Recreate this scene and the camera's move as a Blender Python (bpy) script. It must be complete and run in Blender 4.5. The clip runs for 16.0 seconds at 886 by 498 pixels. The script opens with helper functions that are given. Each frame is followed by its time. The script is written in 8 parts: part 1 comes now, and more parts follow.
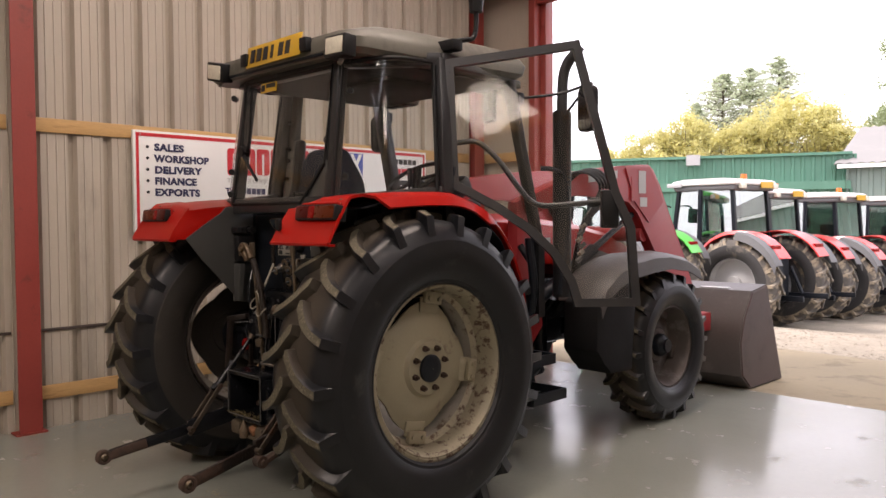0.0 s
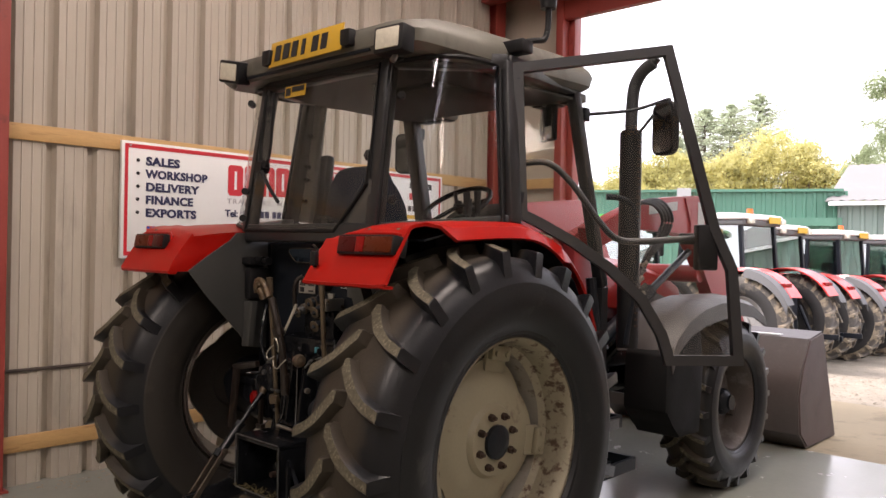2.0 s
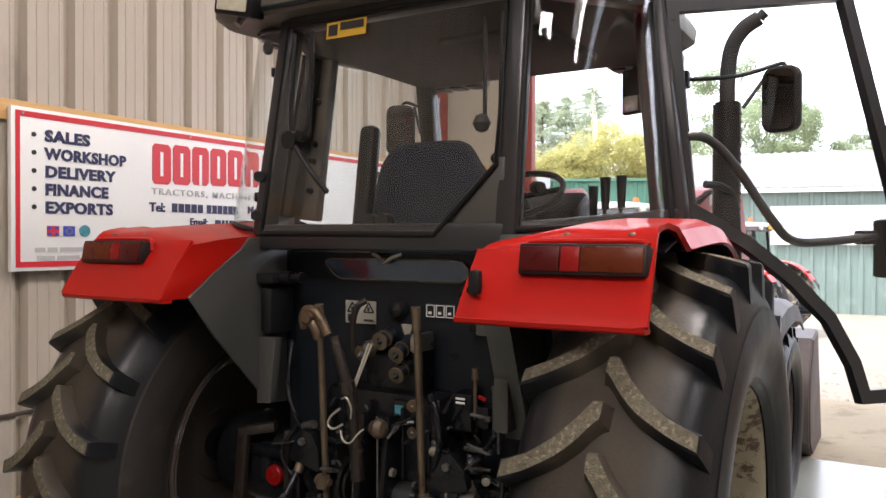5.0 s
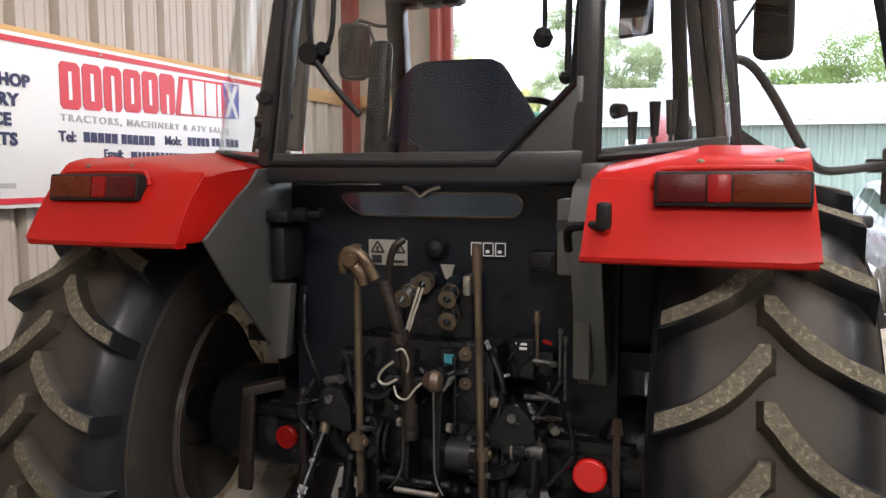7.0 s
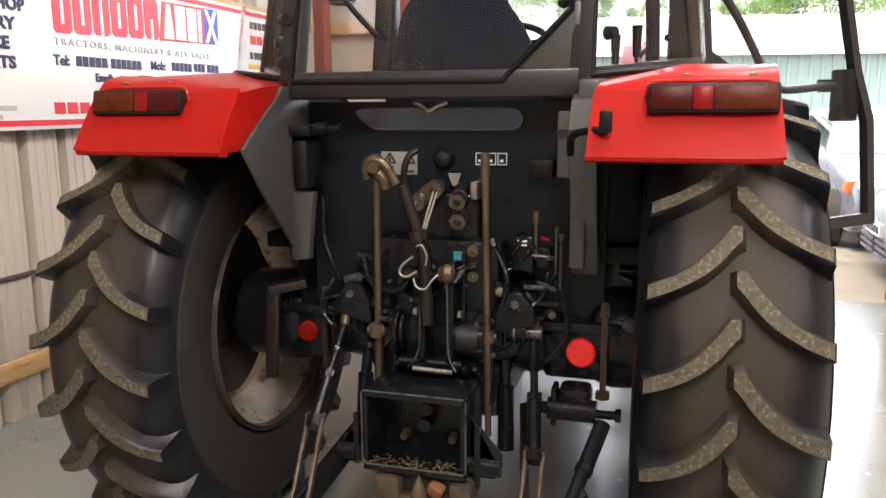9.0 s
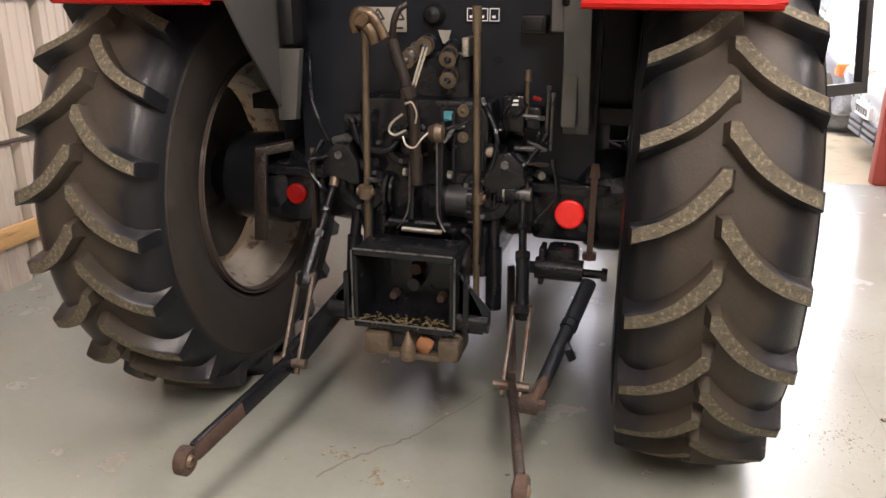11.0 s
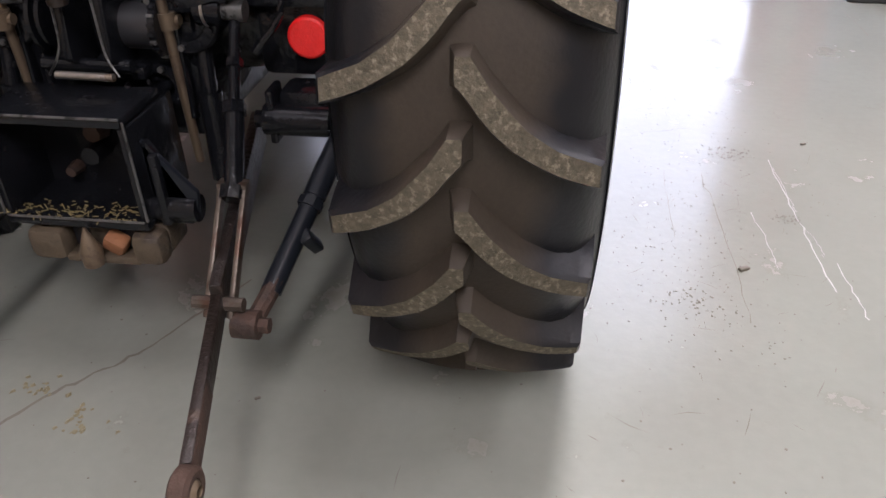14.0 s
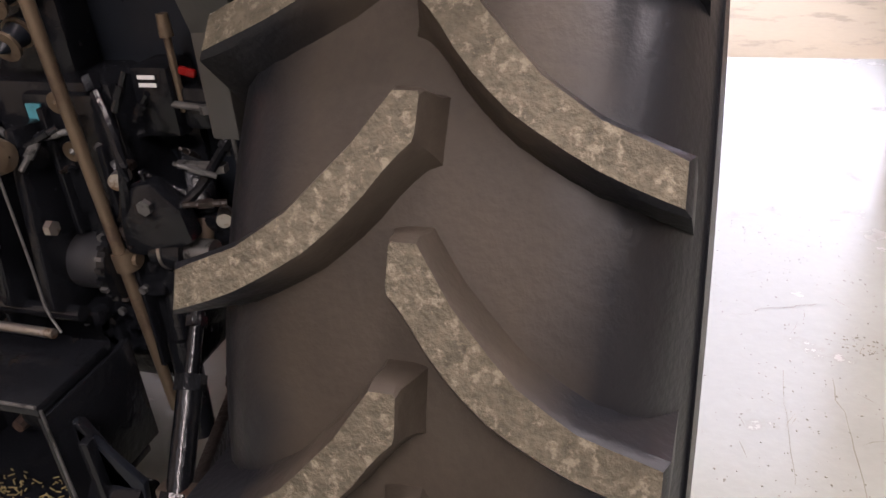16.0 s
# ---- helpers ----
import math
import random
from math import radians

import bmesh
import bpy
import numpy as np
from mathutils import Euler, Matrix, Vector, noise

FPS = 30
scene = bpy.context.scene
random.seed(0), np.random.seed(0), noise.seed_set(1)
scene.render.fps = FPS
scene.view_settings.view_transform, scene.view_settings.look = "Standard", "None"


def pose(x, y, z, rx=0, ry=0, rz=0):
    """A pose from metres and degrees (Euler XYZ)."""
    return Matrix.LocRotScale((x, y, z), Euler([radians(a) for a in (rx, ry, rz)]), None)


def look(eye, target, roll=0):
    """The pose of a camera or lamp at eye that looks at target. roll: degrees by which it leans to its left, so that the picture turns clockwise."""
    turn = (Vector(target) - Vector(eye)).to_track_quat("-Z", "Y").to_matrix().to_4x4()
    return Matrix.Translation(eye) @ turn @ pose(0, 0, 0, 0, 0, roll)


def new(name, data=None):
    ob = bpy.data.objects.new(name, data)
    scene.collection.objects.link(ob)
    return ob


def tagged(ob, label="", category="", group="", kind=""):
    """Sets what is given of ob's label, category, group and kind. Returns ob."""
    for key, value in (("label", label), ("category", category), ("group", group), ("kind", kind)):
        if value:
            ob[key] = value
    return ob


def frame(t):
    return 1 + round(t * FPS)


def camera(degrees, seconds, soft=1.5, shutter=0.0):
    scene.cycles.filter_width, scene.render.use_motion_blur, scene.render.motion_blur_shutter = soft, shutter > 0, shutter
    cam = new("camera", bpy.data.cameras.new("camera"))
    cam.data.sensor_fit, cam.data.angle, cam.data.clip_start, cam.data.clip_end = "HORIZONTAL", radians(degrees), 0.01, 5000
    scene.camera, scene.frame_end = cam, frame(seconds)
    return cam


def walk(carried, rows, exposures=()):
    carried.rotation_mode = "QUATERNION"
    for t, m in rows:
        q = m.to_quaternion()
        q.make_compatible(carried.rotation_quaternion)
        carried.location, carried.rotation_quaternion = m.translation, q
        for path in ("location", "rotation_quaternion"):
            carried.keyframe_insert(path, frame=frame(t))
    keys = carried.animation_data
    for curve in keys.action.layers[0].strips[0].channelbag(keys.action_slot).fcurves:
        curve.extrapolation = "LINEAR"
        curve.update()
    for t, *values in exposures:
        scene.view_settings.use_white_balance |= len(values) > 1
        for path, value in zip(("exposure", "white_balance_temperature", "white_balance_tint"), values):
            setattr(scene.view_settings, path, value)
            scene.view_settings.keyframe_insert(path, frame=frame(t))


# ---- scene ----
cam = camera(59.7, 16.0)
PATH = [
    (0, (3.589, -2.585, 1.46), (2.184, -1.163, 1.387), -0.3),
    (0.5, (3.471, -2.512, 1.469), (2.07, -1.085, 1.406), 0.2),
    (1, (3.269, -2.498, 1.476), (1.879, -1.061, 1.43), 0.5),
    (1.5, (3.047, -2.457, 1.49), (1.67, -1.007, 1.464), 0.9),
    (2, (2.808, -2.329, 1.494), (1.446, -0.864, 1.491), 1.1),
    (2.5, (2.594, -2.279, 1.504), (1.256, -0.792, 1.519), 1.1),
    (3, (2.329, -2.278, 1.526), (1.022, -0.764, 1.558), 1.2),
    (3.5, (2.097, -2.206, 1.534), (0.838, -0.652, 1.57), 1.1),
    (4, (1.872, -2.124, 1.544), (0.669, -0.527, 1.579), 1.0),
    (4.2, (1.775, -2.113, 1.548), (0.597, -0.497, 1.572), 0.8),
    (6.3, (0.887, -2.152, 1.533), (0.12, -0.309, 1.405), -0.2),
    (6.5, (0.847, -2.149, 1.54), (0.097, -0.301, 1.385), -0.3),
    (7, (0.767, -2.147, 1.532), (0.091, -0.274, 1.338), -0.2),
    (7.5, (0.693, -2.261, 1.528), (0.077, -0.373, 1.293), -0.1),
    (8, (0.681, -2.372, 1.516), (0.1, -0.478, 1.244), 0.1),
    (8.2, (0.692, -2.396, 1.532), (0.118, -0.504, 1.23), -0.2),
    (10.3, (0.691, -2.504, 1.391), (0.188, -0.629, 0.911), 0.4),
    (10.5, (0.686, -2.493, 1.402), (0.185, -0.63, 0.875), 0.5),
    (11, (0.682, -2.482, 1.392), (0.188, -0.651, 0.756), 0.3),
    (11.5, (0.678, -2.469, 1.364), (0.204, -0.675, 0.617), -0.3),
    (12, (0.69, -2.435, 1.336), (0.263, -0.688, 0.461), -0.9),
    (12.5, (0.755, -2.323, 1.302), (0.384, -0.615, 0.329), -1.4),
    (13, (0.894, -2.093, 1.258), (0.596, -0.418, 0.207), -1.4),
    (13.5, (0.967, -1.92, 1.249), (0.715, -0.267, 0.152), -1.2),
    (14, (0.974, -1.715, 1.261), (0.725, -0.067, 0.156), -1.1),
    (14.5, (1.013, -1.548, 1.301), (0.731, 0.103, 0.208), -1.3),
    (15, (1.061, -1.407, 1.322), (0.714, 0.255, 0.266), -2.2),
    (15.5, (1.049, -1.262, 1.346), (0.629, 0.411, 0.334), -3.2),
    (16, (1.038, -1.132, 1.382), (0.49, 0.533, 0.418), -4.3),
]
EXPOSURES = ((0, 0.7, 6750, 24), (4, 1.06, 6350, 20), (7, 1.42, 5950, 16), (10.5, 2.03, 6400, 20), (11.5, 2.1, 6400, 22), (12.5, 1.72, 6000, 22), (13.2, 1.57, 5850, 23), (14, 1.56, 5800, 24), (16, 1.72, 6150, 28))
walk(cam, [(t, look(eye, target, roll)) for t, eye, target, roll in PATH], EXPOSURES)

# ---- light ----
world = bpy.data.worlds.new("world")
scene.world = world
world.use_nodes = True
wn = world.node_tree
wn.nodes.clear()
sky = wn.nodes.new("ShaderNodeTexSky")
sky.sky_type, sky.sun_disc = "NISHITA", False
sky.sun_elevation, sky.sun_rotation = radians(55), radians(231)
sky.air_density, sky.dust_density = 1.0, 4.0
cloud = wn.nodes.new("ShaderNodeMix")
cloud.data_type = "RGBA"
cloud.inputs[0].default_value = 0.88
bg = wn.nodes.new("ShaderNodeBackground")
bg.inputs[1].default_value = 0.15
wo = wn.nodes.new("ShaderNodeOutputWorld")
wn.links.new(sky.outputs[0], cloud.inputs[6])
cloud.inputs[7].default_value = (11.6, 12.0, 12.6, 1)
wn.links.new(cloud.outputs[2], bg.inputs[0])
wn.links.new(bg.outputs[0], wo.inputs[0])

sun = new("sun", bpy.data.lights.new("sun", "SUN"))
sun.data.energy, sun.data.angle, sun.data.color = 3.2, radians(14), (1.0, 0.96, 0.9)
sun.matrix_world = look((-15, -12, 28), (0, 0, 0))


def area(name, m, sx, sy, power, color=(1, 1, 1)):
    lamp = new(name, bpy.data.lights.new(name, "AREA"))
    lamp.data.shape, lamp.data.size, lamp.data.size_y = "RECTANGLE", sx, sy
    lamp.data.energy, lamp.data.color = power, color
    lamp.matrix_world = m
    return lamp


# area lamps added for daylight through assumed roof lights, all out of view
area("daylight_fill", look((1.4, 0.5, 4.85), (1.4, 0.5, 0)), 0.6, 3.6, 88, (1.0, 0.91, 0.77))
area("daylight_fill", look((4.6, 0.5, 5.1), (4.6, 0.5, 0)), 0.3, 3.6, 42, (1.0, 0.93, 0.82))
area("daylight_fill", look((-1.2, 0.5, 4.6), (-1.2, 0.5, 0)), 0.9, 3.6, 6, (1.0, 0.94, 0.86))
area("daylight_fill", look((1.4, -4.6, 4.85), (1.4, -4.6, 0)), 0.6, 2.6, 97, (1.0, 0.91, 0.77))
area("daylight_fill", look((4.6, -4.6, 5.1), (4.6, -4.6, 0)), 0.3, 2.6, 38, (1.0, 0.93, 0.82))


# ---- materials ----
def mat(name, base, rough=0.6, metal=0.0, vary=0.15, scale=6.0, fine=60.0, bump=0.1, patch=None, amount=0.5, patch_scale=5.0, spec=0.5, coat=0.0, patch_rough=None, stretch=(1, 1, 1), depth=0.01):
    """A painted or raw surface: base colour varied at two scales, fine relief, and patches of a second colour (dirt, rust, wear)."""
    m = bpy.data.materials.new(name)
    m.use_nodes = True
    n, l = m.node_tree.nodes, m.node_tree.links
    b = n["Principled BSDF"]
    co = n.new("ShaderNodeTexCoord")
    mp = n.new("ShaderNodeMapping")
    mp.inputs["Scale"].default_value = stretch
    l.new(co.outputs["Object"], mp.inputs[0])

    def tex(s, detail=4.0, rgh=0.55):
        t = n.new("ShaderNodeTexNoise")
        t.inputs["Scale"].default_value, t.inputs["Detail"].default_value, t.inputs["Roughness"].default_value = s, detail, rgh
        l.new(mp.outputs[0], t.inputs["Vector"])
        return t.outputs["Fac"]

    def maths(op, a, c):
        k = n.new("ShaderNodeMath")
        k.operation = op
        for i, v in enumerate((a, c)):
            if hasattr(v, "is_linked"):
                l.new(v, k.inputs[i])
            else:
                k.inputs[i].default_value = v
        return k.outputs[0]

    def mix(f, a, c):
        k = n.new("ShaderNodeMix")
        k.data_type = "RGBA"
        for i, v in ((0, f), (6, a), (7, c)):
            if hasattr(v, "is_linked"):
                l.new(v, k.inputs[i])
            else:
                k.inputs[i].default_value = v if i == 0 else (*v, 1)
        return k.outputs[2]

    coarse, small = tex(scale), tex(fine, 3.0)
    tone = maths("ADD", maths("MULTIPLY", coarse, 0.7), maths("MULTIPLY", small, 0.3))
    lo = tuple(c * (1 - vary * 1.6) for c in base)
    hi = tuple(min(1, c * (1 + vary * 1.6)) for c in base)
    col = mix(tone, lo, hi)
    ro = maths("ADD", maths("MULTIPLY", coarse, 0.3), rough - 0.15)
    if patch:
        rp = n.new("ShaderNodeMapRange")
        edge = 0.68 - 0.36 * amount
        rp.inputs[1].default_value, rp.inputs[2].default_value = edge, edge + 0.09
        l.new(tex(patch_scale, 7.0, 0.65), rp.inputs[0])
        col = mix(rp.outputs[0], col, patch)
        if patch_rough is not None:
            k = n.new("ShaderNodeMix")
            l.new(rp.outputs[0], k.inputs[0])
            l.new(ro, k.inputs[2])
            k.inputs[3].default_value = patch_rough
            ro = k.outputs[0]
    l.new(col, b.inputs["Base Color"])
    l.new(ro, b.inputs["Roughness"])
    b.inputs["Metallic"].default_value = metal
    b.inputs["Specular IOR Level"].default_value = spec
    b.inputs["Coat Weight"].default_value = coat
    b.inputs["Coat Roughness"].default_value = 0.12
    if bump:
        bp = n.new("ShaderNodeBump")
        bp.inputs["Strength"].default_value, bp.inputs["Distance"].default_value = bump, depth
        l.new(maths("ADD", small, maths("MULTIPLY", coarse, 0.6)), bp.inputs["Height"])
        l.new(bp.outputs[0], b.inputs["Normal"])
    return m


def glass_mat(name, tint, ior=0.035, rough=0.004):
    m = bpy.data.materials.new(name)
    m.use_nodes = True
    n, l = m.node_tree.nodes, m.node_tree.links
    n.clear()
    out, mixer = n.new("ShaderNodeOutputMaterial"), n.new("ShaderNodeMixShader")
    clear, gloss, edge = n.new("ShaderNodeBsdfTransparent"), n.new("ShaderNodeBsdfGlossy"), n.new("ShaderNodeLayerWeight")
    power, fres = n.new("ShaderNodeMath"), n.new("ShaderNodeMath")
    power.operation, fres.operation = "POWER", "MULTIPLY_ADD"
    power.inputs[1].default_value = 4.5
    fres.inputs[1].default_value, fres.inputs[2].default_value = 0.55, ior
    clear.inputs[0].default_value = (*tint, 1)
    gloss.inputs["Roughness"].default_value = rough
    for a, b in ((edge.outputs["Facing"], power.inputs[0]), (power.outputs[0], fres.inputs[0]), (fres.outputs[0], mixer.inputs[0]), (clear.outputs[0], mixer.inputs[1]), (gloss.outputs[0], mixer.inputs[2]), (mixer.outputs[0], out.inputs[0])):
        l.new(a, b)
    return m


def glow_mat(name, color, strength):
    m = bpy.data.materials.new(name)
    m.use_nodes = True
    b = m.node_tree.nodes["Principled BSDF"]
    b.inputs["Base Color"].default_value = (*color, 1)
    b.inputs["Emission Color"].default_value = (*color, 1)
    b.inputs["Emission Strength"].default_value = strength
    return m


RUBBER = mat("rubber", (0.037, 0.0295, 0.0215), 0.62, vary=0.42, scale=9, fine=110, bump=0.1, patch=(0.046, 0.038, 0.028), amount=0.32, patch_scale=7, patch_rough=0.75, spec=0.3)


def clean_shoulders(m, at, width, color, rough):
    """Dust worn off towards the shoulders of the tread, x being the wheel's own axle."""
    n, l = m.node_tree.nodes, m.node_tree.links
    b = n["Principled BSDF"]
    co, sep, ab, nz, add, rng = (n.new("ShaderNode" + k) for k in ("TexCoord", "SeparateXYZ", "Math", "TexNoise", "Math", "MapRange"))
    ab.operation, add.operation = "ABSOLUTE", "MULTIPLY_ADD"
    nz.inputs["Scale"].default_value = 9
    add.inputs[1].default_value = 0.09
    rng.inputs[1].default_value, rng.inputs[2].default_value = at, at + width
    for p, q in ((co.outputs["Object"], sep.inputs[0]), (sep.outputs[0], ab.inputs[0]), (co.outputs["Object"], nz.inputs["Vector"]), (nz.outputs["Fac"], add.inputs[0]), (ab.outputs[0], add.inputs[2]), (add.outputs[0], rng.inputs[0])):
        l.new(p, q)
    for name, value in (("Base Color", (*color, 1)), ("Roughness", rough)):
        k = n.new("ShaderNodeMix")
        old = b.inputs[name].links[0].from_socket
        if name == "Base Color":
            k.data_type = "RGBA"
            i0, i1, o = k.inputs[6], k.inputs[7], k.outputs[2]
        else:
            i0, i1, o = k.inputs[2], k.inputs[3], k.outputs[0]
        l.new(rng.outputs[0], k.inputs[0])
        l.new(old, i0)
        i1.default_value = value
        l.new(o, b.inputs[name])


clean_shoulders(RUBBER, 0.135, 0.05, (0.008, 0.0086, 0.0106), 0.34)
LUGTOP = mat("worn_lug_rubber", (0.088, 0.078, 0.056), 0.85, vary=0.6, scale=75, fine=190, bump=0.4, patch=(0.165, 0.146, 0.106), amount=0.42, patch_scale=85, spec=0.2)
FLANK = mat("tyre_flank", (0.0085, 0.0092, 0.011), 0.4, vary=0.25, scale=8, fine=120, bump=0.08, patch=(0.028, 0.028, 0.028), amount=0.2, patch_scale=5, spec=0.3)
DUSTY_FLANK = mat("dusty_tyre_flank", (0.018, 0.015, 0.0122), 0.62, vary=0.25, scale=6, fine=120, bump=0.08, patch=(0.03, 0.024, 0.019), amount=0.3, patch_scale=4)
RED = mat("red_paint", (0.325, 0.0072, 0.0035), 0.4, vary=0.1, scale=3, fine=50, bump=0.02, spec=0.12, coat=0.2, patch=(0.3, 0.0095, 0.006), amount=0.25, patch_scale=5)
OLD_RED = mat("faded_red_paint", (0.3, 0.024, 0.027), 0.42, vary=0.12, scale=3, fine=60, bump=0.04, patch=(0.3, 0.05, 0.04), amount=0.15)
PILLAR = mat("black_grey_pillar_paint", (0.018, 0.0185, 0.0205), 0.36, vary=0.2, scale=4, fine=60, bump=0.05, patch=(0.03, 0.029, 0.028), amount=0.2)
GREY = mat("dark_grey_cab_paint", (0.052, 0.052, 0.05), 0.34, vary=0.15, scale=4, fine=60, bump=0.05, patch=(0.062, 0.06, 0.053), amount=0.25, spec=0.65)
INNER_GREY = mat("faded_grey_trim", (0.12, 0.115, 0.1), 0.5, vary=0.15, scale=4, fine=60, bump=0.05)
BLACK = mat("black_paint", (0.0095, 0.0118, 0.016), 0.34, vary=0.2, scale=6, fine=80, bump=0.08, patch=(0.015, 0.0145, 0.014), amount=0.2, patch_scale=9, spec=0.22)
PLASTIC = mat("black_plastic", (0.0075, 0.0075, 0.0085), 0.45, vary=0.15, scale=8, fine=140, bump=0.1, spec=0.25)
OILY = mat("oily_black_casting", (0.0065, 0.0072, 0.009), 0.2, vary=0.3, scale=9, fine=60, bump=0.2, patch=(0.012, 0.009, 0.007), amount=0.12, patch_scale=14, patch_rough=0.5, spec=0.3)
WORN = mat("worn_black_edge", (0.11, 0.11, 0.108), 0.38, metal=0.5, vary=0.3, scale=30, bump=0.1, patch=(0.02, 0.02, 0.02), amount=0.4, patch_scale=40)
STEEL = mat("bare_steel", (0.36, 0.34, 0.31), 0.35, metal=0.9, vary=0.25, scale=14, fine=90, bump=0.1, patch=(0.16, 0.11, 0.07), amount=0.4, patch_scale=20, patch_rough=0.7)
DARKRUST = mat("dark_oily_rust", (0.017, 0.0115, 0.009), 0.42, metal=0.2, vary=0.4, scale=14, fine=90, bump=0.4, patch=(0.05, 0.032, 0.023), amount=0.25, patch_scale=16)
RUSTY = mat("rusty_steel", (0.05, 0.028, 0.019), 0.75, metal=0.1, vary=0.35, scale=12, fine=90, bump=0.4, patch=(0.03, 0.019, 0.014), amount=0.45, patch_scale=14)
FORK = mat("worn_rusty_fork", (0.085, 0.068, 0.054), 0.4, metal=0.5, vary=0.4, scale=20, fine=90, bump=0.2, patch=(0.06, 0.03, 0.018), amount=0.42, patch_scale=16)
BRONZE = mat("dull_rod_steel", (0.135, 0.102, 0.068), 0.42, metal=0.5, vary=0.2, scale=9, fine=90, bump=0.15, patch=(0.08, 0.055, 0.04), amount=0.4, patch_scale=10)
RIM = mat("beige_rim_paint", (0.26, 0.23, 0.16), 0.5, vary=0.12, scale=4, fine=70, bump=0.06, patch=(0.16, 0.12, 0.085), amount=0.18, patch_scale=6)
RIM_RUST = mat("chipped_beige_rim", (0.26, 0.23, 0.165), 0.6, vary=0.15, scale=5, fine=70, bump=0.2, patch=(0.075, 0.042, 0.025), amount=0.43, patch_scale=22)
DARK_RIM = mat("brown_rim", (0.055, 0.042, 0.036), 0.6, vary=0.3, scale=7, fine=80, bump=0.2, patch=(0.11, 0.1, 0.09), amount=0.3)
ROOFING = mat("grey_cab_roof", (0.1, 0.095, 0.078), 0.5, vary=0.12, scale=4, fine=90, bump=0.06, patch=(0.07, 0.066, 0.054), amount=0.35, patch_scale=4)
YELLOW = mat("yellow_plate", (0.55, 0.33, 0.025), 0.4, vary=0.08, scale=9, fine=80, bump=0.02, patch=(0.5, 0.32, 0.05), amount=0.2)
INK = mat("black_ink", (0.012, 0.012, 0.014), 0.5, vary=0.1, bump=0)
NAVY = mat("navy_ink", (0.02, 0.022, 0.075), 0.5, vary=0.05, bump=0)
SIGNRED = mat("sign_red", (0.55, 0.02, 0.03), 0.4, vary=0.06, bump=0)
SIGNWHITE = mat("sign_white", (0.74, 0.75, 0.74), 0.35, vary=0.05, scale=2, fine=40, bump=0.01)
SIGNBLUE = mat("sign_blue", (0.03, 0.06, 0.35), 0.4, vary=0.05, bump=0)
SIGNGREY = mat("sign_grey", (0.4, 0.4, 0.4), 0.5, vary=0.05, bump=0)
TEAL = mat("globe_teal", (0.05, 0.22, 0.27), 0.4, vary=0.4, scale=60, bump=0)
LENS_RED = mat("red_lens", (0.055, 0.003, 0.003), 0.3, vary=0.15, scale=30, fine=200, bump=0.1, coat=0.0, spec=0.18)
LENS_MID = mat("bright_red_lens", (0.2, 0.006, 0.005), 0.25, vary=0.1, scale=30, fine=200, bump=0.1, coat=0.0, spec=0.18)
LENS_AMBER = mat("amber_lens", (0.085, 0.014, 0.003), 0.3, vary=0.15, scale=30, fine=200, bump=0.1, coat=0.0, spec=0.18)
REFLECT = mat("red_reflector", (0.85, 0.015, 0.012), 0.2, vary=0.1, scale=80, fine=300, bump=0.25, coat=0.5)
LAMPGLASS = mat("lamp_lens", (0.6, 0.57, 0.47), 0.18, vary=0.2, scale=50, fine=160, bump=0.3, coat=0.6)
FABRIC = mat("dark_seat_cloth", (0.0095, 0.013, 0.024), 0.9, vary=0.3, scale=7, fine=45, bump=0, spec=0.2)
HEADLINER = mat("dark_grey_trim", (0.032, 0.031, 0.03), 0.8, vary=0.15, scale=8, fine=150, bump=0.15)
LABEL = mat("dusty_label", (0.27, 0.255, 0.22), 0.6, vary=0.15, bump=0.02)
BALL = mat("worn_brown_steel", (0.1, 0.068, 0.04), 0.34, metal=0.5, vary=0.4, scale=22, fine=120, bump=0.15, patch=(0.03, 0.02, 0.014), amount=0.4, patch_scale=18)
SOOT = mat("sooty_steel", (0.021, 0.022, 0.025), 0.6, vary=0.3, scale=9, bump=0.15, patch=(0.045, 0.038, 0.033), amount=0.2)
GLASS = glass_mat("cab_glass", (0.975, 0.985, 0.98))
# blue-grey base raised to stand for light reflected in the lower window
DARKGLASS = mat("dark_window", (0.06, 0.095, 0.15), 0.1, metal=0.6, vary=0.35, scale=5, bump=0, coat=0.6)
MIRROR = mat("mirror_glass", (0.34, 0.35, 0.36), 0.06, metal=1.0, vary=0.02, bump=0)
RIM_BACK = mat("grimy_rim_back", (0.3, 0.275, 0.235), 0.6, vary=0.2, scale=6, bump=0.15, patch=(0.1, 0.065, 0.04), amount=0.36, patch_scale=9)
FLAP = mat("matt_black_rubber", (0.006, 0.006, 0.0065), 0.8, vary=0.2, scale=5, bump=0.1, spec=0.2)
# back of the wheel disc: the shade behind it is put into this colour
SHADED_BACK = mat("shaded_wheel_back", (0.04, 0.034, 0.028), 0.85, vary=0.3, scale=6, bump=0.2)
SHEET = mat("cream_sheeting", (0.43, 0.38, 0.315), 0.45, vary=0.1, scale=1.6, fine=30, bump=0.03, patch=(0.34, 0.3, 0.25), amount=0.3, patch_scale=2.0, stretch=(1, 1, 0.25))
# darker copy of SHEET: the shade in the valleys is put into its colour
SHEET_SHADED = mat("cream_sheeting_shaded", (0.36, 0.31, 0.25), 0.5, vary=0.12, scale=1.6, fine=30, bump=0.03, patch=(0.26, 0.225, 0.185), amount=0.35, patch_scale=2.0, stretch=(1, 1, 0.25))
OXIDE = mat("red_oxide_steel", (0.26, 0.04, 0.03), 0.5, vary=0.15, scale=3, fine=60, bump=0.08, patch=(0.16, 0.03, 0.024), amount=0.25, patch_scale=4)
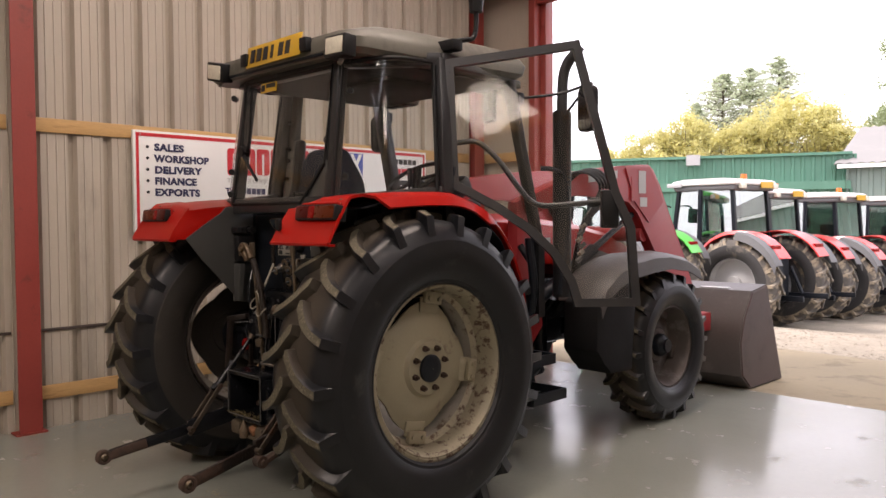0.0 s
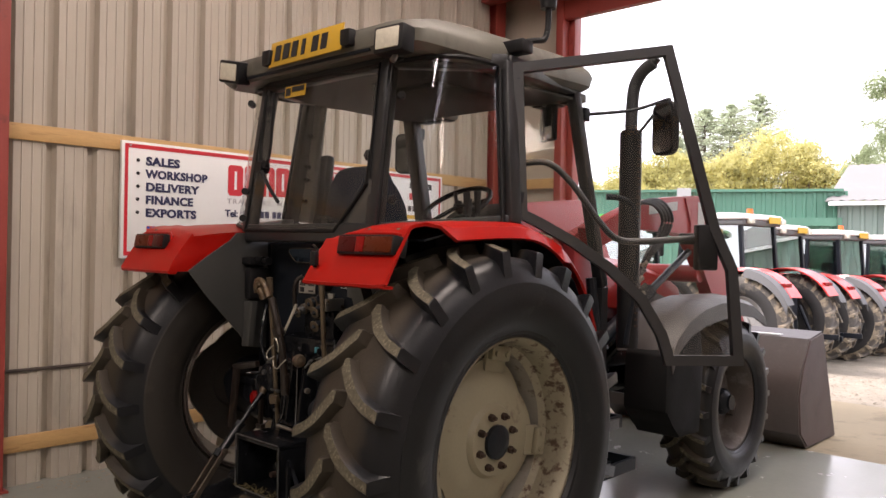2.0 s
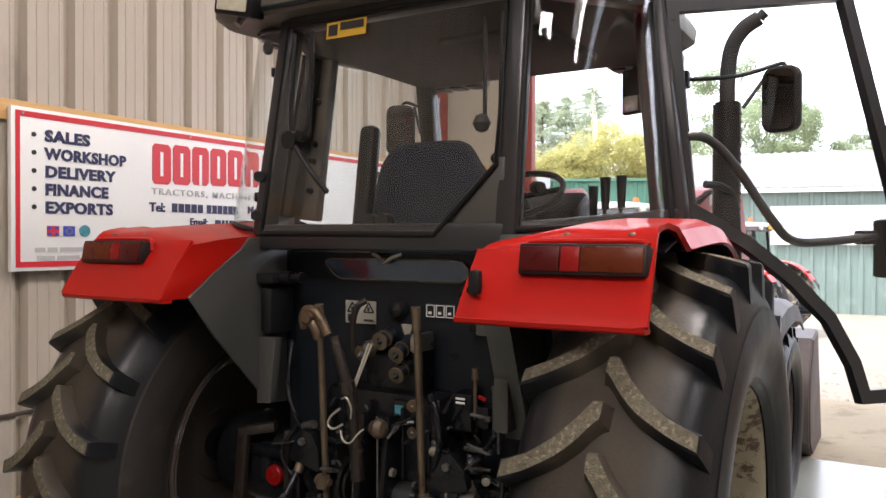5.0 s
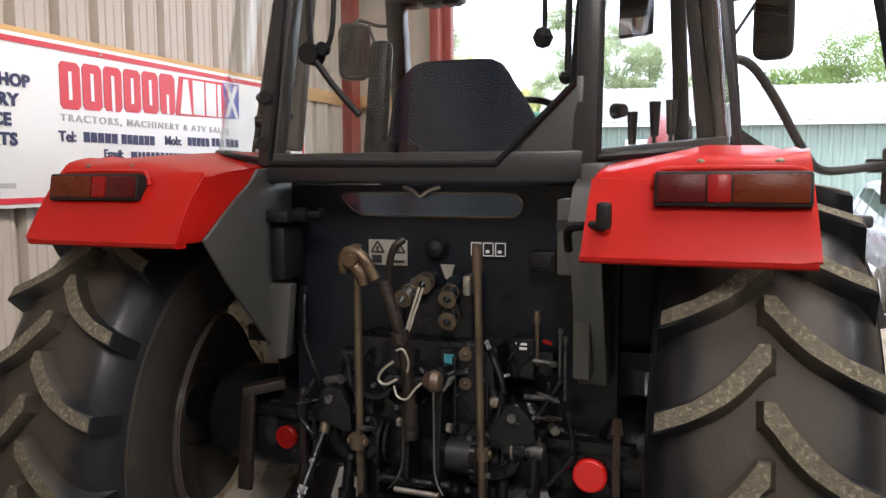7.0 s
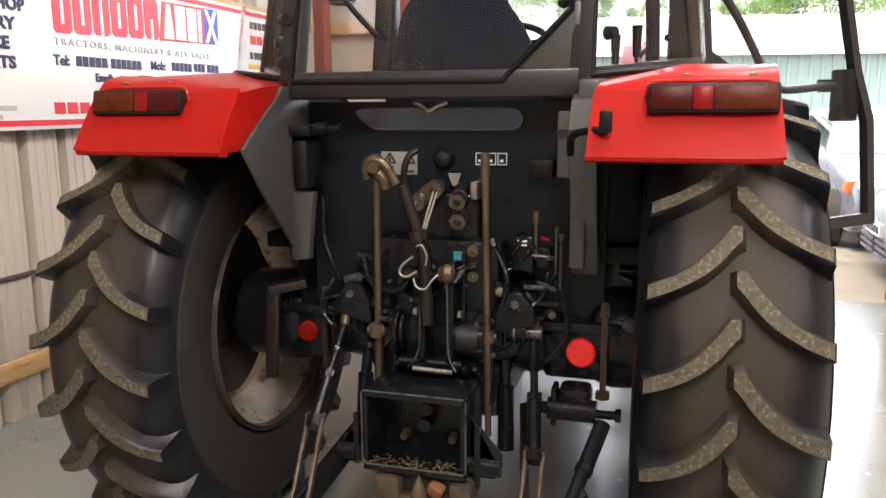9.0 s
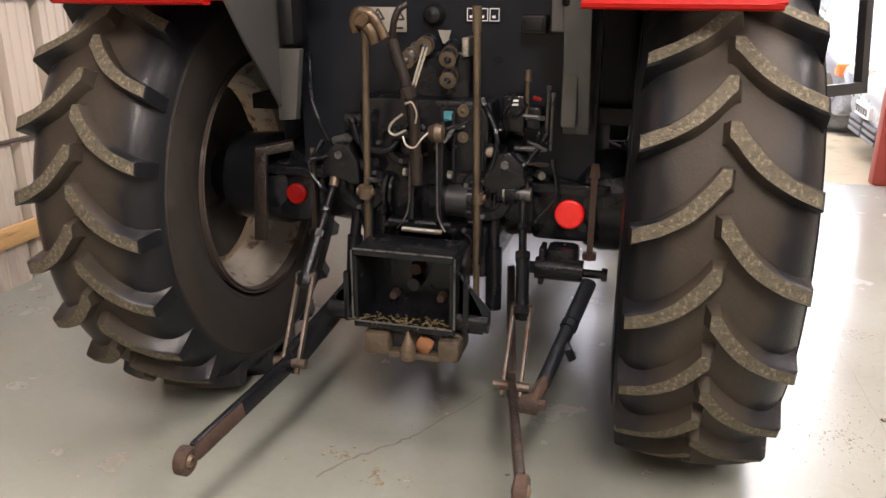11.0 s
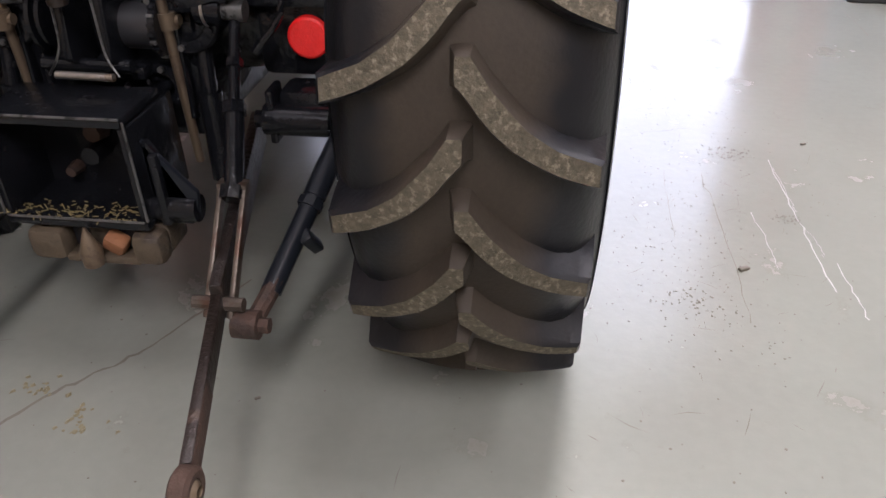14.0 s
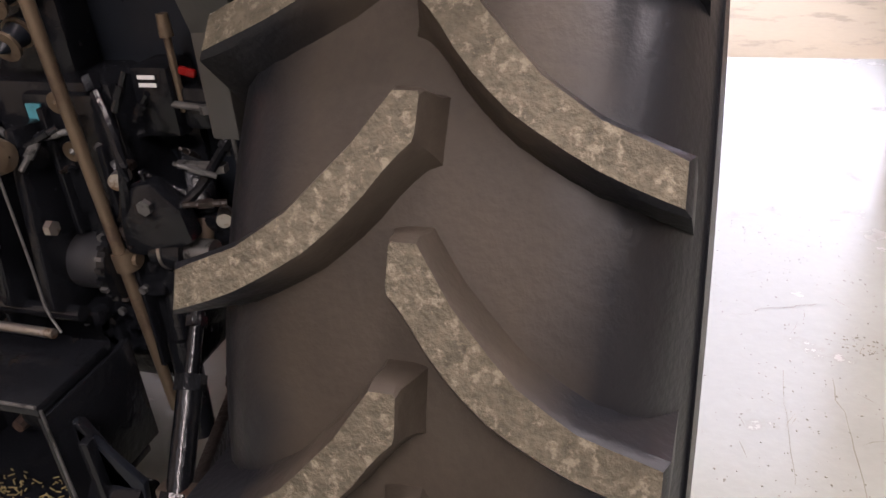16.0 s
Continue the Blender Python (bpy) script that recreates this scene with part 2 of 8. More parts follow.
TIMBER = mat("pine_rail", (0.52, 0.32, 0.13), 0.65, vary=0.22, scale=5, fine=40, bump=0.15, patch=(0.34, 0.19, 0.08), amount=0.3, patch_scale=4, stretch=(6, 0.6, 6))
DARKSTEEL = mat("dark_steel", (0.05, 0.035, 0.03), 0.6, vary=0.2, bump=0.1)
ROOFSHEET = mat("fibre_cement", (0.3, 0.29, 0.27), 0.8, vary=0.15, scale=1.5, fine=30, bump=0.1)


# ---- mesh helpers ----
def part(name, bm, material, parent=None, label="", smooth=True):
    """Link a bmesh as one mesh object under its thing or part. material: one or a list."""
    me = bpy.data.meshes.new(name)
    bmesh.ops.recalc_face_normals(bm, faces=bm.faces)
    bm.to_mesh(me)
    bm.free()
    for m in material if isinstance(material, (list, tuple)) else [material]:
        me.materials.append(m)
    if smooth:
        me.shade_smooth()
        me.set_sharp_from_angle(angle=radians(32))
    ob = new(name, me)
    if parent is not None:
        ob.parent = parent
    if label:
        ob["label"] = label
    return ob


def thing(name, label, category, m=None, group="", kind=""):
    ob = new(name)
    ob.empty_display_size = 0.1
    if m is not None:
        ob.matrix_world = m
    return tagged(ob, label, category, group, kind)


def bm0():
    return bmesh.new()


def box(bm, c, s, rot=(0, 0, 0), bevel=0.0, mi=0):
    r = bmesh.ops.create_cube(bm, size=1.0, matrix=pose(*c, *rot) @ Matrix.Diagonal((*s, 1)))
    faces = list({f for v in r["verts"] for f in v.link_faces})
    for f in faces:
        f.material_index = mi
    if bevel:
        edges = list({e for v in r["verts"] for e in v.link_edges})
        bmesh.ops.bevel(bm, geom=edges, offset=bevel, segments=2, profile=0.5, affect="EDGES", material=-1)
    return bm


def span(bm, a, b, bevel=0.0, mi=0):
    """A box from corner a to corner b."""
    return box(bm, [(p + q) / 2 for p, q in zip(a, b)], [abs(q - p) for p, q in zip(a, b)], bevel=bevel, mi=mi)


def rod(bm, a, b, r, r2=None, seg=12, mi=0):
    a, b = Vector(a), Vector(b)
    d = b - a
    m = Matrix.Translation((a + b) / 2) @ d.to_track_quat("Z", "Y").to_matrix().to_4x4()
    res = bmesh.ops.create_cone(bm, cap_ends=True, segments=seg, radius1=r, radius2=r if r2 is None else r2, depth=d.length, matrix=m)
    for f in {f for v in res["verts"] for f in v.link_faces}:
        f.material_index = mi
    return bm


def bar(bm, a, b, w, h, up=(0, 0, 1), bevel=0.0):
    """A rectangular bar from a to b, w wide, h high."""
    a, b = Vector(a), Vector(b)
    d = (b - a).normalized()
    side = d.cross(Vector(up)).normalized()
    top = side.cross(d)
    m = Matrix((side, d, top)).transposed().to_4x4()
    m.translation = (a + b) / 2
    r = bmesh.ops.create_cube(bm, size=1.0, matrix=m @ Matrix.Diagonal((w, (b - a).length, h, 1)))
    if bevel:
        bmesh.ops.bevel(bm, geom=list({e for v in r["verts"] for e in v.link_edges}), offset=bevel, segments=2, profile=0.5, affect="EDGES")
    return bm


def smooth_line(pts, n=4):
    """Points on a Catmull-Rom curve through pts."""
    p = [Vector(q) for q in pts]
    p = [2 * p[0] - p[1], *p, 2 * p[-1] - p[-2]]
    out = []
    for i in range(1, len(p) - 2):
        for k in range(n):
            t = k / n
            a, b, c, d = p[i - 1 : i + 3]
            out.append(0.5 * (2 * b + (c - a) * t + (2 * a - 5 * b + 4 * c - d) * t * t + (3 * b - a - 3 * c + d) * t ** 3))
    return out + [p[-2]]


def tube(bm, pts, r, seg=10, n=4, flat=None):
    """A tube along a smooth line; flat: (w, h) makes a rectangular section."""
    line = smooth_line(pts, n) if n > 1 else [Vector(q) for q in pts]
    rings = []
    up = Vector((0.13, 0.21, 1)).normalized()
    for i, p in enumerate(line):
        d = (line[min(i + 1, len(line) - 1)] - line[max(i - 1, 0)]).normalized()
        s = d.cross(up)
        s = s.normalized() if s.length > 0.05 else d.cross(Vector((1, 0, 0))).normalized()
        u = s.cross(d)
        if flat:
            ring = [p + s * x * flat[0] / 2 + u * y * flat[1] / 2 for x, y in ((-1, -1), (1, -1), (1, 1), (-1, 1))]
        else:
            ring = [p + (s * math.cos(a) + u * math.sin(a)) * r for a in (2 * math.pi * k / seg for k in range(seg))]
        rings.append([bm.verts.new(q) for q in ring])
    k = len(rings[0])
    for a, b in zip(rings, rings[1:]):
        for j in range(k):
            bm.faces.new((a[j], a[(j + 1) % k], b[(j + 1) % k], b[j]))
    bm.faces.new(rings[0][::-1])
    bm.faces.new(rings[-1])
    return bm


def lathe(bm, profile, centre, seg=48, axis="X", closed=False, mi=0):
    """Turn (offset along the axis, radius) pairs round the axis through centre."""
    rings = []
    for o, r in profile:
        ring = []
        for k in range(seg):
            a = 2 * math.pi * k / seg
            p = (o, r * math.cos(a), r * math.sin(a)) if axis == "X" else (r * math.cos(a), o, r * math.sin(a)) if axis == "Y" else (r * math.cos(a), r * math.sin(a), o)
            ring.append(bm.verts.new(Vector(centre) + Vector(p)))
        rings.append(ring)
    pairs = list(zip(rings, rings[1:])) + ([(rings[-1], rings[0])] if closed else [])
    for a, b in pairs:
        for k in range(seg):
            f = bm.faces.new((a[k], a[(k + 1) % seg], b[(k + 1) % seg], b[k]))
            f.material_index = mi
    return bm


def prism(bm, poly, a, b, axis="X", bevel=0.0, mi=0):
    """A polygon in the plane across the axis, from a to b along it. Axis X takes (y, z), Y takes (x, z), Z takes (x, y)."""
    def at(p, o):
        return {"X": (o, p[0], p[1]), "Y": (p[0], o, p[1]), "Z": (p[0], p[1], o)}[axis]
    v0, v1 = [bm.verts.new(at(p, a)) for p in poly], [bm.verts.new(at(p, b)) for p in poly]
    fs = [bm.faces.new(v0[::-1]), bm.faces.new(v1)]
    for i in range(len(poly)):
        j = (i + 1) % len(poly)
        fs.append(bm.faces.new((v0[i], v0[j], v1[j], v1[i])))
    for f in fs:
        f.material_index = mi
    if bevel:
        bmesh.ops.bevel(bm, geom=list({e for f in fs for e in f.edges}), offset=bevel, segments=2, profile=0.5, affect="EDGES")
    return bm


def sheet(bm, rows, thick=0.0, mi=0):
    """A surface through rows of points, thickened downwards along its normals."""
    g = [[bm.verts.new(p) for p in row] for row in rows]
    fs = []
    for a, b in zip(g, g[1:]):
        for i in range(len(a) - 1):
            f = bm.faces.new((a[i], a[i + 1], b[i + 1], b[i]))
            f.material_index = mi
            fs.append(f)
    if thick:
        bmesh.ops.recalc_face_normals(bm, faces=fs)
        bmesh.ops.solidify(bm, geom=fs, thickness=thick)
    return bm


def words(text, size, m, material, parent, label="", depth=0.002, weight=0.0, spacing=1.0, name="lettering"):
    cu = bpy.data.curves.new("text", "FONT")
    cu.body, cu.size, cu.extrude, cu.offset, cu.space_character, cu.resolution_u = text, size, depth, weight, spacing, 3
    tmp = new("text", cu)
    me = bpy.data.meshes.new_from_object(tmp.evaluated_get(bpy.context.evaluated_depsgraph_get()))
    bpy.data.objects.remove(tmp)
    me.materials.clear()
    me.materials.append(material)
    ob = new(name, me)
    ob.parent, ob.matrix_local = parent, m
    if label:
        ob["label"] = label
    return ob


# ---- the shed ----
WALL_X, DOOR_Y = -2.31, 4.0


def profiled(bm, length, height, pitch=0.2513, mi_low=1):
    """Box-profile sheeting standing on z = 0, along +y, its face towards +x. Wide crests with fine ribs, narrow valleys."""
    section = []
    k = 0
    while k * pitch < length:
        y = k * pitch
        for dy, dx in ((0.0, 0.044), (0.042, 0.044), (0.047, 0.05), (0.053, 0.044), (0.102, 0.044), (0.108, 0.05), (0.114, 0.044), (0.16, 0.044), (0.166, 0.05), (0.172, 0.044), (0.187, 0.044), (0.2, 0.0), (0.236, 0.0)):
            section.append((y + dy, dx))
        k += 1
    section.append((k * pitch, 0.044))
    lo = [bm.verts.new((x, y, 0)) for y, x in section]
    hi = [bm.verts.new((x, y, height)) for y, x in section]
    lo2 = [bm.verts.new((-0.006, y, 0)) for y, x in (section[0], section[-1])]
    hi2 = [bm.verts.new((-0.006, y, height)) for y, x in (section[0], section[-1])]
    for i in range(len(section) - 1):
        f = bm.faces.new((lo[i], lo[i + 1], hi[i + 1], hi[i]))
        # valley faces get the darker copy, with their shade painted in
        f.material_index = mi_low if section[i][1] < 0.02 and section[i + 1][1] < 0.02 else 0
    bm.faces.new((lo2[0], lo2[1], hi2[1], hi2[0]))
    return bm


def wall(name, m, length, height, label):
    ob = part(name, profiled(bm0(), length, height), [SHEET, SHEET_SHADED], smooth=False)
    ob.matrix_world = m
    return tagged(ob, label, "wall", kind="structure")


wall("wall_west", pose(WALL_X, -8.2308, 0), 12.3, 5.2, "cream box-profile steel sheeting wall with red columns")
wall("wall_east", pose(6.5, 4.0, 0, 0, 0, 180), 12.1, 5.2, "cream box-profile steel sheeting wall")
wall("wall_south", pose(6.6, -8.0, 0, 0, 0, 90), 8.9, 5.2, "cream box-profile steel sheeting wall")
wall("wall_north", pose(-1.5, DOOR_Y + 0.02, 0, 0, 0, -270), 0.8, 5.2, "cream sheeting beside the open shed door")
north = bm0()
span(north, (-2.4, DOOR_Y + 0.05, 0), (-1.5, DOOR_Y + 0.16, 5.4))
span(north, (2.5, DOOR_Y - 0.02, 0), (6.6, DOOR_Y + 0.16, 5.4))
span(north, (-1.5, DOOR_Y + 0.0, 3.9), (2.56, DOOR_Y + 0.16, 5.4))
tagged(part("wall_north", north, SHEET_SHADED, smooth=False), "sheeted gable wall round the open shed door", "wall", kind="structure")
back = bm0()
span(back, (WALL_X - 0.12, -8.2, 0), (WALL_X - 0.02, 4.16, 5.4))
tagged(part("wall_west", back, SHEET_SHADED, smooth=False), "outer skin of the shed wall", "wall", kind="structure")

# floor, painted concrete
FLOOR = mat("painted_concrete", (0.222, 0.234, 0.205), 0.2, vary=0.13, scale=1.3, fine=30, bump=0.05, patch=(0.185, 0.183, 0.152), amount=0.24, patch_scale=3.2, spec=0.55, patch_rough=0.4)
fl = bm0()
span(fl, (WALL_X - 0.1, -8.2, -0.25), (6.6, 3.9, 0.0))
tagged(part("floor", fl, FLOOR, smooth=False), "grey-green painted concrete floor with cracks and oil stains", "floor", kind="structure")

rr = random.Random(3)
# cracks, scrapes and specks on the floor
CRACK = mat("crack_dirt", (0.13, 0.118, 0.095), 0.8, vary=0.3, bump=0)
SCRAPE = mat("bare_scrape", (0.42, 0.42, 0.41), 0.4, vary=0.2, bump=0)
OILSTAIN = mat("oil_stain", (0.17, 0.15, 0.085), 0.4, vary=0.4, scale=40, bump=0.1)
def crack(pts, w, material, name, label):
    bm = bm0()
    line = smooth_line([(x, y, 0.0012) for x, y in pts], 6)
    prev = None
    for i, p in enumerate(line):
        d = (line[min(i + 1, len(line) - 1)] - line[max(i - 1, 0)]).normalized()
        s = Vector((-d.y, d.x, 0)) * w * rr.uniform(0.3, 1.0)
        j = Vector((rr.gauss(0, 0.003), rr.gauss(0, 0.003), 0))
        cur = (bm.verts.new(p + s + j), bm.verts.new(p - s + j))
        if prev:
            bm.faces.new((prev[0], prev[1], cur[1], cur[0]))
        prev = cur
    return tagged(part(name, bm, material, smooth=False), label, "floor mark", kind="structure")
for pts, w in ((((0.18, -0.05), (0.05, -0.3), (-0.02, -0.42), (-0.116, -0.52), (-0.2, -0.66)), 0.0055), (((1.504, 0.73), (1.518, 0.45), (1.526, 0.169), (1.519, -0.088)), 0.0016), (((1.382, 0.739), (1.37, 0.471), (1.371, 0.3)), 0.0012), (((1.329, 1.04), (1.42, 1.07), (1.502, 1.105)), 0.0016), (((0.02, -0.95), (0.04, -1.1), (0.1, -1.3)), 0.003), (((-0.7, -1.3), (-0.85, -1.6)), 0.003), (((0.3, -1.0), (0.33, -1.25)), 0.002), (((2.502, 2.721), (2.505, 2.5), (2.509, 2.274)), 0.003), (((0.62, -0.75), (0.66, -0.9)), 0.002)):
    crack(pts, w, CRACK, "floor_crack", "thin dark crack in the painted floor")
for pts, w in ((((1.748, 0.859), (1.756, 0.541), (1.76, 0.333), (1.769, 0.074)), 0.0026), (((1.752, 0.8), (1.764, 0.6), (1.762, 0.5)), 0.0012), (((1.618, 0.483), (1.638, 0.317), (1.643, 0.169)), 0.0017), (((1.767, 0.406), (1.786, 0.302), (1.778, 0.251)), 0.0012), (((1.808, 0.222), (1.817, 0.059), (1.82, -0.034)), 0.0018), (((1.35, -0.9), (1.4, -1.3)), 0.002)):
    crack(pts, w, SCRAPE, "floor_scrape", "pale scrape in the floor paint")
def specks(name, count, spots, material, label, lo=0.002, hi=0.008):
    bm = bm0()
    for _ in range(count):
        cx, cy, sx, sy = spots[rr.randrange(len(spots))]
        x, y, r = rr.gauss(cx, sx), rr.gauss(cy, sy), rr.uniform(lo, hi)
        if x < -2.2 or y > 3.8:
            continue
        n = rr.randrange(4, 7)
        v = [bm.verts.new((x + r * rr.uniform(0.5, 1.2) * math.cos(6.283 * k / n), y + r * rr.uniform(0.5, 1.4) * math.sin(6.283 * k / n), 0.0014)) for k in range(n)]
        t = bm.verts.new((x, y, 0.0014 + r * 0.35))
        for k in range(n):
            bm.faces.new((v[k], v[(k + 1) % n], t))
    return tagged(part(name, bm, material), label, "debris", kind="stuff")
specks("floor_grit", 900, ((1.6, 0.8, 0.35, 0.7), (0.3, -0.9, 0.9, 0.5), (1.4, 1.4, 0.2, 0.2), (1.4, 0.1, 0.14, 0.4), (1.42, 0.2, 0.12, 0.3), (-1.2, -1.0, 0.6, 0.6)), CRACK, "dark grit and specks on the floor", 0.001, 0.004)
specks("oil_spots", 44, ((-0.17, -0.53, 0.03, 0.025), (-0.02, -0.62, 0.03, 0.02)), OILSTAIN, "yellow-brown oil spots on the floor", 0.003, 0.009)
specks("wall_dirt", 400, ((-2.1, 0.2, 0.05, 0.9), (-2.1, 1.4, 0.06, 0.5)), mat("dirt", (0.2, 0.16, 0.11), 0.9, vary=0.3, bump=0), "dirt swept against the foot of the wall", 0.004, 0.012)
for x, y, r in ((1.544, 0.157, 0.016), (0.353, -0.5, 0.007), (1.9, 1.0, 0.01)):
    bm = bm0()
    box(bm, (x, y, r * 0.3), (r * 2, r, r * 0.6), rot=(0, 0, 30), bevel=r * 0.2)
    tagged(part("debris", bm, CRACK), "small dark lump of dirt on the floor", "debris")

# fine scratches and scuffs in the paint
bm = bm0()
for _ in range(150):
    x, y, a, L = rr.gauss(1.6, 0.35), rr.gauss(0.5, 1.3), rr.uniform(0, 6.28), rr.uniform(0.01, 0.045)
    if rr.random() < 0.06:
        x, y = rr.gauss(0.2, 0.8), rr.gauss(-1.0, 0.4)
    w = rr.uniform(0.0005, 0.0014)
    d, n = Vector((math.cos(a), math.sin(a), 0)), Vector((-math.sin(a), math.cos(a), 0))
    p = Vector((x, y, 0.0013))
    bend = n * rr.gauss(0, 0.08) * L
    v = [bm.verts.new(q) for q in (p - d * L, p + bend + n * w, p + d * L, p + bend - n * w)]
    bm.faces.new(v)
tagged(part("floor_scratches", bm, CRACK, smooth=False), "fine dark scratches in the floor paint", "floor mark", kind="stuff")
for x, y, q in ((1.616, 0.894, 0.04), (1.72, 0.45, 0.025), (1.4, 0.0, 0.05)):
    specks("scuff", 60, ((x, y, q, q * 0.7),), CRACK, "patch of dark scuffs on the floor", 0.001, 0.005)

# roof with three assumed roof lights, out of view
rf = bm0()
for x0, x1 in ((WALL_X - 0.1, -1.7), (-0.7, 0.85), (1.95, 4.05), (5.15, 6.6)):
    z0, z1 = 4.75 + 0.09 * (x0 + 2.3), 4.75 + 0.09 * (x1 + 2.3)
    prism(rf, [(x0, z0), (x1, z1), (x1, z1 + 0.1), (x0, z0 + 0.1)], -8.2, 4.2, "Y")
for x0, x1 in ((-1.7, -0.7), (0.85, 1.95), (4.05, 5.15)):
    z0, z1 = 4.75 + 0.09 * (x0 + 2.3), 4.75 + 0.09 * (x1 + 2.3)
    prism(rf, [(x0, z0), (x1, z1), (x1, z1 + 0.1), (x0, z0 + 0.1)], -8.2, -6.0, "Y")
    prism(rf, [(x0, z0), (x1, z1), (x1, z1 + 0.1), (x0, z0 + 0.1)], -3.2, -1.4, "Y")
    prism(rf, [(x0, z0), (x1, z1), (x1, z1 + 0.1), (x0, z0 + 0.1)], 2.4, 4.2, "Y")
tagged(part("ceiling", rf, ROOFSHEET, smooth=False), "grey fibre cement roof sheets", "ceiling", kind="structure")
# emission stands in for daylight through the assumed roof lights
GRP = glow_mat("roof_light_glow", (0.95, 0.92, 0.86), 1.3)
# the eaves sheet is no lamp: this glow replaces daylight coming through it
WALL_GRP = glow_mat("glowing_eaves_sheet", (1.0, 0.93, 0.78), 5.0)
for x0, x1 in ((-1.7, -0.7), (0.85, 1.95), (4.05, 5.15)):
    g = bm0()
    z0, z1 = 4.8 + 0.09 * (x0 + 2.3), 4.8 + 0.09 * (x1 + 2.3)
    prism(g, [(x0, z0), (x1, z1), (x1, z1 + 0.01), (x0, z0 + 0.01)], -1.4, 2.4, "Y")
    prism(g, [(x0, z0), (x1, z1), (x1, z1 + 0.01), (x0, z0 + 0.01)], -6.0, -3.2, "Y")
    tagged(part("roof_light", g, GRP, smooth=False), "assumed roof light panel, glowing in place of daylight", "roof light", kind="structure")


# eaves along the east wall: the roof falls to a pine rail, with one translucent corrugated sheet
eaves = lambda x: 3.93 - 0.31 * (x - 6.37)
bm = bm0()
for y0, y1 in ((-8.2, -4.0), (-3.04, 4.2)):
    prism(bm, [(5.35, eaves(5.35)), (6.42, eaves(6.42)), (6.42, eaves(6.42) + 0.05), (5.35, eaves(5.35) + 0.05)], y0, y1, "Y")
tagged(part("ceiling_eaves", bm, ROOFSHEET, smooth=False), "grey fibre cement sheets sloping to the eaves", "ceiling", kind="structure")
for k in range(8):
    g = bm0()
    y, x1 = -3.99 + 0.119 * k, 6.37 + 0.015 * (k % 2)
    rows = [[(x, y + 0.107 * f, eaves(x) + 0.014 * math.sin(math.pi * f)) for f in (0, 0.25, 0.5, 0.75, 1)] for x in (5.45, x1)]
    sheet(g, rows, 0.006)
    tagged(part("eaves_light", g, WALL_GRP, smooth=False), "translucent cream corrugated eaves sheet, glowing in place of daylight", "roof light", kind="structure")
rl = bm0()
span(rl, (6.28, -7.9, 3.75), (6.34, 3.9, 3.87), bevel=0.004)
tagged(part("timber_rail", rl, TIMBER), "pine rail across the sheeted wall", "rail", kind="structure")


def column(y, x=-2.16, h=4.9):
    """Red I-section column in front of the sheeting."""
    bm = bm0()
    span(bm, (x - 0.012, y - 0.075, 0.0), (x, y + 0.075, h))
    span(bm, (x - 0.145, y - 0.075, 0.0), (x - 0.133, y + 0.075, h))
    span(bm, (x - 0.133, y - 0.005, 0.0), (x - 0.012, y + 0.005, h))
    ob = part("column", bm, OXIDE, smooth=False)
    plate = bm0()
    span(plate, (x - 0.15, y - 0.1, 0.0), (x + 0.02, y + 0.1, 0.012))
    part("base_plate", plate, OXIDE, ob)
    return tagged(ob, "red-painted steel column against the sheeted wall", "column", "columns along the wall", "structure")


column(-0.825), column(-5.2), column(3.82)


bm = bm0()
span(bm, (2.52, 3.4, 0), (2.66, 3.412, 4.6))
span(bm, (2.52, 3.54, 0), (2.66, 3.552, 4.6))
span(bm, (2.585, 3.412, 0), (2.595, 3.54, 4.6))
tagged(part("column", bm, OXIDE, smooth=False), "red-painted steel column beside the shed door", "column", "columns along the wall", "structure")
bm = bm0()
prism(bm, [(2.56, 2.86), (2.9, 2.84), (2.92, 3.14), (2.57, 3.12)], 0.002, 0.62, "Z", bevel=0.02)
bin_ = thing("storage_bin", "dark grey plastic bin standing on the floor", "bin")
part("tub", bm, mat("grey_bin_plastic", (0.035, 0.033, 0.036), 0.5, vary=0.15, bump=0.08), bin_)
bm = bm0()
prism(bm, [(2.54, 2.84), (2.92, 2.82), (2.94, 3.16), (2.55, 3.14)], 0.62, 0.65, "Z", bevel=0.01)
part("lid", bm, bpy.data.materials["grey_bin_plastic"], bin_)


def rail(name, a, b, material, label):
    bm = bm0()
    span(bm, a, b, bevel=0.004)
    return tagged(part(name, bm, material), label, "rail", kind="structure")


for y0, y1 in ((-8.0, -5.3), (-5.12, -0.91), (-0.74, 3.74)):
    rail("timber_rail", (-2.262, y0, 2.10), (-2.245, y1, 2.20), TIMBER, "pine rail fixed along the sheeted wall")
    rail("timber_rail", (-2.262, y0, 0.205), (-2.245, y1, 0.305), TIMBER, "pine rail low on the sheeted wall")
    rail("steel_rail", (-2.266, y0, 0.69), (-2.25, y1, 0.71), DARKSTEEL, "thin dark steel rail along the sheeted wall")
rail("timber_rail", (-2.2, DOOR_Y - 0.06, 2.10), (-1.55, DOOR_Y - 0.04, 2.20), TIMBER, "pine rail beside the shed door")

# door opening: jambs and lintel
jamb = bm0()
span(jamb, (-1.52, DOOR_Y - 0.12, 0), (-1.44, DOOR_Y + 0.2, 4.4), bevel=0.004)
span(jamb, (-1.44, DOOR_Y - 0.02, 0), (-1.37, DOOR_Y + 0.06, 3.75), bevel=0.004)
for k in range(9):
    rod(jamb, (-1.405, DOOR_Y - 0.03, 0.3 + 0.4 * k), (-1.405, DOOR_Y - 0.02, 0.3 + 0.4 * k), 0.012, seg=8)
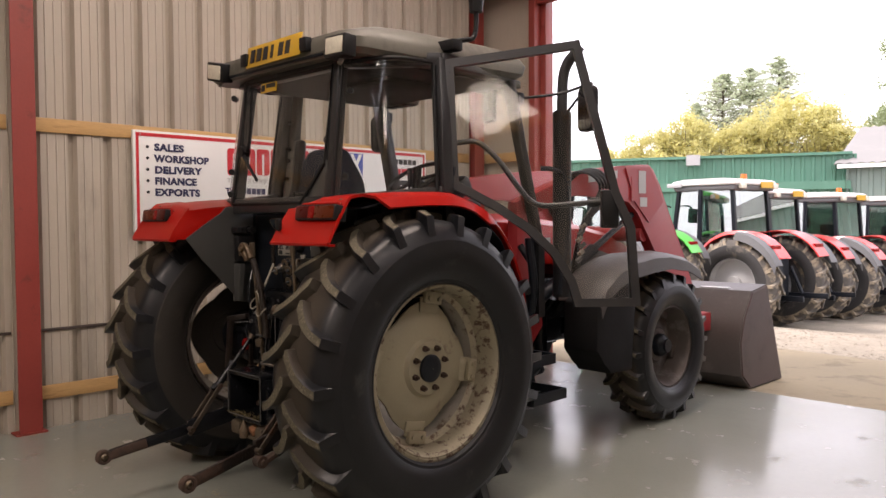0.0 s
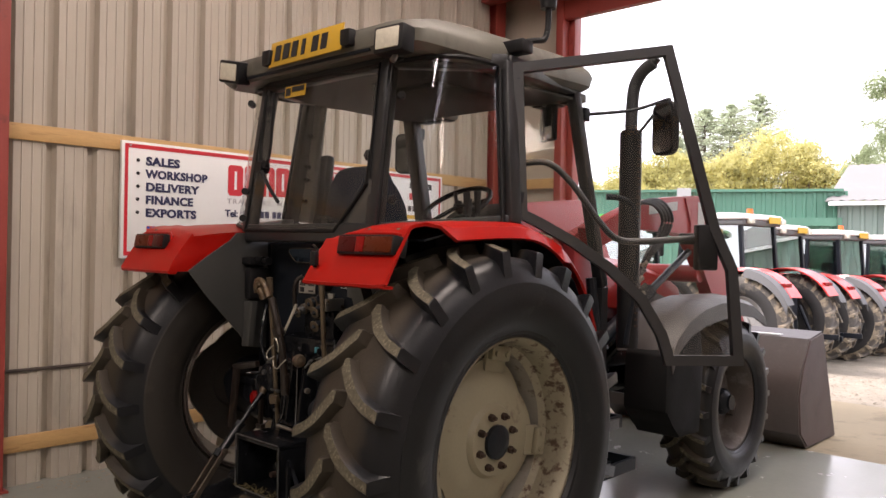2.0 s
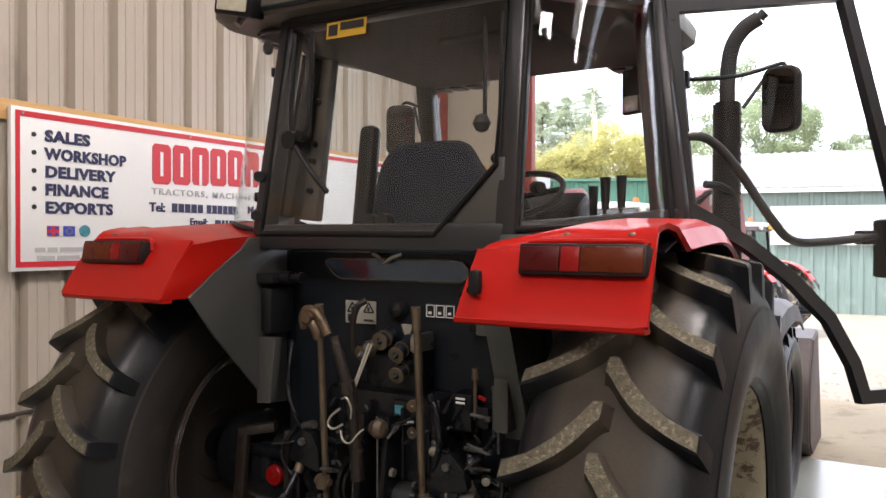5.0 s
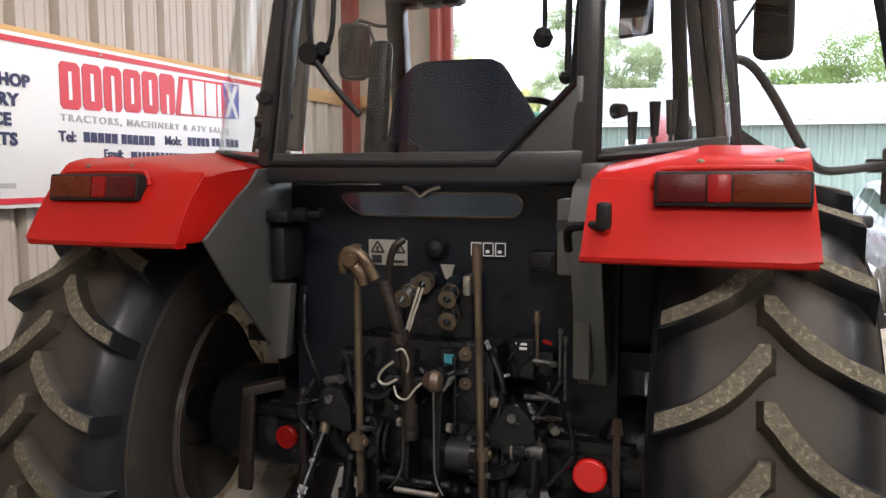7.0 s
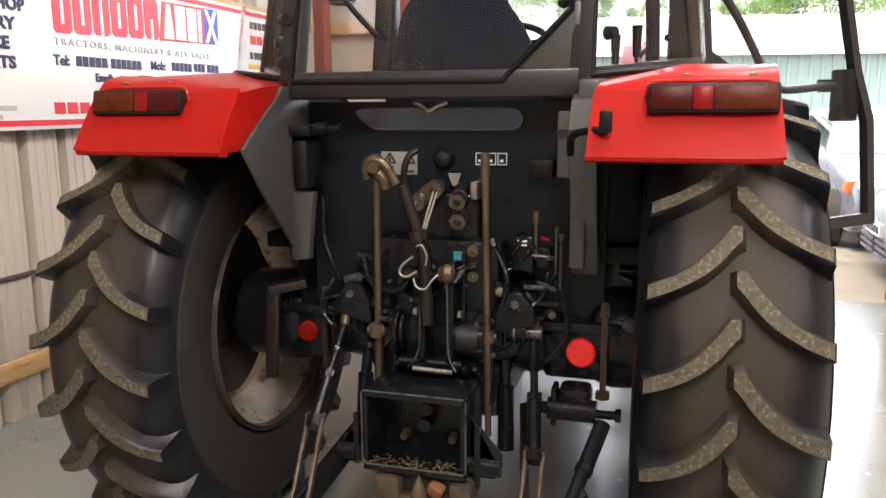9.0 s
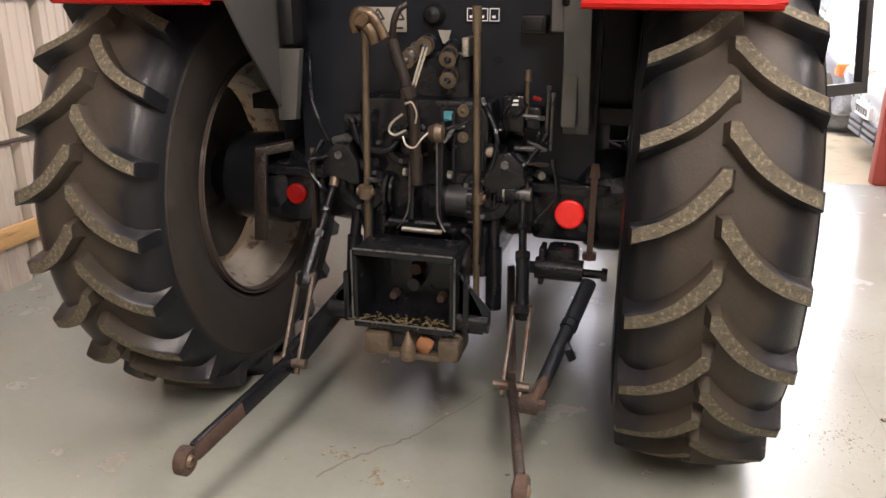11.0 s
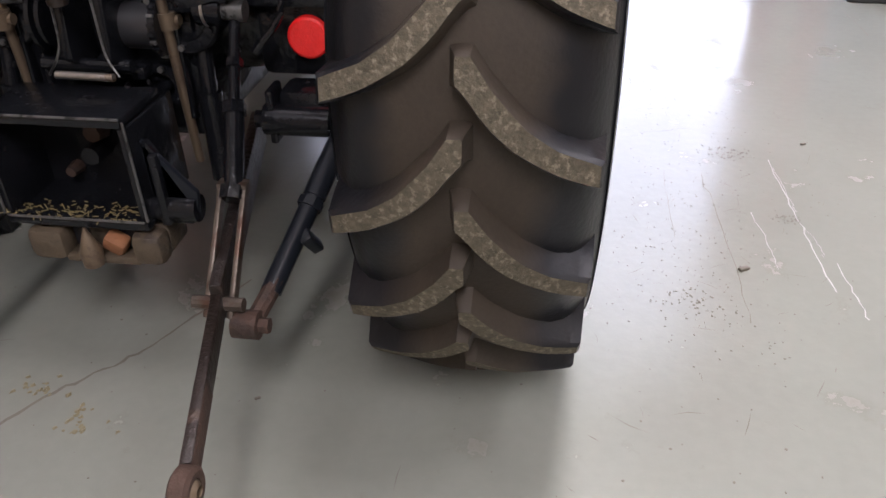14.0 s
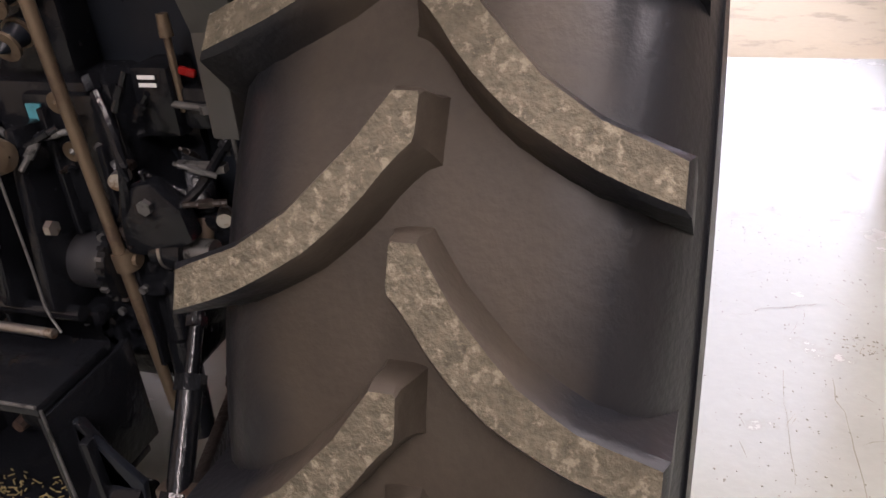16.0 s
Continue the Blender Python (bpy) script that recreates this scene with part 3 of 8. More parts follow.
tagged(part("door_jamb", jamb, OXIDE), "red steel jamb of the shed door", "door jamb", kind="structure")
jamb = bm0()
span(jamb, (2.34, DOOR_Y - 0.08, 0), (2.5, DOOR_Y + 0.04, 4.0), bevel=0.004)
span(jamb, (2.42, DOOR_Y + 0.04, 0), (2.5, DOOR_Y + 0.2, 4.0), bevel=0.004)
tagged(part("door_jamb", jamb, OXIDE), "red steel jamb of the shed door", "door jamb", kind="structure")
lin = bm0()
span(lin, (-1.46, DOOR_Y - 0.1, 3.72), (2.6, DOOR_Y - 0.02, 3.9), bevel=0.004)
span(lin, (-1.46, DOOR_Y - 0.3, 3.9), (2.6, DOOR_Y - 0.02, 3.93))
tagged(part("door_lintel", lin, OXIDE), "red steel lintel over the open shed door", "lintel", kind="structure")
beam = bm0()
span(beam, (-2.2, 3.55, 3.95), (6.5, 3.7, 4.25), bevel=0.004)
span(beam, (-2.2, -0.9, 4.3), (6.5, -0.75, 4.6), bevel=0.004)
tagged(part("roof_beam", beam, OXIDE), "red steel roof beams", "beam", kind="structure")


# ---- the tractor in the shed ----
# half of the casing's section, as shares of the half width and metres below the crown at its middle
CASING = ((0.0, 0.0), (0.2, 0.0005), (0.38, 0.003), (0.53, 0.007), (0.645, 0.013), (0.735, 0.024), (0.815, 0.043), (0.88, 0.068), (0.94, 0.1), (0.955, 0.108), (0.965, 0.106), (0.99, 0.145), (1.0, 0.172), (0.992, 0.2))
# the two edges of a lug: shares of the half width outwards, degrees back from its nose
LUG_FRONT = ((-0.034, 0.0), (0.07, 0.0), (0.2, -3.1), (0.307, -5.0), (0.414, -6.9), (0.623, -9.2), (0.916, -11.0))
LUG_BACK = ((-0.04, -2.8), (0.042, -4.1), (0.158, -6.7), (0.316, -9.2), (0.48, -10.9), (0.633, -12.2), (0.786, -13.2), (0.916, -13.8))


def along(pairs, u):
    """The value at u on the broken line through pairs."""
    return float(np.interp(u, [q[0] for q in pairs], [q[1] for q in pairs]))


def tyre_casing(bm, R, width, rim_r, lug_h, seg):
    """The casing of an agricultural tyre round the x axis. Material 0: tread, 1: flanks."""
    w, base = width * 0.525, R - lug_h
    k = (base - rim_r) / 0.325
    half = [(w * u, base - d * k) for u, d in CASING] + [(w * 0.95, rim_r + 0.075 * k), (w * 0.88, rim_r + 0.03 * k), (w * 0.86, rim_r + 0.026 * k), (w * 0.85, rim_r + 0.012), (w * 0.78, rim_r)]
    prof = [(-o, r) for o, r in half[:0:-1]] + half
    lathe(bm, prof, (0, 0, 0), seg)
    bm.faces.ensure_lookup_table()
    n = len(prof) - 1
    for i, f in enumerate(bm.faces):
        ring = i // seg
        f.material_index = 1 if min(ring, n - 1 - ring) < len(half) - 9 else 0
    return bm


def tyre_lug(bm, R, width, lug_h, side, pitch=16.364, a0=0.0, top_mi=1):
    """One curved lug from the middle of the tread to the shoulder, with soft edges and a fillet at its foot. Material 0: its sides, top_mi: its worn top."""
    w, base, q = width / 2, R - lug_h, pitch / 16.364
    rows = []
    us = (-0.036, -0.02, 0.02, 0.07, 0.13, 0.2, 0.26, 0.34, 0.43, 0.53, 0.63, 0.73, 0.83, 0.916)
    for i, u in enumerate(us):
        top = R - 0.022 * (max(0, u) / 0.916) ** 2.2
        foot = base - along(CASING, abs(u)) - 0.006
        hi, lo = a0 + radians(along(LUG_FRONT, u)) * q, a0 + radians(along(LUG_BACK, u)) * q
        if i == 0:
            hi, lo = hi - 0.004, lo + 0.004
        e, row = 1 / R, []
        for a, sg in ((hi, 1), (lo, -1)):
            side_row = [(a + sg * 0.015 * e, foot), (a + sg * 0.008 * e, foot + 0.014), (a + sg * 0.0035 * e, top - 0.007), (a - sg * 0.002 * e, top)]
            row += side_row if sg > 0 else side_row[::-1]
        push = (-0.012, -0.006, 0.0, 0.002) if i == 0 else (0.012, 0.008, 0.003, -0.002) if i == len(us) - 1 else (0, 0, 0, 0)
        push = (*push, *push[::-1])
        rows.append([bm.verts.new((side * (u * w + d), -math.cos(a) * r, math.sin(a) * r)) for (a, r), d in zip(row, push)])
    for a, b in zip(rows, rows[1:]):
        for j in range(7):
            bm.faces.new((a[j], a[j + 1], b[j + 1], b[j])).material_index = top_mi if j == 3 else 0
    for row in (rows[0], rows[-1]):
        for j in range(3):
            bm.faces.new((row[j], row[j + 1], row[6 - j], row[7 - j]))
    return bm


def tyre(parent, name, centre, R, width, rim_r, lugs, phase, lug_h, seg, label, skin=None, lug_skin=None):
    """A tyre with each lug a piece of its own."""
    t = part(name, tyre_casing(bm0(), R, width, rim_r, lug_h, seg), skin or [RUBBER, FLANK], parent, label)
    t.location = centre
    for v in t.data.vertices:
        v.co.z = max(v.co.z, 0.002 - centre[2])
    for side in (-1, 1):
        first = None
        for k in range(lugs):
            if first is None:
                first = part("lug", tyre_lug(bm0(), R, width, lug_h, side, 360 / lugs), lug_skin or [RUBBER, LUGTOP], t)
                ob = first
            else:
                ob = new("lug", first.data)
                ob.parent = t
            turn = (-2 * math.pi * (k + (0.5 if side > 0 else 0)) / lugs - radians(phase), 0, 0)
            ob.rotation_euler = turn
            m = Matrix.Rotation(turn[0], 4, "X")
            if min((m @ v.co).z for v in ob.data.vertices) < -centre[2]:
                # pressed flat on the floor
                ob.data = ob.data.copy()
                back = m.inverted()
                for v in ob.data.vertices:
                    p = m @ v.co
                    p.z = max(p.z, 0.001 - centre[2])
                    v.co = back @ p
    return t


def rear_wheel(parent, x, side, phase):
    """Beige steel wheel with a bolted disc and a lugged tyre. side: +1 faces +x."""
    bm = bm0()
    s = side
    flange, well = 0.43, 0.395
    prof = [(0.15, flange), (0.165, flange + 0.005), (0.17, flange - 0.012), (0.155, flange - 0.024), (0.11, well), (0.05, well - 0.004), (0.03, well - 0.03), (-0.06, well - 0.03), (-0.09, well), (-0.15, flange - 0.012), (-0.178, flange - 0.006), (-0.178, flange - 0.002), (-0.16, flange - 0.001)]
    inner = [(o, r - 0.011) for o, r in prof[::-1]]
    lathe(bm, [(s * o, r) for o, r in prof + inner], (0, 0, 0), 72, closed=True)
    bm.faces.ensure_lookup_table()
    for i, f in enumerate(bm.faces):
        ring = i // 72
        f.material_index = 2 if 8 < ring < 16 else (1 if 15 < ring < 19 else 0)
    wheel = part("rear_wheel", bm, [RIM_RUST, RIM_BACK, DARK_RIM], parent, "chipped beige steel rim with rust patches")
    wheel.location = (x, 0, 0.75)
    tyre(parent, "rear_tyre", (x - (0.018 if x < 0 else 0), -0.011, 0.742), 0.772, 0.43, 0.42, 22, phase, 0.042, 112, "large black tractor tyre with worn chevron lugs", [RUBBER, FLANK if x > 0 else DUSTY_FLANK])
    # dished disc with four bolted corners and flats between them
    d = bm0()
    prof = [(0.085, 0.001), (0.085, 0.06), (0.08, 0.13), (0.06, 0.145), (0.052, 0.2), (0.042, 0.25), (0.026, 0.285), (0.02, 0.315)]
    rings = []
    for o, r in prof + [(o - 0.012, r) for o, r in prof[::-1]]:
        ring = []
        for k in range(96):
            a = 2 * math.pi * k / 96
            c = abs((a - radians(35)) % (math.pi / 2) - math.pi / 4)
            lim = 0.322 - 0.05 * max(0.0, (c - 0.1) / (math.pi / 4 - 0.1)) ** 0.9
            q = r if r < 0.2 else min(r, 0.2 + (lim - 0.2) * (r - 0.2) / 0.115)
            ring.append(d.verts.new((s * o, q * math.cos(a), q * math.sin(a))))
        rings.append(ring)
    for i, (a, b) in enumerate(zip(rings, rings[1:] + rings[:1])):
        for k in range(96):
            d.faces.new((a[k], a[(k + 1) % 96], b[(k + 1) % 96], b[k])).material_index = 1 if i >= len(prof) else 0
    part("disc", d, [RIM, SHADED_BACK], wheel, "dished beige wheel disc")
    for k in range(4):
        a = radians(80 + 90 * k)
        br = bm0()
        box(br, (s * 0.03, math.cos(a) * 0.3, math.sin(a) * 0.3), (0.014, 0.075, 0.125), rot=(math.degrees(a), 0, 0), bevel=0.004)
        box(br, (s * 0.048, math.cos(a) * 0.338, math.sin(a) * 0.338), (0.026, 0.058, 0.112), rot=(math.degrees(a), 0, 0), bevel=0.006)
        for q in (-0.032, 0.032):
            y = math.cos(a) * 0.335 - math.sin(a) * q
            z = math.sin(a) * 0.335 + math.cos(a) * q
            rod(br, (s * 0.058, y, z), (s * 0.07, y, z), 0.012, seg=8)
        part("rim_bracket", br, RIM, wheel)
    h = bm0()
    lathe(h, [(s * o, r) for o, r in ((0.07, 0.001), (0.07, 0.068), (0.1, 0.066), (0.106, 0.056), (0.108, 0.03), (0.1085, 0.001))], (0, 0, 0), 28)
    part("hub", h, BLACK, wheel, "black hub cap")
    for k in range(8):
        a = 2 * math.pi * (k + 0.4) / 8
        b = bm0()
        y, z = math.cos(a) * 0.102, math.sin(a) * 0.102
        rod(b, (s * 0.078, y, z), (s * 0.098, y, z), 0.015, seg=6)
        rod(b, (s * 0.098, y, z), (s * 0.112, y, z), 0.008, seg=8)
        part("wheel_nut", b, RUSTY, wheel)
    return wheel


def front_wheel(parent, x, side):
    s = side
    bm = bm0()
    flange = 0.31
    prof = [(0.11, flange), (0.125, flange + 0.004), (0.128, flange - 0.012), (0.115, flange - 0.02), (0.07, flange - 0.035), (-0.02, flange - 0.06), (-0.1, flange - 0.03), (-0.125, flange)]
    lathe(bm, [(s * o, r) for o, r in prof + [(o, r - 0.01) for o, r in prof[::-1]]], (0, 0, 0), 56, closed=True)
    wheel = part("front_wheel", bm, DARK_RIM, parent, "brown rusty steel front rim")
    wheel.location = (x, 2.58, 0.535)
    tyre(parent, "front_tyre", (x, 2.58, 0.535), 0.548, 0.33, 0.3, 20, 4, 0.034, 80, "black front tractor tyre with chevron lugs")
    d = bm0()
    prof = [(0.02, 0.001), (0.02, 0.12), (0.0, 0.14), (-0.01, 0.22), (-0.03, 0.255)]
    lathe(d, [(s * o, r) for o, r in prof + [(o - 0.012, r) for o, r in prof[::-1]]], (0, 0, 0), 48, closed=True)
    part("disc", d, DARK_RIM, wheel)
    for k in range(4):
        a = radians(70 + 90 * k)
        br = bm0()
        box(br, (s * 0.015, math.cos(a) * 0.235, math.sin(a) * 0.235), (0.03, 0.05, 0.09), rot=(math.degrees(a), 0, 0), bevel=0.005)
        part("rim_bracket", br, DARK_RIM, wheel)
    h = bm0()
    lathe(h, [(s * o, r) for o, r in ((0.0, 0.085), (0.05, 0.085), (0.07, 0.075), (0.09, 0.05), (0.105, 0.048), (0.105, 0.001))], (0, 0, 0), 24)
    for k in range(12):
        a = 2 * math.pi * k / 12
        rod(h, (s * 0.05, math.cos(a) * 0.07, math.sin(a) * 0.07), (s * 0.068, math.cos(a) * 0.07, math.sin(a) * 0.07), 0.009, seg=6)
    part("hub", h, BLACK, wheel, "black planetary hub")
    return wheel


tractor = thing("tractor", "red tractor with an open cab door parked on the shed floor", "tractor")
rear_wheel(tractor, 0.855, 1, 5.24)
rear_wheel(tractor, -0.828, -1, 2.4)
front_wheel(tractor, 0.70, 1)
front_wheel(tractor, -0.72, -1)

# rear axle, gearbox and engine
bm = bm0()
lathe(bm, [(-0.82, 0.001), (-0.82, 0.1), (-0.76, 0.11), (-0.74, 0.155), (-0.55, 0.165), (-0.5, 0.15), (-0.47, 0.115), (-0.25, 0.14), (-0.22, 0.2), (0.22, 0.2), (0.25, 0.14), (0.47, 0.115), (0.5, 0.15), (0.55, 0.165), (0.74, 0.155), (0.76, 0.11), (0.82, 0.1), (0.82, 0.001)], (0, 0, 0.75), 32)
part("rear_axle", bm, OILY, tractor, "oily black rear axle housing")
bm = bm0()
span(bm, (-0.22, -0.19, 0.5), (0.22, 0.9, 1.08), bevel=0.03)
span(bm, (-0.15, -0.18, 0.9), (0.17, 0.1, 1.05), bevel=0.03)
span(bm, (-0.21, 0.3, 0.5), (0.21, 1.3, 0.95), bevel=0.03)
part("gearbox", bm, OILY, tractor, "oily black transmission casting")
bm = bm0()
span(bm, (-0.17, 1.25, 0.56), (0.17, 2.75, 1.0), bevel=0.03)
span(bm, (-0.26, 1.4, 0.75), (0.26, 2.2, 1.05), bevel=0.02)
for k in range(4):
    rod(bm, (0.24, 1.45 + 0.17 * k, 0.8), (0.34, 1.45 + 0.17 * k, 0.92), 0.03, seg=10)
rod(bm, (0.27, 1.5, 0.6), (0.33, 1.5, 0.6), 0.07, seg=18)
rod(bm, (0.3, 1.7, 0.55), (0.3, 1.7, 0.8), 0.05, seg=18)
part("engine", bm, OILY, tractor, "black engine block with hoses")
bm = bm0()
span(bm, (-0.55, 2.52, 0.49), (0.55, 2.66, 0.59), bevel=0.03)
span(bm, (-0.17, 2.1, 0.58), (0.17, 3.0, 0.8), bevel=0.03)
part("front_axle", bm, BLACK, tractor)
# bonnet
bm = bm0()
sec = [(-0.33, 0.0), (-0.345, 1.3), (-0.3, 1.45), (-0.2, 1.5), (0, 1.515), (0.2, 1.5), (0.3, 1.45), (0.345, 1.3), (0.33, 0.0)]
rows = []
for y, zs, ws, low in ((1.2, 1.0, 1.0, 1.19), (1.6, 0.995, 1.0, 1.17), (2.05, 0.965, 0.96, 1.13), (2.2, 0.96, 0.95, 0.93), (2.75, 0.9, 0.88, 0.9), (2.95, 0.85, 0.8, 0.9), (3.0, 0.7, 0.7, 0.9)):
    rows.append([(x * ws, y, max(low + 0.02, z * zs) if z else low) for x, z in sec])
sheet(bm, rows, 0.012)
part("bonnet", bm, RED, tractor, "red sloping bonnet")
bm = bm0()
for s in (-1, 1):
    span(bm, (s * 0.349, 1.3, 1.27), (s * 0.353, 1.75, 1.34))
part("bonnet_badge", bm, SIGNGREY, tractor, "pale lettered strip along the bonnet")
bm = bm0()
for k in range(14):
    span(bm, (-0.24, 3.0, 0.78 + 0.03 * k), (0.24, 3.02, 0.793 + 0.03 * k))
part("grille", bm, PLASTIC, tractor)
for s in (-1, 1):
    bm = bm0()
    prism(bm, [(2.27, 0.97), (2.3, 1.2), (2.36, 1.24), (2.68, 1.16), (2.72, 1.1), (2.72, 0.97)], s * 0.322, s * 0.336, "X", bevel=0.004)
    part("side_grille", bm, mat("grey_mesh", (0.1, 0.09, 0.088), 0.6, vary=0.2, scale=40, bump=0.3) if s < 0 else bpy.data.materials["grey_mesh"], tractor, "grey mesh side grille of the bonnet")


# rear mudguards
def mudguard(side):
    s = side
    fw = 0.026 if s > 0 else 0.006  # the two guards hang at slightly different distances
    bm = bm0()
    # top: from the cab edge out to the lip, along the arch
    line = [(-0.628, 1.362), (-0.6, 1.41), (-0.555, 1.48), (-0.507, 1.538), (-0.455, 1.566), (-0.25, 1.587), (0.08, 1.603), (0.27, 1.587), (0.43, 1.51), (0.58, 1.38), (0.69, 1.19), (0.74, 1.0), (0.752, 0.88)]
    rows = []
    for i, (y, z) in enumerate(smooth_line([(0, y, z) for y, z in line], 3)[k][1:] for k in range(34)):
        y += fw * min(1.0, max(0.0, (-0.44 - y) / 0.1))
        drop = 0.045 if -0.3 < y < 0.45 else (0.012 if y > 0 else -0.012)
        if y < -0.46:
            inner, outer = 0.51 + (y + 0.46) * 0.06, 0.915 - (y + 0.46) * 0.12
        else:
            inner, outer = 0.51, min(0.938, 0.915 + (y + 0.46) * 0.1)
        if s < 0:
            inner = 0.472
        if y > 0.3:
            inner = min(0.87, inner + (y - 0.3) * 3)
        fall = 0.035 if -0.5 < y < 0.2 else 0.0
        wide = outer - inner
        rows.append([(s * inner, y, z - fall), (s * (inner + 0.28 * wide), y, z - fall * 0.4), (s * (inner + 0.5 * wide), y, z + 0.004), (s * (outer - 0.14 * wide), y, z), (s * (outer - 0.035 * wide), y, z - drop * 0.45), (s * (outer + 0.012), y, z - drop - (0.02 if y > -0.4 else 0.004))])
    sheet(bm, rows, 0.012)
    g = part("rear_mudguard", bm, RED, tractor, "glossy red rear mudguard")
    # turned-down rear flap
    lip = bm0()
    e0 = 0.5 if s > 0 else 0.472
    rows = [[(s * e0, y + fw, z), (s * 0.7, y + fw, z - 0.001), (s * 0.938, y + fw, z)] for y, z in ((-0.63, 1.366), (-0.628, 1.357), (-0.62, 1.352), (-0.585, 1.352))]
    sheet(lip, rows, 0.01)
    part("mudguard_edge", lip, RED, g)
    if s < 0:
        web = bm0()
        prism(web, [(-0.62, 1.362), (-0.6, 1.41), (-0.555, 1.475), (-0.507, 1.526), (-0.455, 1.53), (-0.22, 1.548), (-0.22, 1.49), (-0.47, 1.362)], -0.478, -0.47, "X", bevel=0.002)
        part("mudguard_web", web, RED, g, "red side web of the mudguard")
    # black lining under the arch
    li = bm0()
    rows = []
    for y, z in ((-0.4, 1.52), (-0.25, 1.555), (0.08, 1.565), (0.25, 1.548), (0.41, 1.472), (0.555, 1.352), (0.662, 1.175), (0.712, 1.0), (0.725, 0.88)):
        rows.append([(s * 0.5, y, z), (s * 0.925, y, z)])
    sheet(li, rows, 0.006)
    part("wheel_arch", li, BLACK, g, "black inner wheel arch")
    ip = bm0()
    prism(ip, [(-0.1, 0.68), (-0.1, 1.54), (0.25, 1.54), (0.41, 1.46), (0.55, 1.34), (0.655, 1.17), (0.71, 0.99), (0.72, 0.68)], s * 0.512, s * 0.52, "X")
    part("arch_wall", ip, BLACK, g, "black inner wall of the wheel arch")
    # tail lamp
    ho = bm0()
    lx = 0.784 if s > 0 else 0.768
    box(ho, (s * lx, -0.538 + fw * 0.7, 1.4955), (0.29, 0.07, 0.07), rot=(-10, 0, 0), bevel=0.006)
    lamp = part("tail_lamp", ho, PLASTIC, g, "long red and amber tail lamp")
    for x0, x1, m in ((-0.139, -0.046, LENS_RED), (-0.044, 0.0, LENS_MID), (0.002, 0.139, LENS_AMBER)):
        le = bm0()
        box(le, (s * (lx + (x0 + x1) / 2), -0.5715 + fw * 0.7, 1.5015), (x1 - x0, 0.012, 0.056), rot=(-10, 0, 0), bevel=0.004)
        part("lens", le, m, lamp)
    # rolled hood over the lamp and the two screws that hold it
    hd = bm0()
    tube(hd, [(s * (lx + a), y + fw * 0.7, z) for a, y, z in ((-0.15, -0.535, 1.505), (-0.14, -0.532, 1.533), (-0.1, -0.526, 1.539), (0.1, -0.526, 1.539), (0.138, -0.532, 1.532))], 0.007, 8, 4)
    part("lamp_hood", hd, RED, g)
    for x in (lx - 0.06, lx + 0.09):
        sc = bm0()
        lathe(sc, [(1.553, 0.011), (1.557, 0.01), (1.56, 0.005), (1.561, 0.0005)], (s * x, -0.485 + fw * 0.5, 0), 12, "Z")
        part("screw_head", sc, BRONZE, g)
    # grey inner panel beside the hitch
    pn = bm0()
    prism(pn, [(-0.53, 1.366), (-0.42, 1.442), (-0.31, 1.508), (-0.28, 1.547), (-0.1, 1.556), (-0.1, 0.98), (-0.19, 0.99), (-0.43, 1.243)] if s < 0 else [(-0.36, 1.42), (-0.3, 1.5), (-0.1, 1.56), (-0.1, 0.98), (-0.19, 0.99)], s * (0.456 if s < 0 else 0.43), s * (0.466 if s < 0 else 0.505), "X", bevel=0.003)
    part("inner_panel", pn, GREY, g, "dark grey sheet panel inside the mudguard")
    return g


mudguard(1)
mudguard(-1)

# cab frame
CAB = {"rl": ((-0.462, -0.205, 1.55), (-0.392, -0.14, 2.27)), "rr": ((0.445, -0.205, 1.55), (0.45, -0.14, 2.27)), "bl": ((-0.79, 0.27, 1.6), (-0.69, 0.33, 2.31)), "br": ((0.785, 0.27, 1.6), (0.69, 0.33, 2.31)), "al": ((-0.62, 1.27, 1.3), (-0.58, 1.02, 2.33)), "ar": ((0.62, 1.27, 1.3), (0.58, 1.02, 2.33))}
cab = bm0()
for k, w in (("rl", 0.062), ("rr", 0.062), ("bl", 0.07), ("br", 0.07), ("al", 0.06), ("ar", 0.06)):
    bar(cab, CAB[k][0], CAB[k][1], w, w, up=(0, 1, 0.1), bevel=0.01)
for a, b in (("rl", "rr"), ("rr", "br"), ("br", "ar"), ("ar", "al"), ("al", "bl"), ("bl", "rl")):
    bar(cab, CAB[a][1], CAB[b][1], 0.06, 0.07, bevel=0.008)
for a, b in (("rl", "rr"), ("rr", "br"), ("bl", "rl")):
    bar(cab, CAB[a][0], CAB[b][0], 0.06, 0.08, bevel=0.008)
bar(cab, CAB["bl"][0], CAB["al"][0], 0.05, 0.06)
for s in (-1, 1):
    bar(cab, (s * 0.785, 0.27, 1.62), (s * 0.72, 0.4, 1.0), 0.05, 0.06, up=(0, 1, 0))
    bar(cab, (s * 0.62, 1.27, 1.3), (s * 0.6, 1.3, 0.85), 0.05, 0.06, up=(0, 1, 0))
cab_frame = part("cab_frame", cab, PILLAR, tractor, "black-grey cab frame")
# grey corner gusset of the rear opening
bm = bm0()
prism(bm, [(0.235, 1.575), (0.44, 1.575), (0.44, 1.77), (0.42, 1.77)], -0.222, -0.2, "Y", bevel=0.003)
part("corner_gusset", bm, GREY, cab_frame, "grey triangular corner panel")
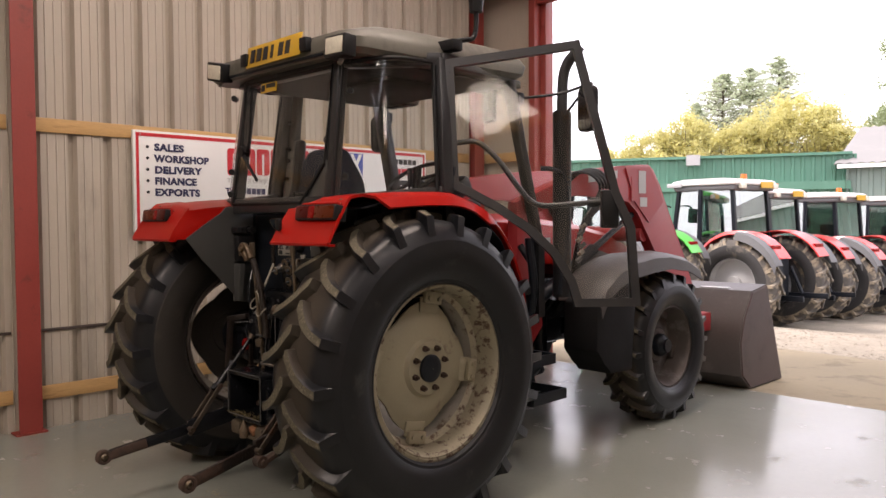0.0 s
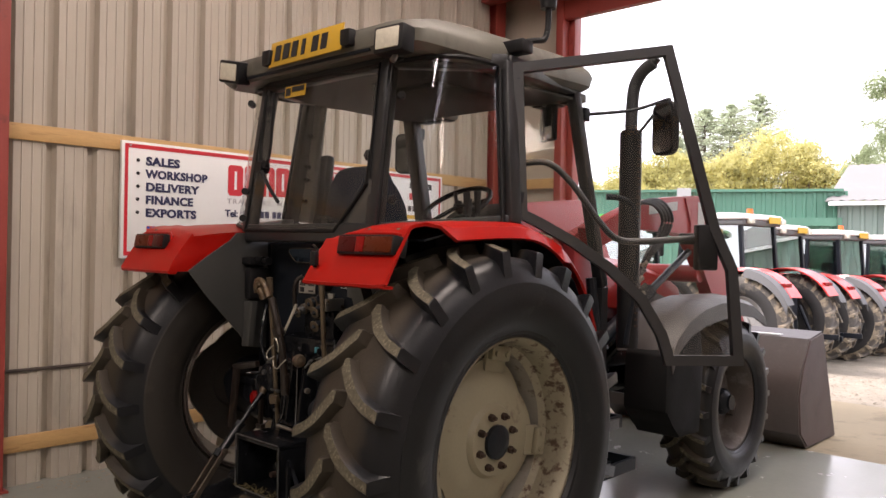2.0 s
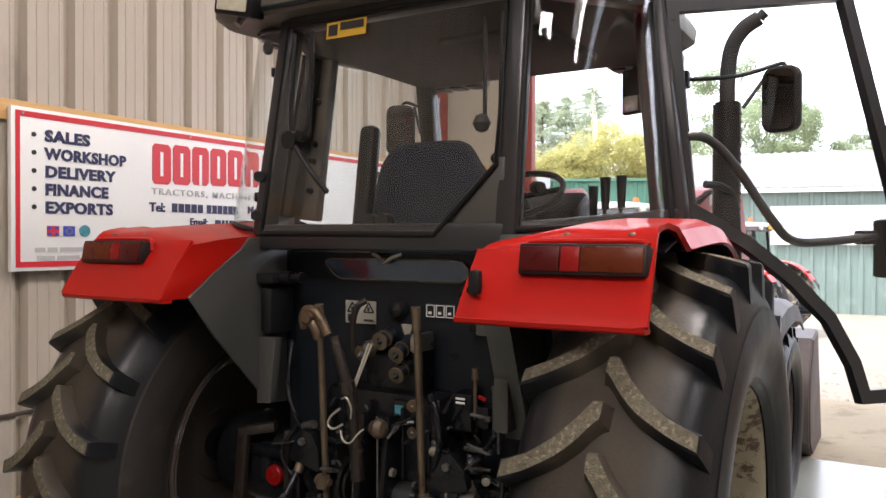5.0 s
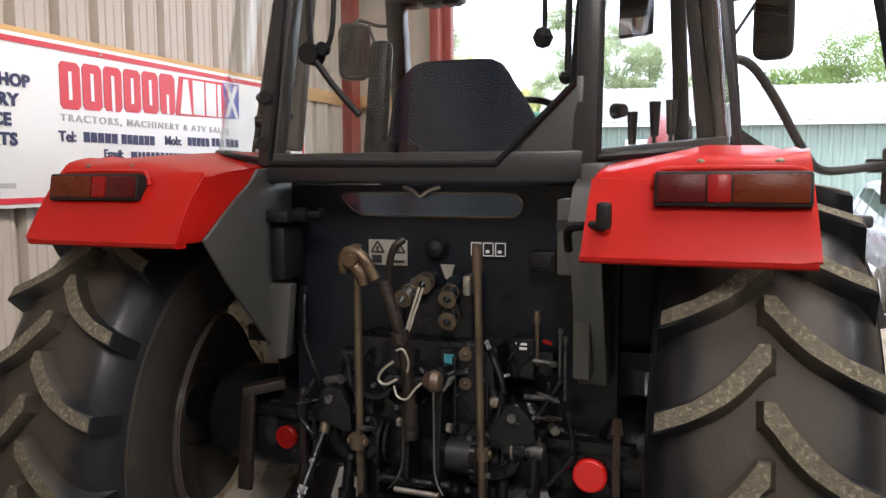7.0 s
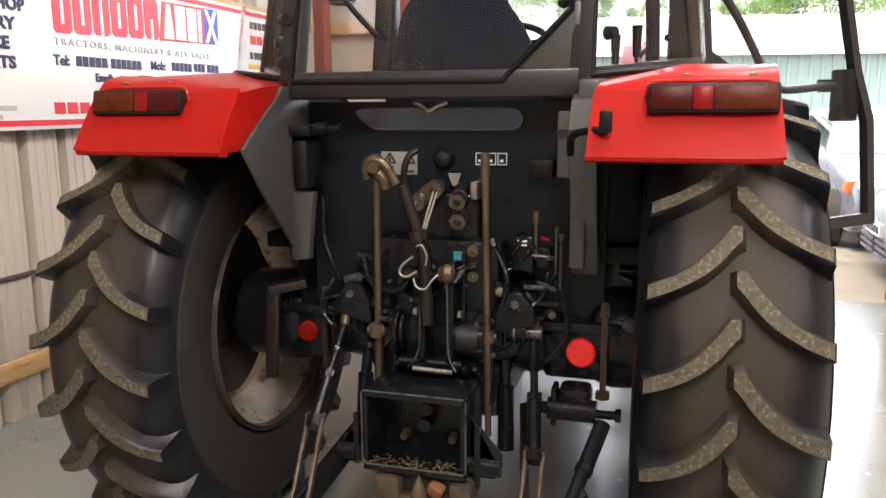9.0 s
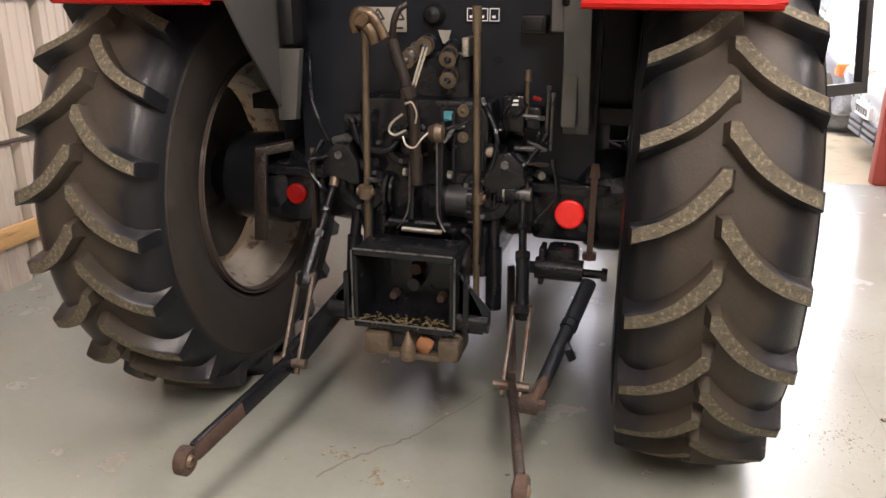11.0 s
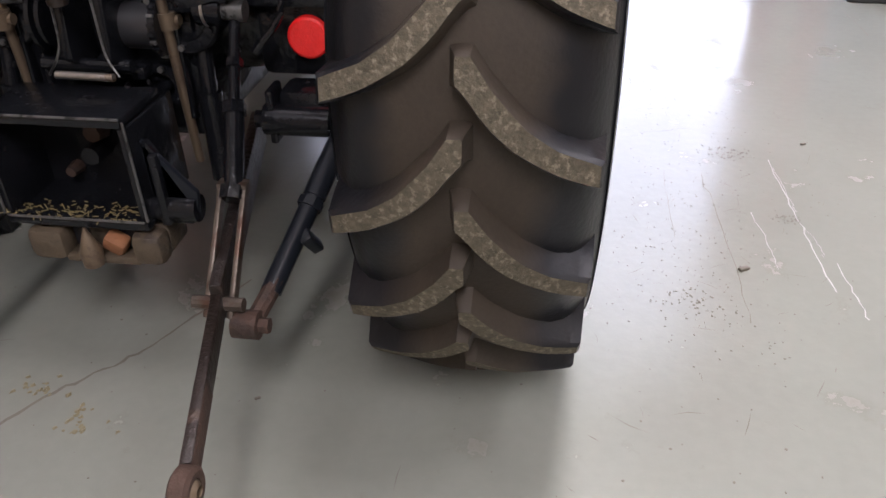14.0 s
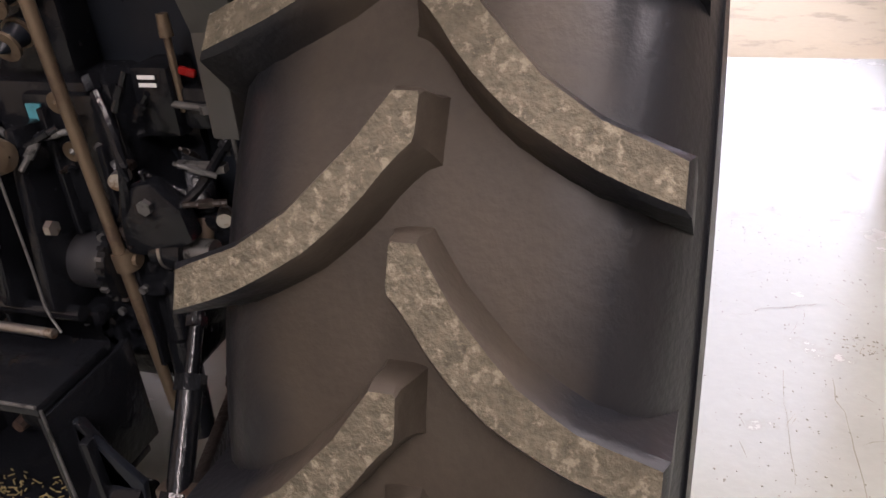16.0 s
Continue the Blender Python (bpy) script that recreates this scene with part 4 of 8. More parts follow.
# lower rear band and black bulkhead
bm = bm0()
span(bm, (-0.465, -0.225, 1.507), (0.45, -0.17, 1.555), bevel=0.008)
part("rear_sill", bm, GREY, cab_frame, "grey sill under the rear window")
bm = bm0()
prism(bm, [(-0.455, 0.82), (0.512, 0.82), (0.512, 1.5), (-0.455, 1.5)], -0.085, -0.06, "Y")
bulk = part("bulkhead", bm, BLACK, tractor, "black rear bulkhead of the cab")
rim = [(x, z) for x, _, z in smooth_line([(-0.27, 0, 1.478), (-0.1, 0, 1.479), (0.1, 0, 1.479), (0.222, 0, 1.477), (0.25, 0, 1.462), (0.258, 0, 1.44), (0.24, 0, 1.417), (0.2, 0, 1.412), (0.0, 0, 1.411), (-0.19, 0, 1.411), (-0.235, 0, 1.416), (-0.27, 0, 1.44), (-0.291, 0, 1.466), (-0.27, 0, 1.478)], 3)]
bm = bm0()
prism(bm, rim[:-1], -0.094, -0.087, "Y")
lw = part("lower_window", bm, DARKGLASS, bulk, "narrow lower rear window reflecting the shed")
# thin tube added for the bright reflection round the glass
bm = bm0()
tube(bm, [(x, -0.094, z) for x, z in rim], 0.0026, 6, 1)
part("edge_reflection", bm, BRONZE, lw, "thin dull line drawn for the reflection along the glass edge")
bm = bm0()
tube(bm, [(-0.09, -0.1, 1.495), (-0.06, -0.11, 1.485), (-0.035, -0.115, 1.468), (-0.01, -0.11, 1.485), (0.02, -0.1, 1.495)], 0.006, 8)
part("pull_handle", bm, STEEL, bulk)
for c, s_, m in (((-0.146, -0.09, 1.304), (0.122, 0.004, 0.074), SIGNWHITE), ((0.16, -0.09, 1.322), (0.106, 0.004, 0.044), TEAL)):
    bm = bm0()
    box(bm, c, s_)
    st = part("sticker", bm, LABEL if m is not TEAL else BLACK, bulk, "warning label" if m is SIGNWHITE else "small white and green control diagram")
    bm = bm0()
    if m is SIGNWHITE:
        for x in (-0.178, -0.112):
            for p0, p1 in (((x - 0.02, 1.305), (x + 0.02, 1.305)), ((x + 0.02, 1.305), (x, 1.336)), ((x, 1.336), (x - 0.02, 1.305))):
                bar(bm, (p0[0], -0.093, p0[1]), (p1[0], -0.093, p1[1]), 0.005, 0.002, up=(0, 1, 0))
            span(bm, (x - 0.003, -0.096, 1.309), (x + 0.003, -0.0925, 1.322))
        span(bm, (-0.195, -0.096, 1.273), (-0.165, -0.0925, 1.296))
        span(bm, (-0.13, -0.096, 1.276), (-0.095, -0.0925, 1.282))
        part("pictogram", bm, INK, st)
    else:
        for k in range(3):
            x = 0.11 + 0.035 * k
            for a, b in (((x, 1.303), (x + 0.03, 1.3055)), ((x, 1.3385), (x + 0.03, 1.341)), ((x, 1.303), (x + 0.002, 1.341)), ((x + 0.028, 1.303), (x + 0.03, 1.341)), ((x + 0.008, 1.312), (x + 0.018, 1.32))):
                span(bm, (a[0], -0.096, a[1]), (b[0], -0.0925, b[1]))
        part("pictogram", bm, SIGNWHITE, st)

# glass: rear window, quarter panes, side, front
def pane(name, pts, parent, label="", gap=0.004, mat_=None):
    bm = bm0()
    n = (Vector(pts[1]) - Vector(pts[0])).cross(Vector(pts[2]) - Vector(pts[0])).normalized() * gap / 2
    a, b = [bm.verts.new(Vector(p) + n) for p in pts], [bm.verts.new(Vector(p) - n) for p in pts]
    bm.faces.new(a), bm.faces.new(b[::-1])
    for i in range(len(pts)):
        j = (i + 1) % len(pts)
        bm.faces.new((a[i], b[i], b[j], a[j]))
    ob = part(name, bm, mat_ or GLASS, parent, label, smooth=False)
    ob.visible_shadow = False
    return ob


def seal(pts, parent, w=0.02, name="window_seal"):
    bm = bm0()
    n = len(pts)
    tube(bm, [*pts, pts[0]], w / 2, 8, 1)
    return part(name, bm, PLASTIC, parent, "black rubber window seal")


rear_pts = [(-0.447, -0.235, 1.562), (0.222, -0.235, 1.558), (0.415, -0.222, 1.75), (0.43, -0.17, 2.25), (-0.382, -0.17, 2.25)]
rw = pane("rear_window", rear_pts, cab_frame, "clear rear window glass with a black seal")
seal(rear_pts, rw)
for s in (-1, 1):
    q = [(s * 0.475, -0.215, 1.57), (s * 0.785, 0.215, 1.597), (s * 0.7, 0.27, 2.28), (0.475 if s > 0 else -0.415, -0.15, 2.25)]
    bm = bm0()
    n = (Vector(q[1]) - Vector(q[0])).cross(Vector(q[3]) - Vector(q[0])).normalized() * s
    rows = []
    for i in range(11):
        f = i / 10
        bulge = n * 0.13 * 4 * f * (1 - f)
        rows.append([Vector(q[0]).lerp(Vector(q[1]), f) + bulge, Vector(q[3]).lerp(Vector(q[2]), f) + bulge])
    sheet(bm, rows, 0.004)
    p = part("quarter_window", bm, GLASS, cab_frame, "clear curved rear quarter glass")
    p.visible_shadow = False
    seal([r[0] for r in rows] + [r[1] for r in rows[::-1]], p)
    for t_ in (0.17, 0.8):
        a = Vector(q[0]).lerp(Vector(q[3]), t_)
        kn = bm0()
        d = Vector((s * 0.8, -0.6, 0))
        rod(kn, a + Vector((s * 0.035, 0.035, 0)), a + Vector((s * 0.035, 0.035, 0)) + d * 0.03, 0.02, 0.016, seg=14)
        part("glass_knob", kn, PLASTIC, p)
left_door = [(-0.8, 0.31, 1.6), (-0.63, 1.22, 1.35), (-0.6, 1.02, 2.28), (-0.71, 0.36, 2.27)]
pane("side_window", left_door, cab_frame, "clear side door glass")
pane("windscreen", [(-0.59, 1.28, 1.5), (0.59, 1.28, 1.5), (0.55, 1.04, 2.28), (-0.55, 1.04, 2.28)], cab_frame, "clear windscreen")
# left inner pillars, seen through the glass
bm = bm0()
bar(bm, (-0.74, 0.34, 1.62), (-0.67, 0.36, 2.28), 0.12, 0.05, up=(0, 1, 0), bevel=0.012)
dp = part("door_pillar", bm, INNER_GREY, cab_frame, "grey-painted inner door pillar")
for z in (1.74, 1.86, 1.93, 2.1):
    bm = bm0()
    x = -0.74 + 0.106 * (z - 1.62)
    rod(bm, (x + 0.02, 0.32, z), (x + 0.028, 0.29, z), 0.014, 0.01, seg=10)
    part("stud", bm, PLASTIC, dp)
bm = bm0()
bar(bm, (-0.62, 1.2, 1.45), (-0.585, 1.0, 2.28), 0.08, 0.05, up=(0, 1, 0), bevel=0.008)
part("windscreen_pillar", bm, PILLAR, cab_frame)
bm = bm0()
bar(bm, (0.735, 0.32, 1.6), (0.66, 0.36, 2.28), 0.08, 0.05, up=(0, 1, 0), bevel=0.01)
part("door_pillar", bm, PILLAR, cab_frame)
bm = bm0()
span(bm, (0.44, -0.26, 1.4), (0.525, -0.2, 1.558), bevel=0.012)
part("corner_filler", bm, GREY, cab_frame, "grey sheet beside the rear sill")

# roof
bm = bm0()
def roof_ring(z, x0, y0, y1, r=0.1):
    pts = []
    for cx, cy, a0 in ((x0 - r, y1 - r, 0), (-x0 + r, y1 - r, 90), (-x0 + r, y0 + r, 180), (x0 - r, y0 + r, 270)):
        for k in range(5):
            a = radians(a0 + 22.5 * k)
            x, y = cx + r * math.cos(a), cy + r * math.sin(a)
            pts.append((x * (1 - 0.04 * max(0, y)), y, z + 0.03 * max(0, y)))
    return [bm.verts.new(p) for p in pts]
rings = [roof_ring(2.278, 0.615, -0.19, 1.04), roof_ring(2.275, 0.665, -0.24, 1.09), roof_ring(2.30, 0.69, -0.265, 1.13), roof_ring(2.35, 0.692, -0.268, 1.155), roof_ring(2.385, 0.672, -0.25, 1.145), roof_ring(2.43, 0.638, -0.1, 1.09, 0.12), roof_ring(2.455, 0.585, 0.08, 0.97, 0.12), roof_ring(2.468, 0.4, 0.25, 0.8, 0.1)]
for a, b in zip(rings, rings[1:]):
    for k in range(20):
        bm.faces.new((a[k], a[(k + 1) % 20], b[(k + 1) % 20], b[k]))
bm.faces.new(rings[-1]), bm.faces.new(rings[0][::-1])
roof = part("cab_roof", bm, ROOFING, tractor, "weathered grey moulded cab roof")
bm = bm0()
span(bm, (-0.6, -0.1, 2.262), (0.6, 1.0, 2.274), bevel=0.004)
box(bm, (0.15, 0.5, 2.252), (0.42, 0.5, 0.03), bevel=0.012)
part("headlining", bm, HEADLINER, roof, "dark grey cab headlining")
for s in (-1, 1):
    bm = bm0()
    span(bm, (s * 0.3, 1.02, 2.262), (s * 0.6, 1.13, 2.312), bevel=0.012)
    vz = part("front_lamp_housing", bm, ROOFING, roof, "grey lamp housing under the front of the roof")
    for k in range(3):
        bm = bm0()
        span(bm, (s * (0.32 + 0.09 * k), 1.03, 2.255), (s * (0.38 + 0.09 * k), 1.12, 2.265), bevel=0.003)
        part("vent", bm, PLASTIC, vz)
bm = bm0()
span(bm, (-0.45, -0.262, 2.283), (0.46, -0.25, 2.3), bevel=0.004)
part("roof_rear_trim", bm, BLACK, roof)
for x, turn, lean in ((-0.495, 6, 12), (0.602, 4, 0)):
    at = pose(x, -0.285 if x < 0 else -0.262, 2.325 if x < 0 else 2.3, 6 if x < 0 else -4, lean, turn)
    bm = bm0()
    span(bm, (-0.078, -0.035, -0.054), (0.078, 0.04, 0.054), bevel=0.01)
    wl = part("work_lamp", bm, PLASTIC, roof, "square rear work lamp in a black housing")
    wl.matrix_local = at
    bm = bm0()
    span(bm, (-0.06, -0.043, -0.04), (0.06, -0.034, 0.04), bevel=0.006)
    part("lens", bm, LAMPGLASS, wl)
    bm = bm0()
    rod(bm, (0, 0.0, -0.08), (0, 0.02, -0.05), 0.012)
    part("bracket", bm, STEEL, wl)
# plate
bm = bm0()
box(bm, (0.062, -0.285, 2.36), (0.53, 0.006, 0.118), rot=(-9, 0, -1.3), bevel=0.002)
plate = part("rear_plate", bm, YELLOW, roof, "yellow registration plate with plain dark bars")
for k, w in enumerate((0.04, 0.045, 0.04, 0.025, 0.045, 0.045, 0.035)):
    x = -0.13 + 0.063 * k + (0.02 if k > 3 else 0)
    bm = bm0()
    box(bm, (x, -0.2905, 2.36), (w, 0.003, 0.072), rot=(-9, 0, -1.3))
    part("plate_bar", bm, INK, plate)
for x in (-0.215, 0.345):
    bm = bm0()
    span(bm, (x - 0.03, -0.3, 2.315), (x + 0.03, -0.26, 2.385), bevel=0.006)
    part("plate_lamp", bm, PLASTIC, plate)
# beacon on a bent stem
bm = bm0()
span(bm, (0.6, 0.36, 2.36), (0.76, 0.44, 2.42), bevel=0.01)
tube(bm, [(0.72, 0.4, 2.41), (0.755, 0.46, 2.425), (0.765, 0.51, 2.44), (0.77, 0.53, 2.5), (0.77, 0.53, 2.6)], 0.014, 10)
rod(bm, (0.77, 0.53, 2.58), (0.77, 0.53, 2.68), 0.035, 0.045, seg=16)
rod(bm, (0.77, 0.53, 2.68), (0.77, 0.53, 2.85), 0.05, 0.04, seg=16)
part("beacon", bm, PLASTIC, roof, "black folded beacon on a bent steel stem")

# open door, hinged on the rear pillar
hinge, top_h = Vector((0.79, 0.335, 1.636)), Vector((0.73, 0.36, 2.296))
DN = Vector((-0.717, 0.691, -0.086))
door_pts = [(0.735, 0.358, 2.285), (1.195, 0.845, 2.385), (1.375, 0.945, 1.60), (1.44, 0.99, 1.42), (1.475, 0.985, 1.03), (1.27, 0.76, 1.03), (1.24, 0.745, 1.14), (1.17, 0.69, 1.29), (1.065, 0.6, 1.42), (0.95, 0.49, 1.53), (0.85, 0.395, 1.605), (0.79, 0.337, 1.645)]
bm = bm0()
ring = []
for i in range(len(door_pts)):
    a, p, b = (Vector(door_pts[(i + k) % len(door_pts)]) for k in (-1, 0, 1))
    out = ((p - a).normalized().cross(DN) + (b - p).normalized().cross(DN)).normalized()
    k = 0.022 / max(0.5, out.dot((b - p).normalized().cross(DN)))
    ring.append([bm.verts.new(p + out * k * e + DN * 0.017 * g) for e, g in ((-1, -1), (1, -1), (1, 1), (-1, 1))])
for a, b in zip(ring, ring[1:] + ring[:1]):
    for j in range(4):
        bm.faces.new((a[j], a[(j + 1) % 4], b[(j + 1) % 4], b[j]))
door = part("cab_door", bm, PILLAR, tractor, "open glazed cab door in a black frame")
pane("door_glass", door_pts, door, "clear door glass")
bm = bm0()
tube(bm, [Vector(p) + DN * 0.05 for p in ((0.775, 0.36, 1.877), (0.862, 0.441, 1.88), (0.941, 0.512, 1.79), (1.04, 0.59, 1.62), (1.10, 0.65, 1.548), (1.2, 0.75, 1.545), (1.34, 0.9, 1.566))], 0.015, 12, 5)
part("grab_rail", bm, PILLAR, door, "bent black grab rail")
bm = bm0()
box(bm, Vector((1.365, 0.92, 1.52)) + DN * 0.03, (0.09, 0.07, 0.2), rot=(0, 0, 44), bevel=0.01)
box(bm, Vector((1.32, 0.88, 1.56)) + DN * 0.06, (0.09, 0.04, 0.05), rot=(0, 0, 44), bevel=0.008)
part("door_latch", bm, PLASTIC, door, "black door latch box")
for z in (1.7, 2.2):
    bm = bm0()
    k = (z - 1.636) / 0.66
    p = hinge.lerp(top_h, k)
    rod(bm, p + Vector((0, 0, -0.04)), p + Vector((0, 0, 0.04)), 0.018)
    part("hinge", bm, BLACK, door)

# seat: a padded back under a loose cover, its cloth falling in slanting folds
bm = bm0()
back = [(1.46, -0.235, 0.275, 0.1), (1.6, -0.225, 0.268, 0.1), (1.67, -0.215, 0.252, 0.095), (1.76, -0.205, 0.205, 0.085), (1.8, -0.192, 0.178, 0.08), (1.84, -0.165, 0.157, 0.07), (1.862, -0.142, 0.14, 0.058), (1.874, -0.115, 0.115, 0.03), (1.877, -0.05, 0.05, 0.01)]
levels = []
for (z0, l0, r0, d0), (z1, l1, r1, d1) in zip(back, back[1:]):
    n_ = max(2, int((z1 - z0) / 0.006))
    levels += [tuple(a + (b - a) * k / n_ for a, b in ((z0, z1), (l0, l1), (r0, r1), (d0, d1))) for k in range(n_)]
rings = []
for z, l_, r_, d in levels + [back[-1]]:
    ring = []
    for k in range(110):
        a = 2 * math.pi * k / 110
        ca, sa = math.cos(a), math.sin(a)
        x = (l_ + r_) / 2 + (r_ - l_) / 2 * math.copysign(abs(ca) ** 0.55, ca)
        y = 0.115 + d * math.copysign(abs(sa) ** 0.7, sa)
        u = x * 0.8 + z * 0.8
        fold = (0.016 * max(0, math.sin(u * 30 + 1.2 * math.sin(z * 17) + 0.8 * math.sin(x * 9))) ** 2) * max(0, min(1, (1.82 - z) * 7)) + 0.004 * math.sin(x * 21 - z * 17 + 2)
        ring.append(bm.verts.new((x + 0.5 * fold * ca, y + fold * sa, z - 0.002)))
    rings.append(ring)
for a, b in zip(rings, rings[1:]):
    for k in range(110):
        bm.faces.new((a[k], a[(k + 1) % 110], b[(k + 1) % 110], b[k]))
bm.faces.new(rings[-1])
bm.faces.new(rings[0][::-1])
part("seat_backrest", bm, FABRIC, tractor, "seat backrest under a loose dark cloth cover")
bm = bm0()
span(bm, (-0.29, 0.12, 1.38), (0.23, 0.6, 1.52), bevel=0.04)
part("seat_cushion", bm, FABRIC, tractor)
bm = bm0()
box(bm, (-0.25, 0.08, 1.745), (0.072, 0.06, 0.4), rot=(-4, 3, 0), bevel=0.025)
part("seat_side", bm, PLASTIC, tractor, "dark upright bolster beside the seat")
bm = bm0()
for x in (-0.175, -0.115):
    rod(bm, (x, -0.02, 1.605), (x, 0.05, 1.605), 0.026, 0.022, seg=20)
part("seat_knob", bm, PLASTIC, tractor)
# floor and console
bm = bm0()
span(bm, (-0.66, -0.05, 1.0), (0.62, 1.25, 1.05))
span(bm, (0.3, -0.02, 1.05), (0.62, 0.7, 1.56), bevel=0.02)
span(bm, (-0.62, -0.02, 1.05), (-0.33, 0.5, 1.5), bevel=0.02)
part("cab_floor", bm, PLASTIC, tractor, "black cab floor and side consoles")
bm = bm0()
span(bm, (-0.17, 1.02, 1.05), (0.17, 1.25, 1.6), bevel=0.03)
box(bm, (0, 1.02, 1.66), (0.42, 0.2, 0.12), rot=(30, 0, 0), bevel=0.03)
part("dashboard", bm, PLASTIC, tractor)
bm = bm0()
pts = [Vector((0.19 * math.cos(a), 0.8 + 0.19 * math.sin(a) * 0.85, 1.73 + 0.19 * math.sin(a) * 0.53)) for a in (2 * math.pi * k / 28 for k in range(29))]
tube(bm, pts, 0.014, 8, 1)
rod(bm, (0, 0.8, 1.73), (0, 0.98, 1.6), 0.03)
for a in (0.2, 2.3, 4.4):
    rod(bm, (0, 0.8, 1.72), (0.18 * math.cos(a), 0.8 + 0.15 * math.sin(a), 1.73 + 0.1 * math.sin(a)), 0.012)
part("steering_wheel", bm, PLASTIC, tractor, "black steering wheel")
# levers, hanging rods inside the cab
for x, y, h in ((0.575, 0.2, 1.74), (0.62, 0.22, 1.745), (0.5, 0.3, 1.72)):
    bm = bm0()
    rod(bm, (x, y, 1.55), (x, y + 0.02, h - 0.06), 0.006)
    rod(bm, (x, y + 0.02, h - 0.1), (x, y + 0.02, h), 0.012, 0.017, seg=12)
    part("lever", bm, PLASTIC, tractor)
bm = bm0()
rod(bm, (0.315, -0.1, 1.9), (0.315, -0.1, 2.2), 0.007)
lathe(bm, [(-0.028, 0.002), (-0.022, 0.018), (0, 0.028), (0.022, 0.018), (0.028, 0.002)], (0.315, -0.12, 1.885), 16, "Z")
rod(bm, (0.385, -0.14, 1.78), (0.385, -0.12, 2.2), 0.009)
lathe(bm, [(-0.018, 0.002), (-0.012, 0.014), (0, 0.02), (0.012, 0.014), (0.018, 0.002)], (0.385, -0.16, 1.775), 14, "Z")
part("window_stay", bm, PLASTIC, tractor, "black gas stay and knob behind the rear glass")
# rear wiper on the inside of the post
bm = bm0()
tube(bm, [(-0.3, -0.232, 2.2), (-0.302, -0.245, 2.05), (-0.3, -0.255, 1.95), (-0.292, -0.26, 1.87)], 0.009, 8)
tube(bm, [(-0.232, -0.235, 2.2), (-0.226, -0.25, 2.0), (-0.232, -0.258, 1.9), (-0.252, -0.262, 1.868), (-0.29, -0.264, 1.858)], 0.0075, 8)
rod(bm, (-0.292, -0.28, 1.856), (-0.292, -0.23, 1.856), 0.029, seg=16)
rod(bm, (-0.255, -0.272, 1.868), (-0.255, -0.25, 1.868), 0.018, seg=12)
tube(bm, [(-0.285, -0.268, 1.85), (-0.22, -0.266, 1.765), (-0.148, -0.262, 1.688)], 0.009, 8)
part("rear_wiper", bm, PLASTIC, tractor, "black rear wiper arm")
for z in (1.62, 1.75, 2.17):
    bm = bm0()
    x = -0.47 + 0.1 * (z - 1.55)
    rod(bm, (x, -0.245, z), (x - 0.03, -0.215, z), 0.017, seg=12)
    part("glass_fixing", bm, PLASTIC, tractor)
bm = bm0()
box(bm, (-0.13, -0.191, 2.205), (0.155, 0.002, 0.052), rot=(-5, 0, 0))
bd = part("dealer_sticker", bm, YELLOW, tractor, "small yellow and black dealer sticker on the rear glass")
bm = bm0()
box(bm, (-0.105, -0.1945, 2.214), (0.09, 0.002, 0.024), rot=(-5, 0, 0))
box(bm, (-0.18, -0.1945, 2.205), (0.035, 0.002, 0.035), rot=(-5, 0, 0))
part("sticker_print", bm, INK, bd)


# exhaust stack
bm = bm0()
rod(bm, (0.72, 1.38, 0.98), (0.72, 1.38, 2.13), 0.058, seg=24)
rod(bm, (0.72, 1.38, 2.13), (0.72, 1.38, 2.14), 0.05, seg=24)
ex = part("exhaust", bm, PLASTIC, tractor, "tall black exhaust silencer with a perforated guard")
bm = bm0()
tube(bm, [(0.72, 1.38, 2.1), (0.722, 1.38, 2.25), (0.738, 1.375, 2.37), (0.785, 1.37, 2.445), (0.85, 1.37, 2.485)], 0.033, 14, 5)
tube(bm, [(0.85, 1.37, 2.485), (0.872, 1.37, 2.505)], 0.022, 14, 1)
part("tail_pipe", bm, SOOT, ex, "curved sooty tail pipe")
bm = bm0()
for k in range(30):
    for a in (-0.35, -0.1):
        p = Vector((0.72 + 0.06 * math.cos(a), 1.38 + 0.06 * math.sin(a), 1.1 + 0.034 * k))
        box(bm, p, (0.003, 0.009, 0.012), rot=(0, 0, math.degrees(a)))
part("guard_slots", bm, RUSTY, ex, "pale vent slots of the guard")
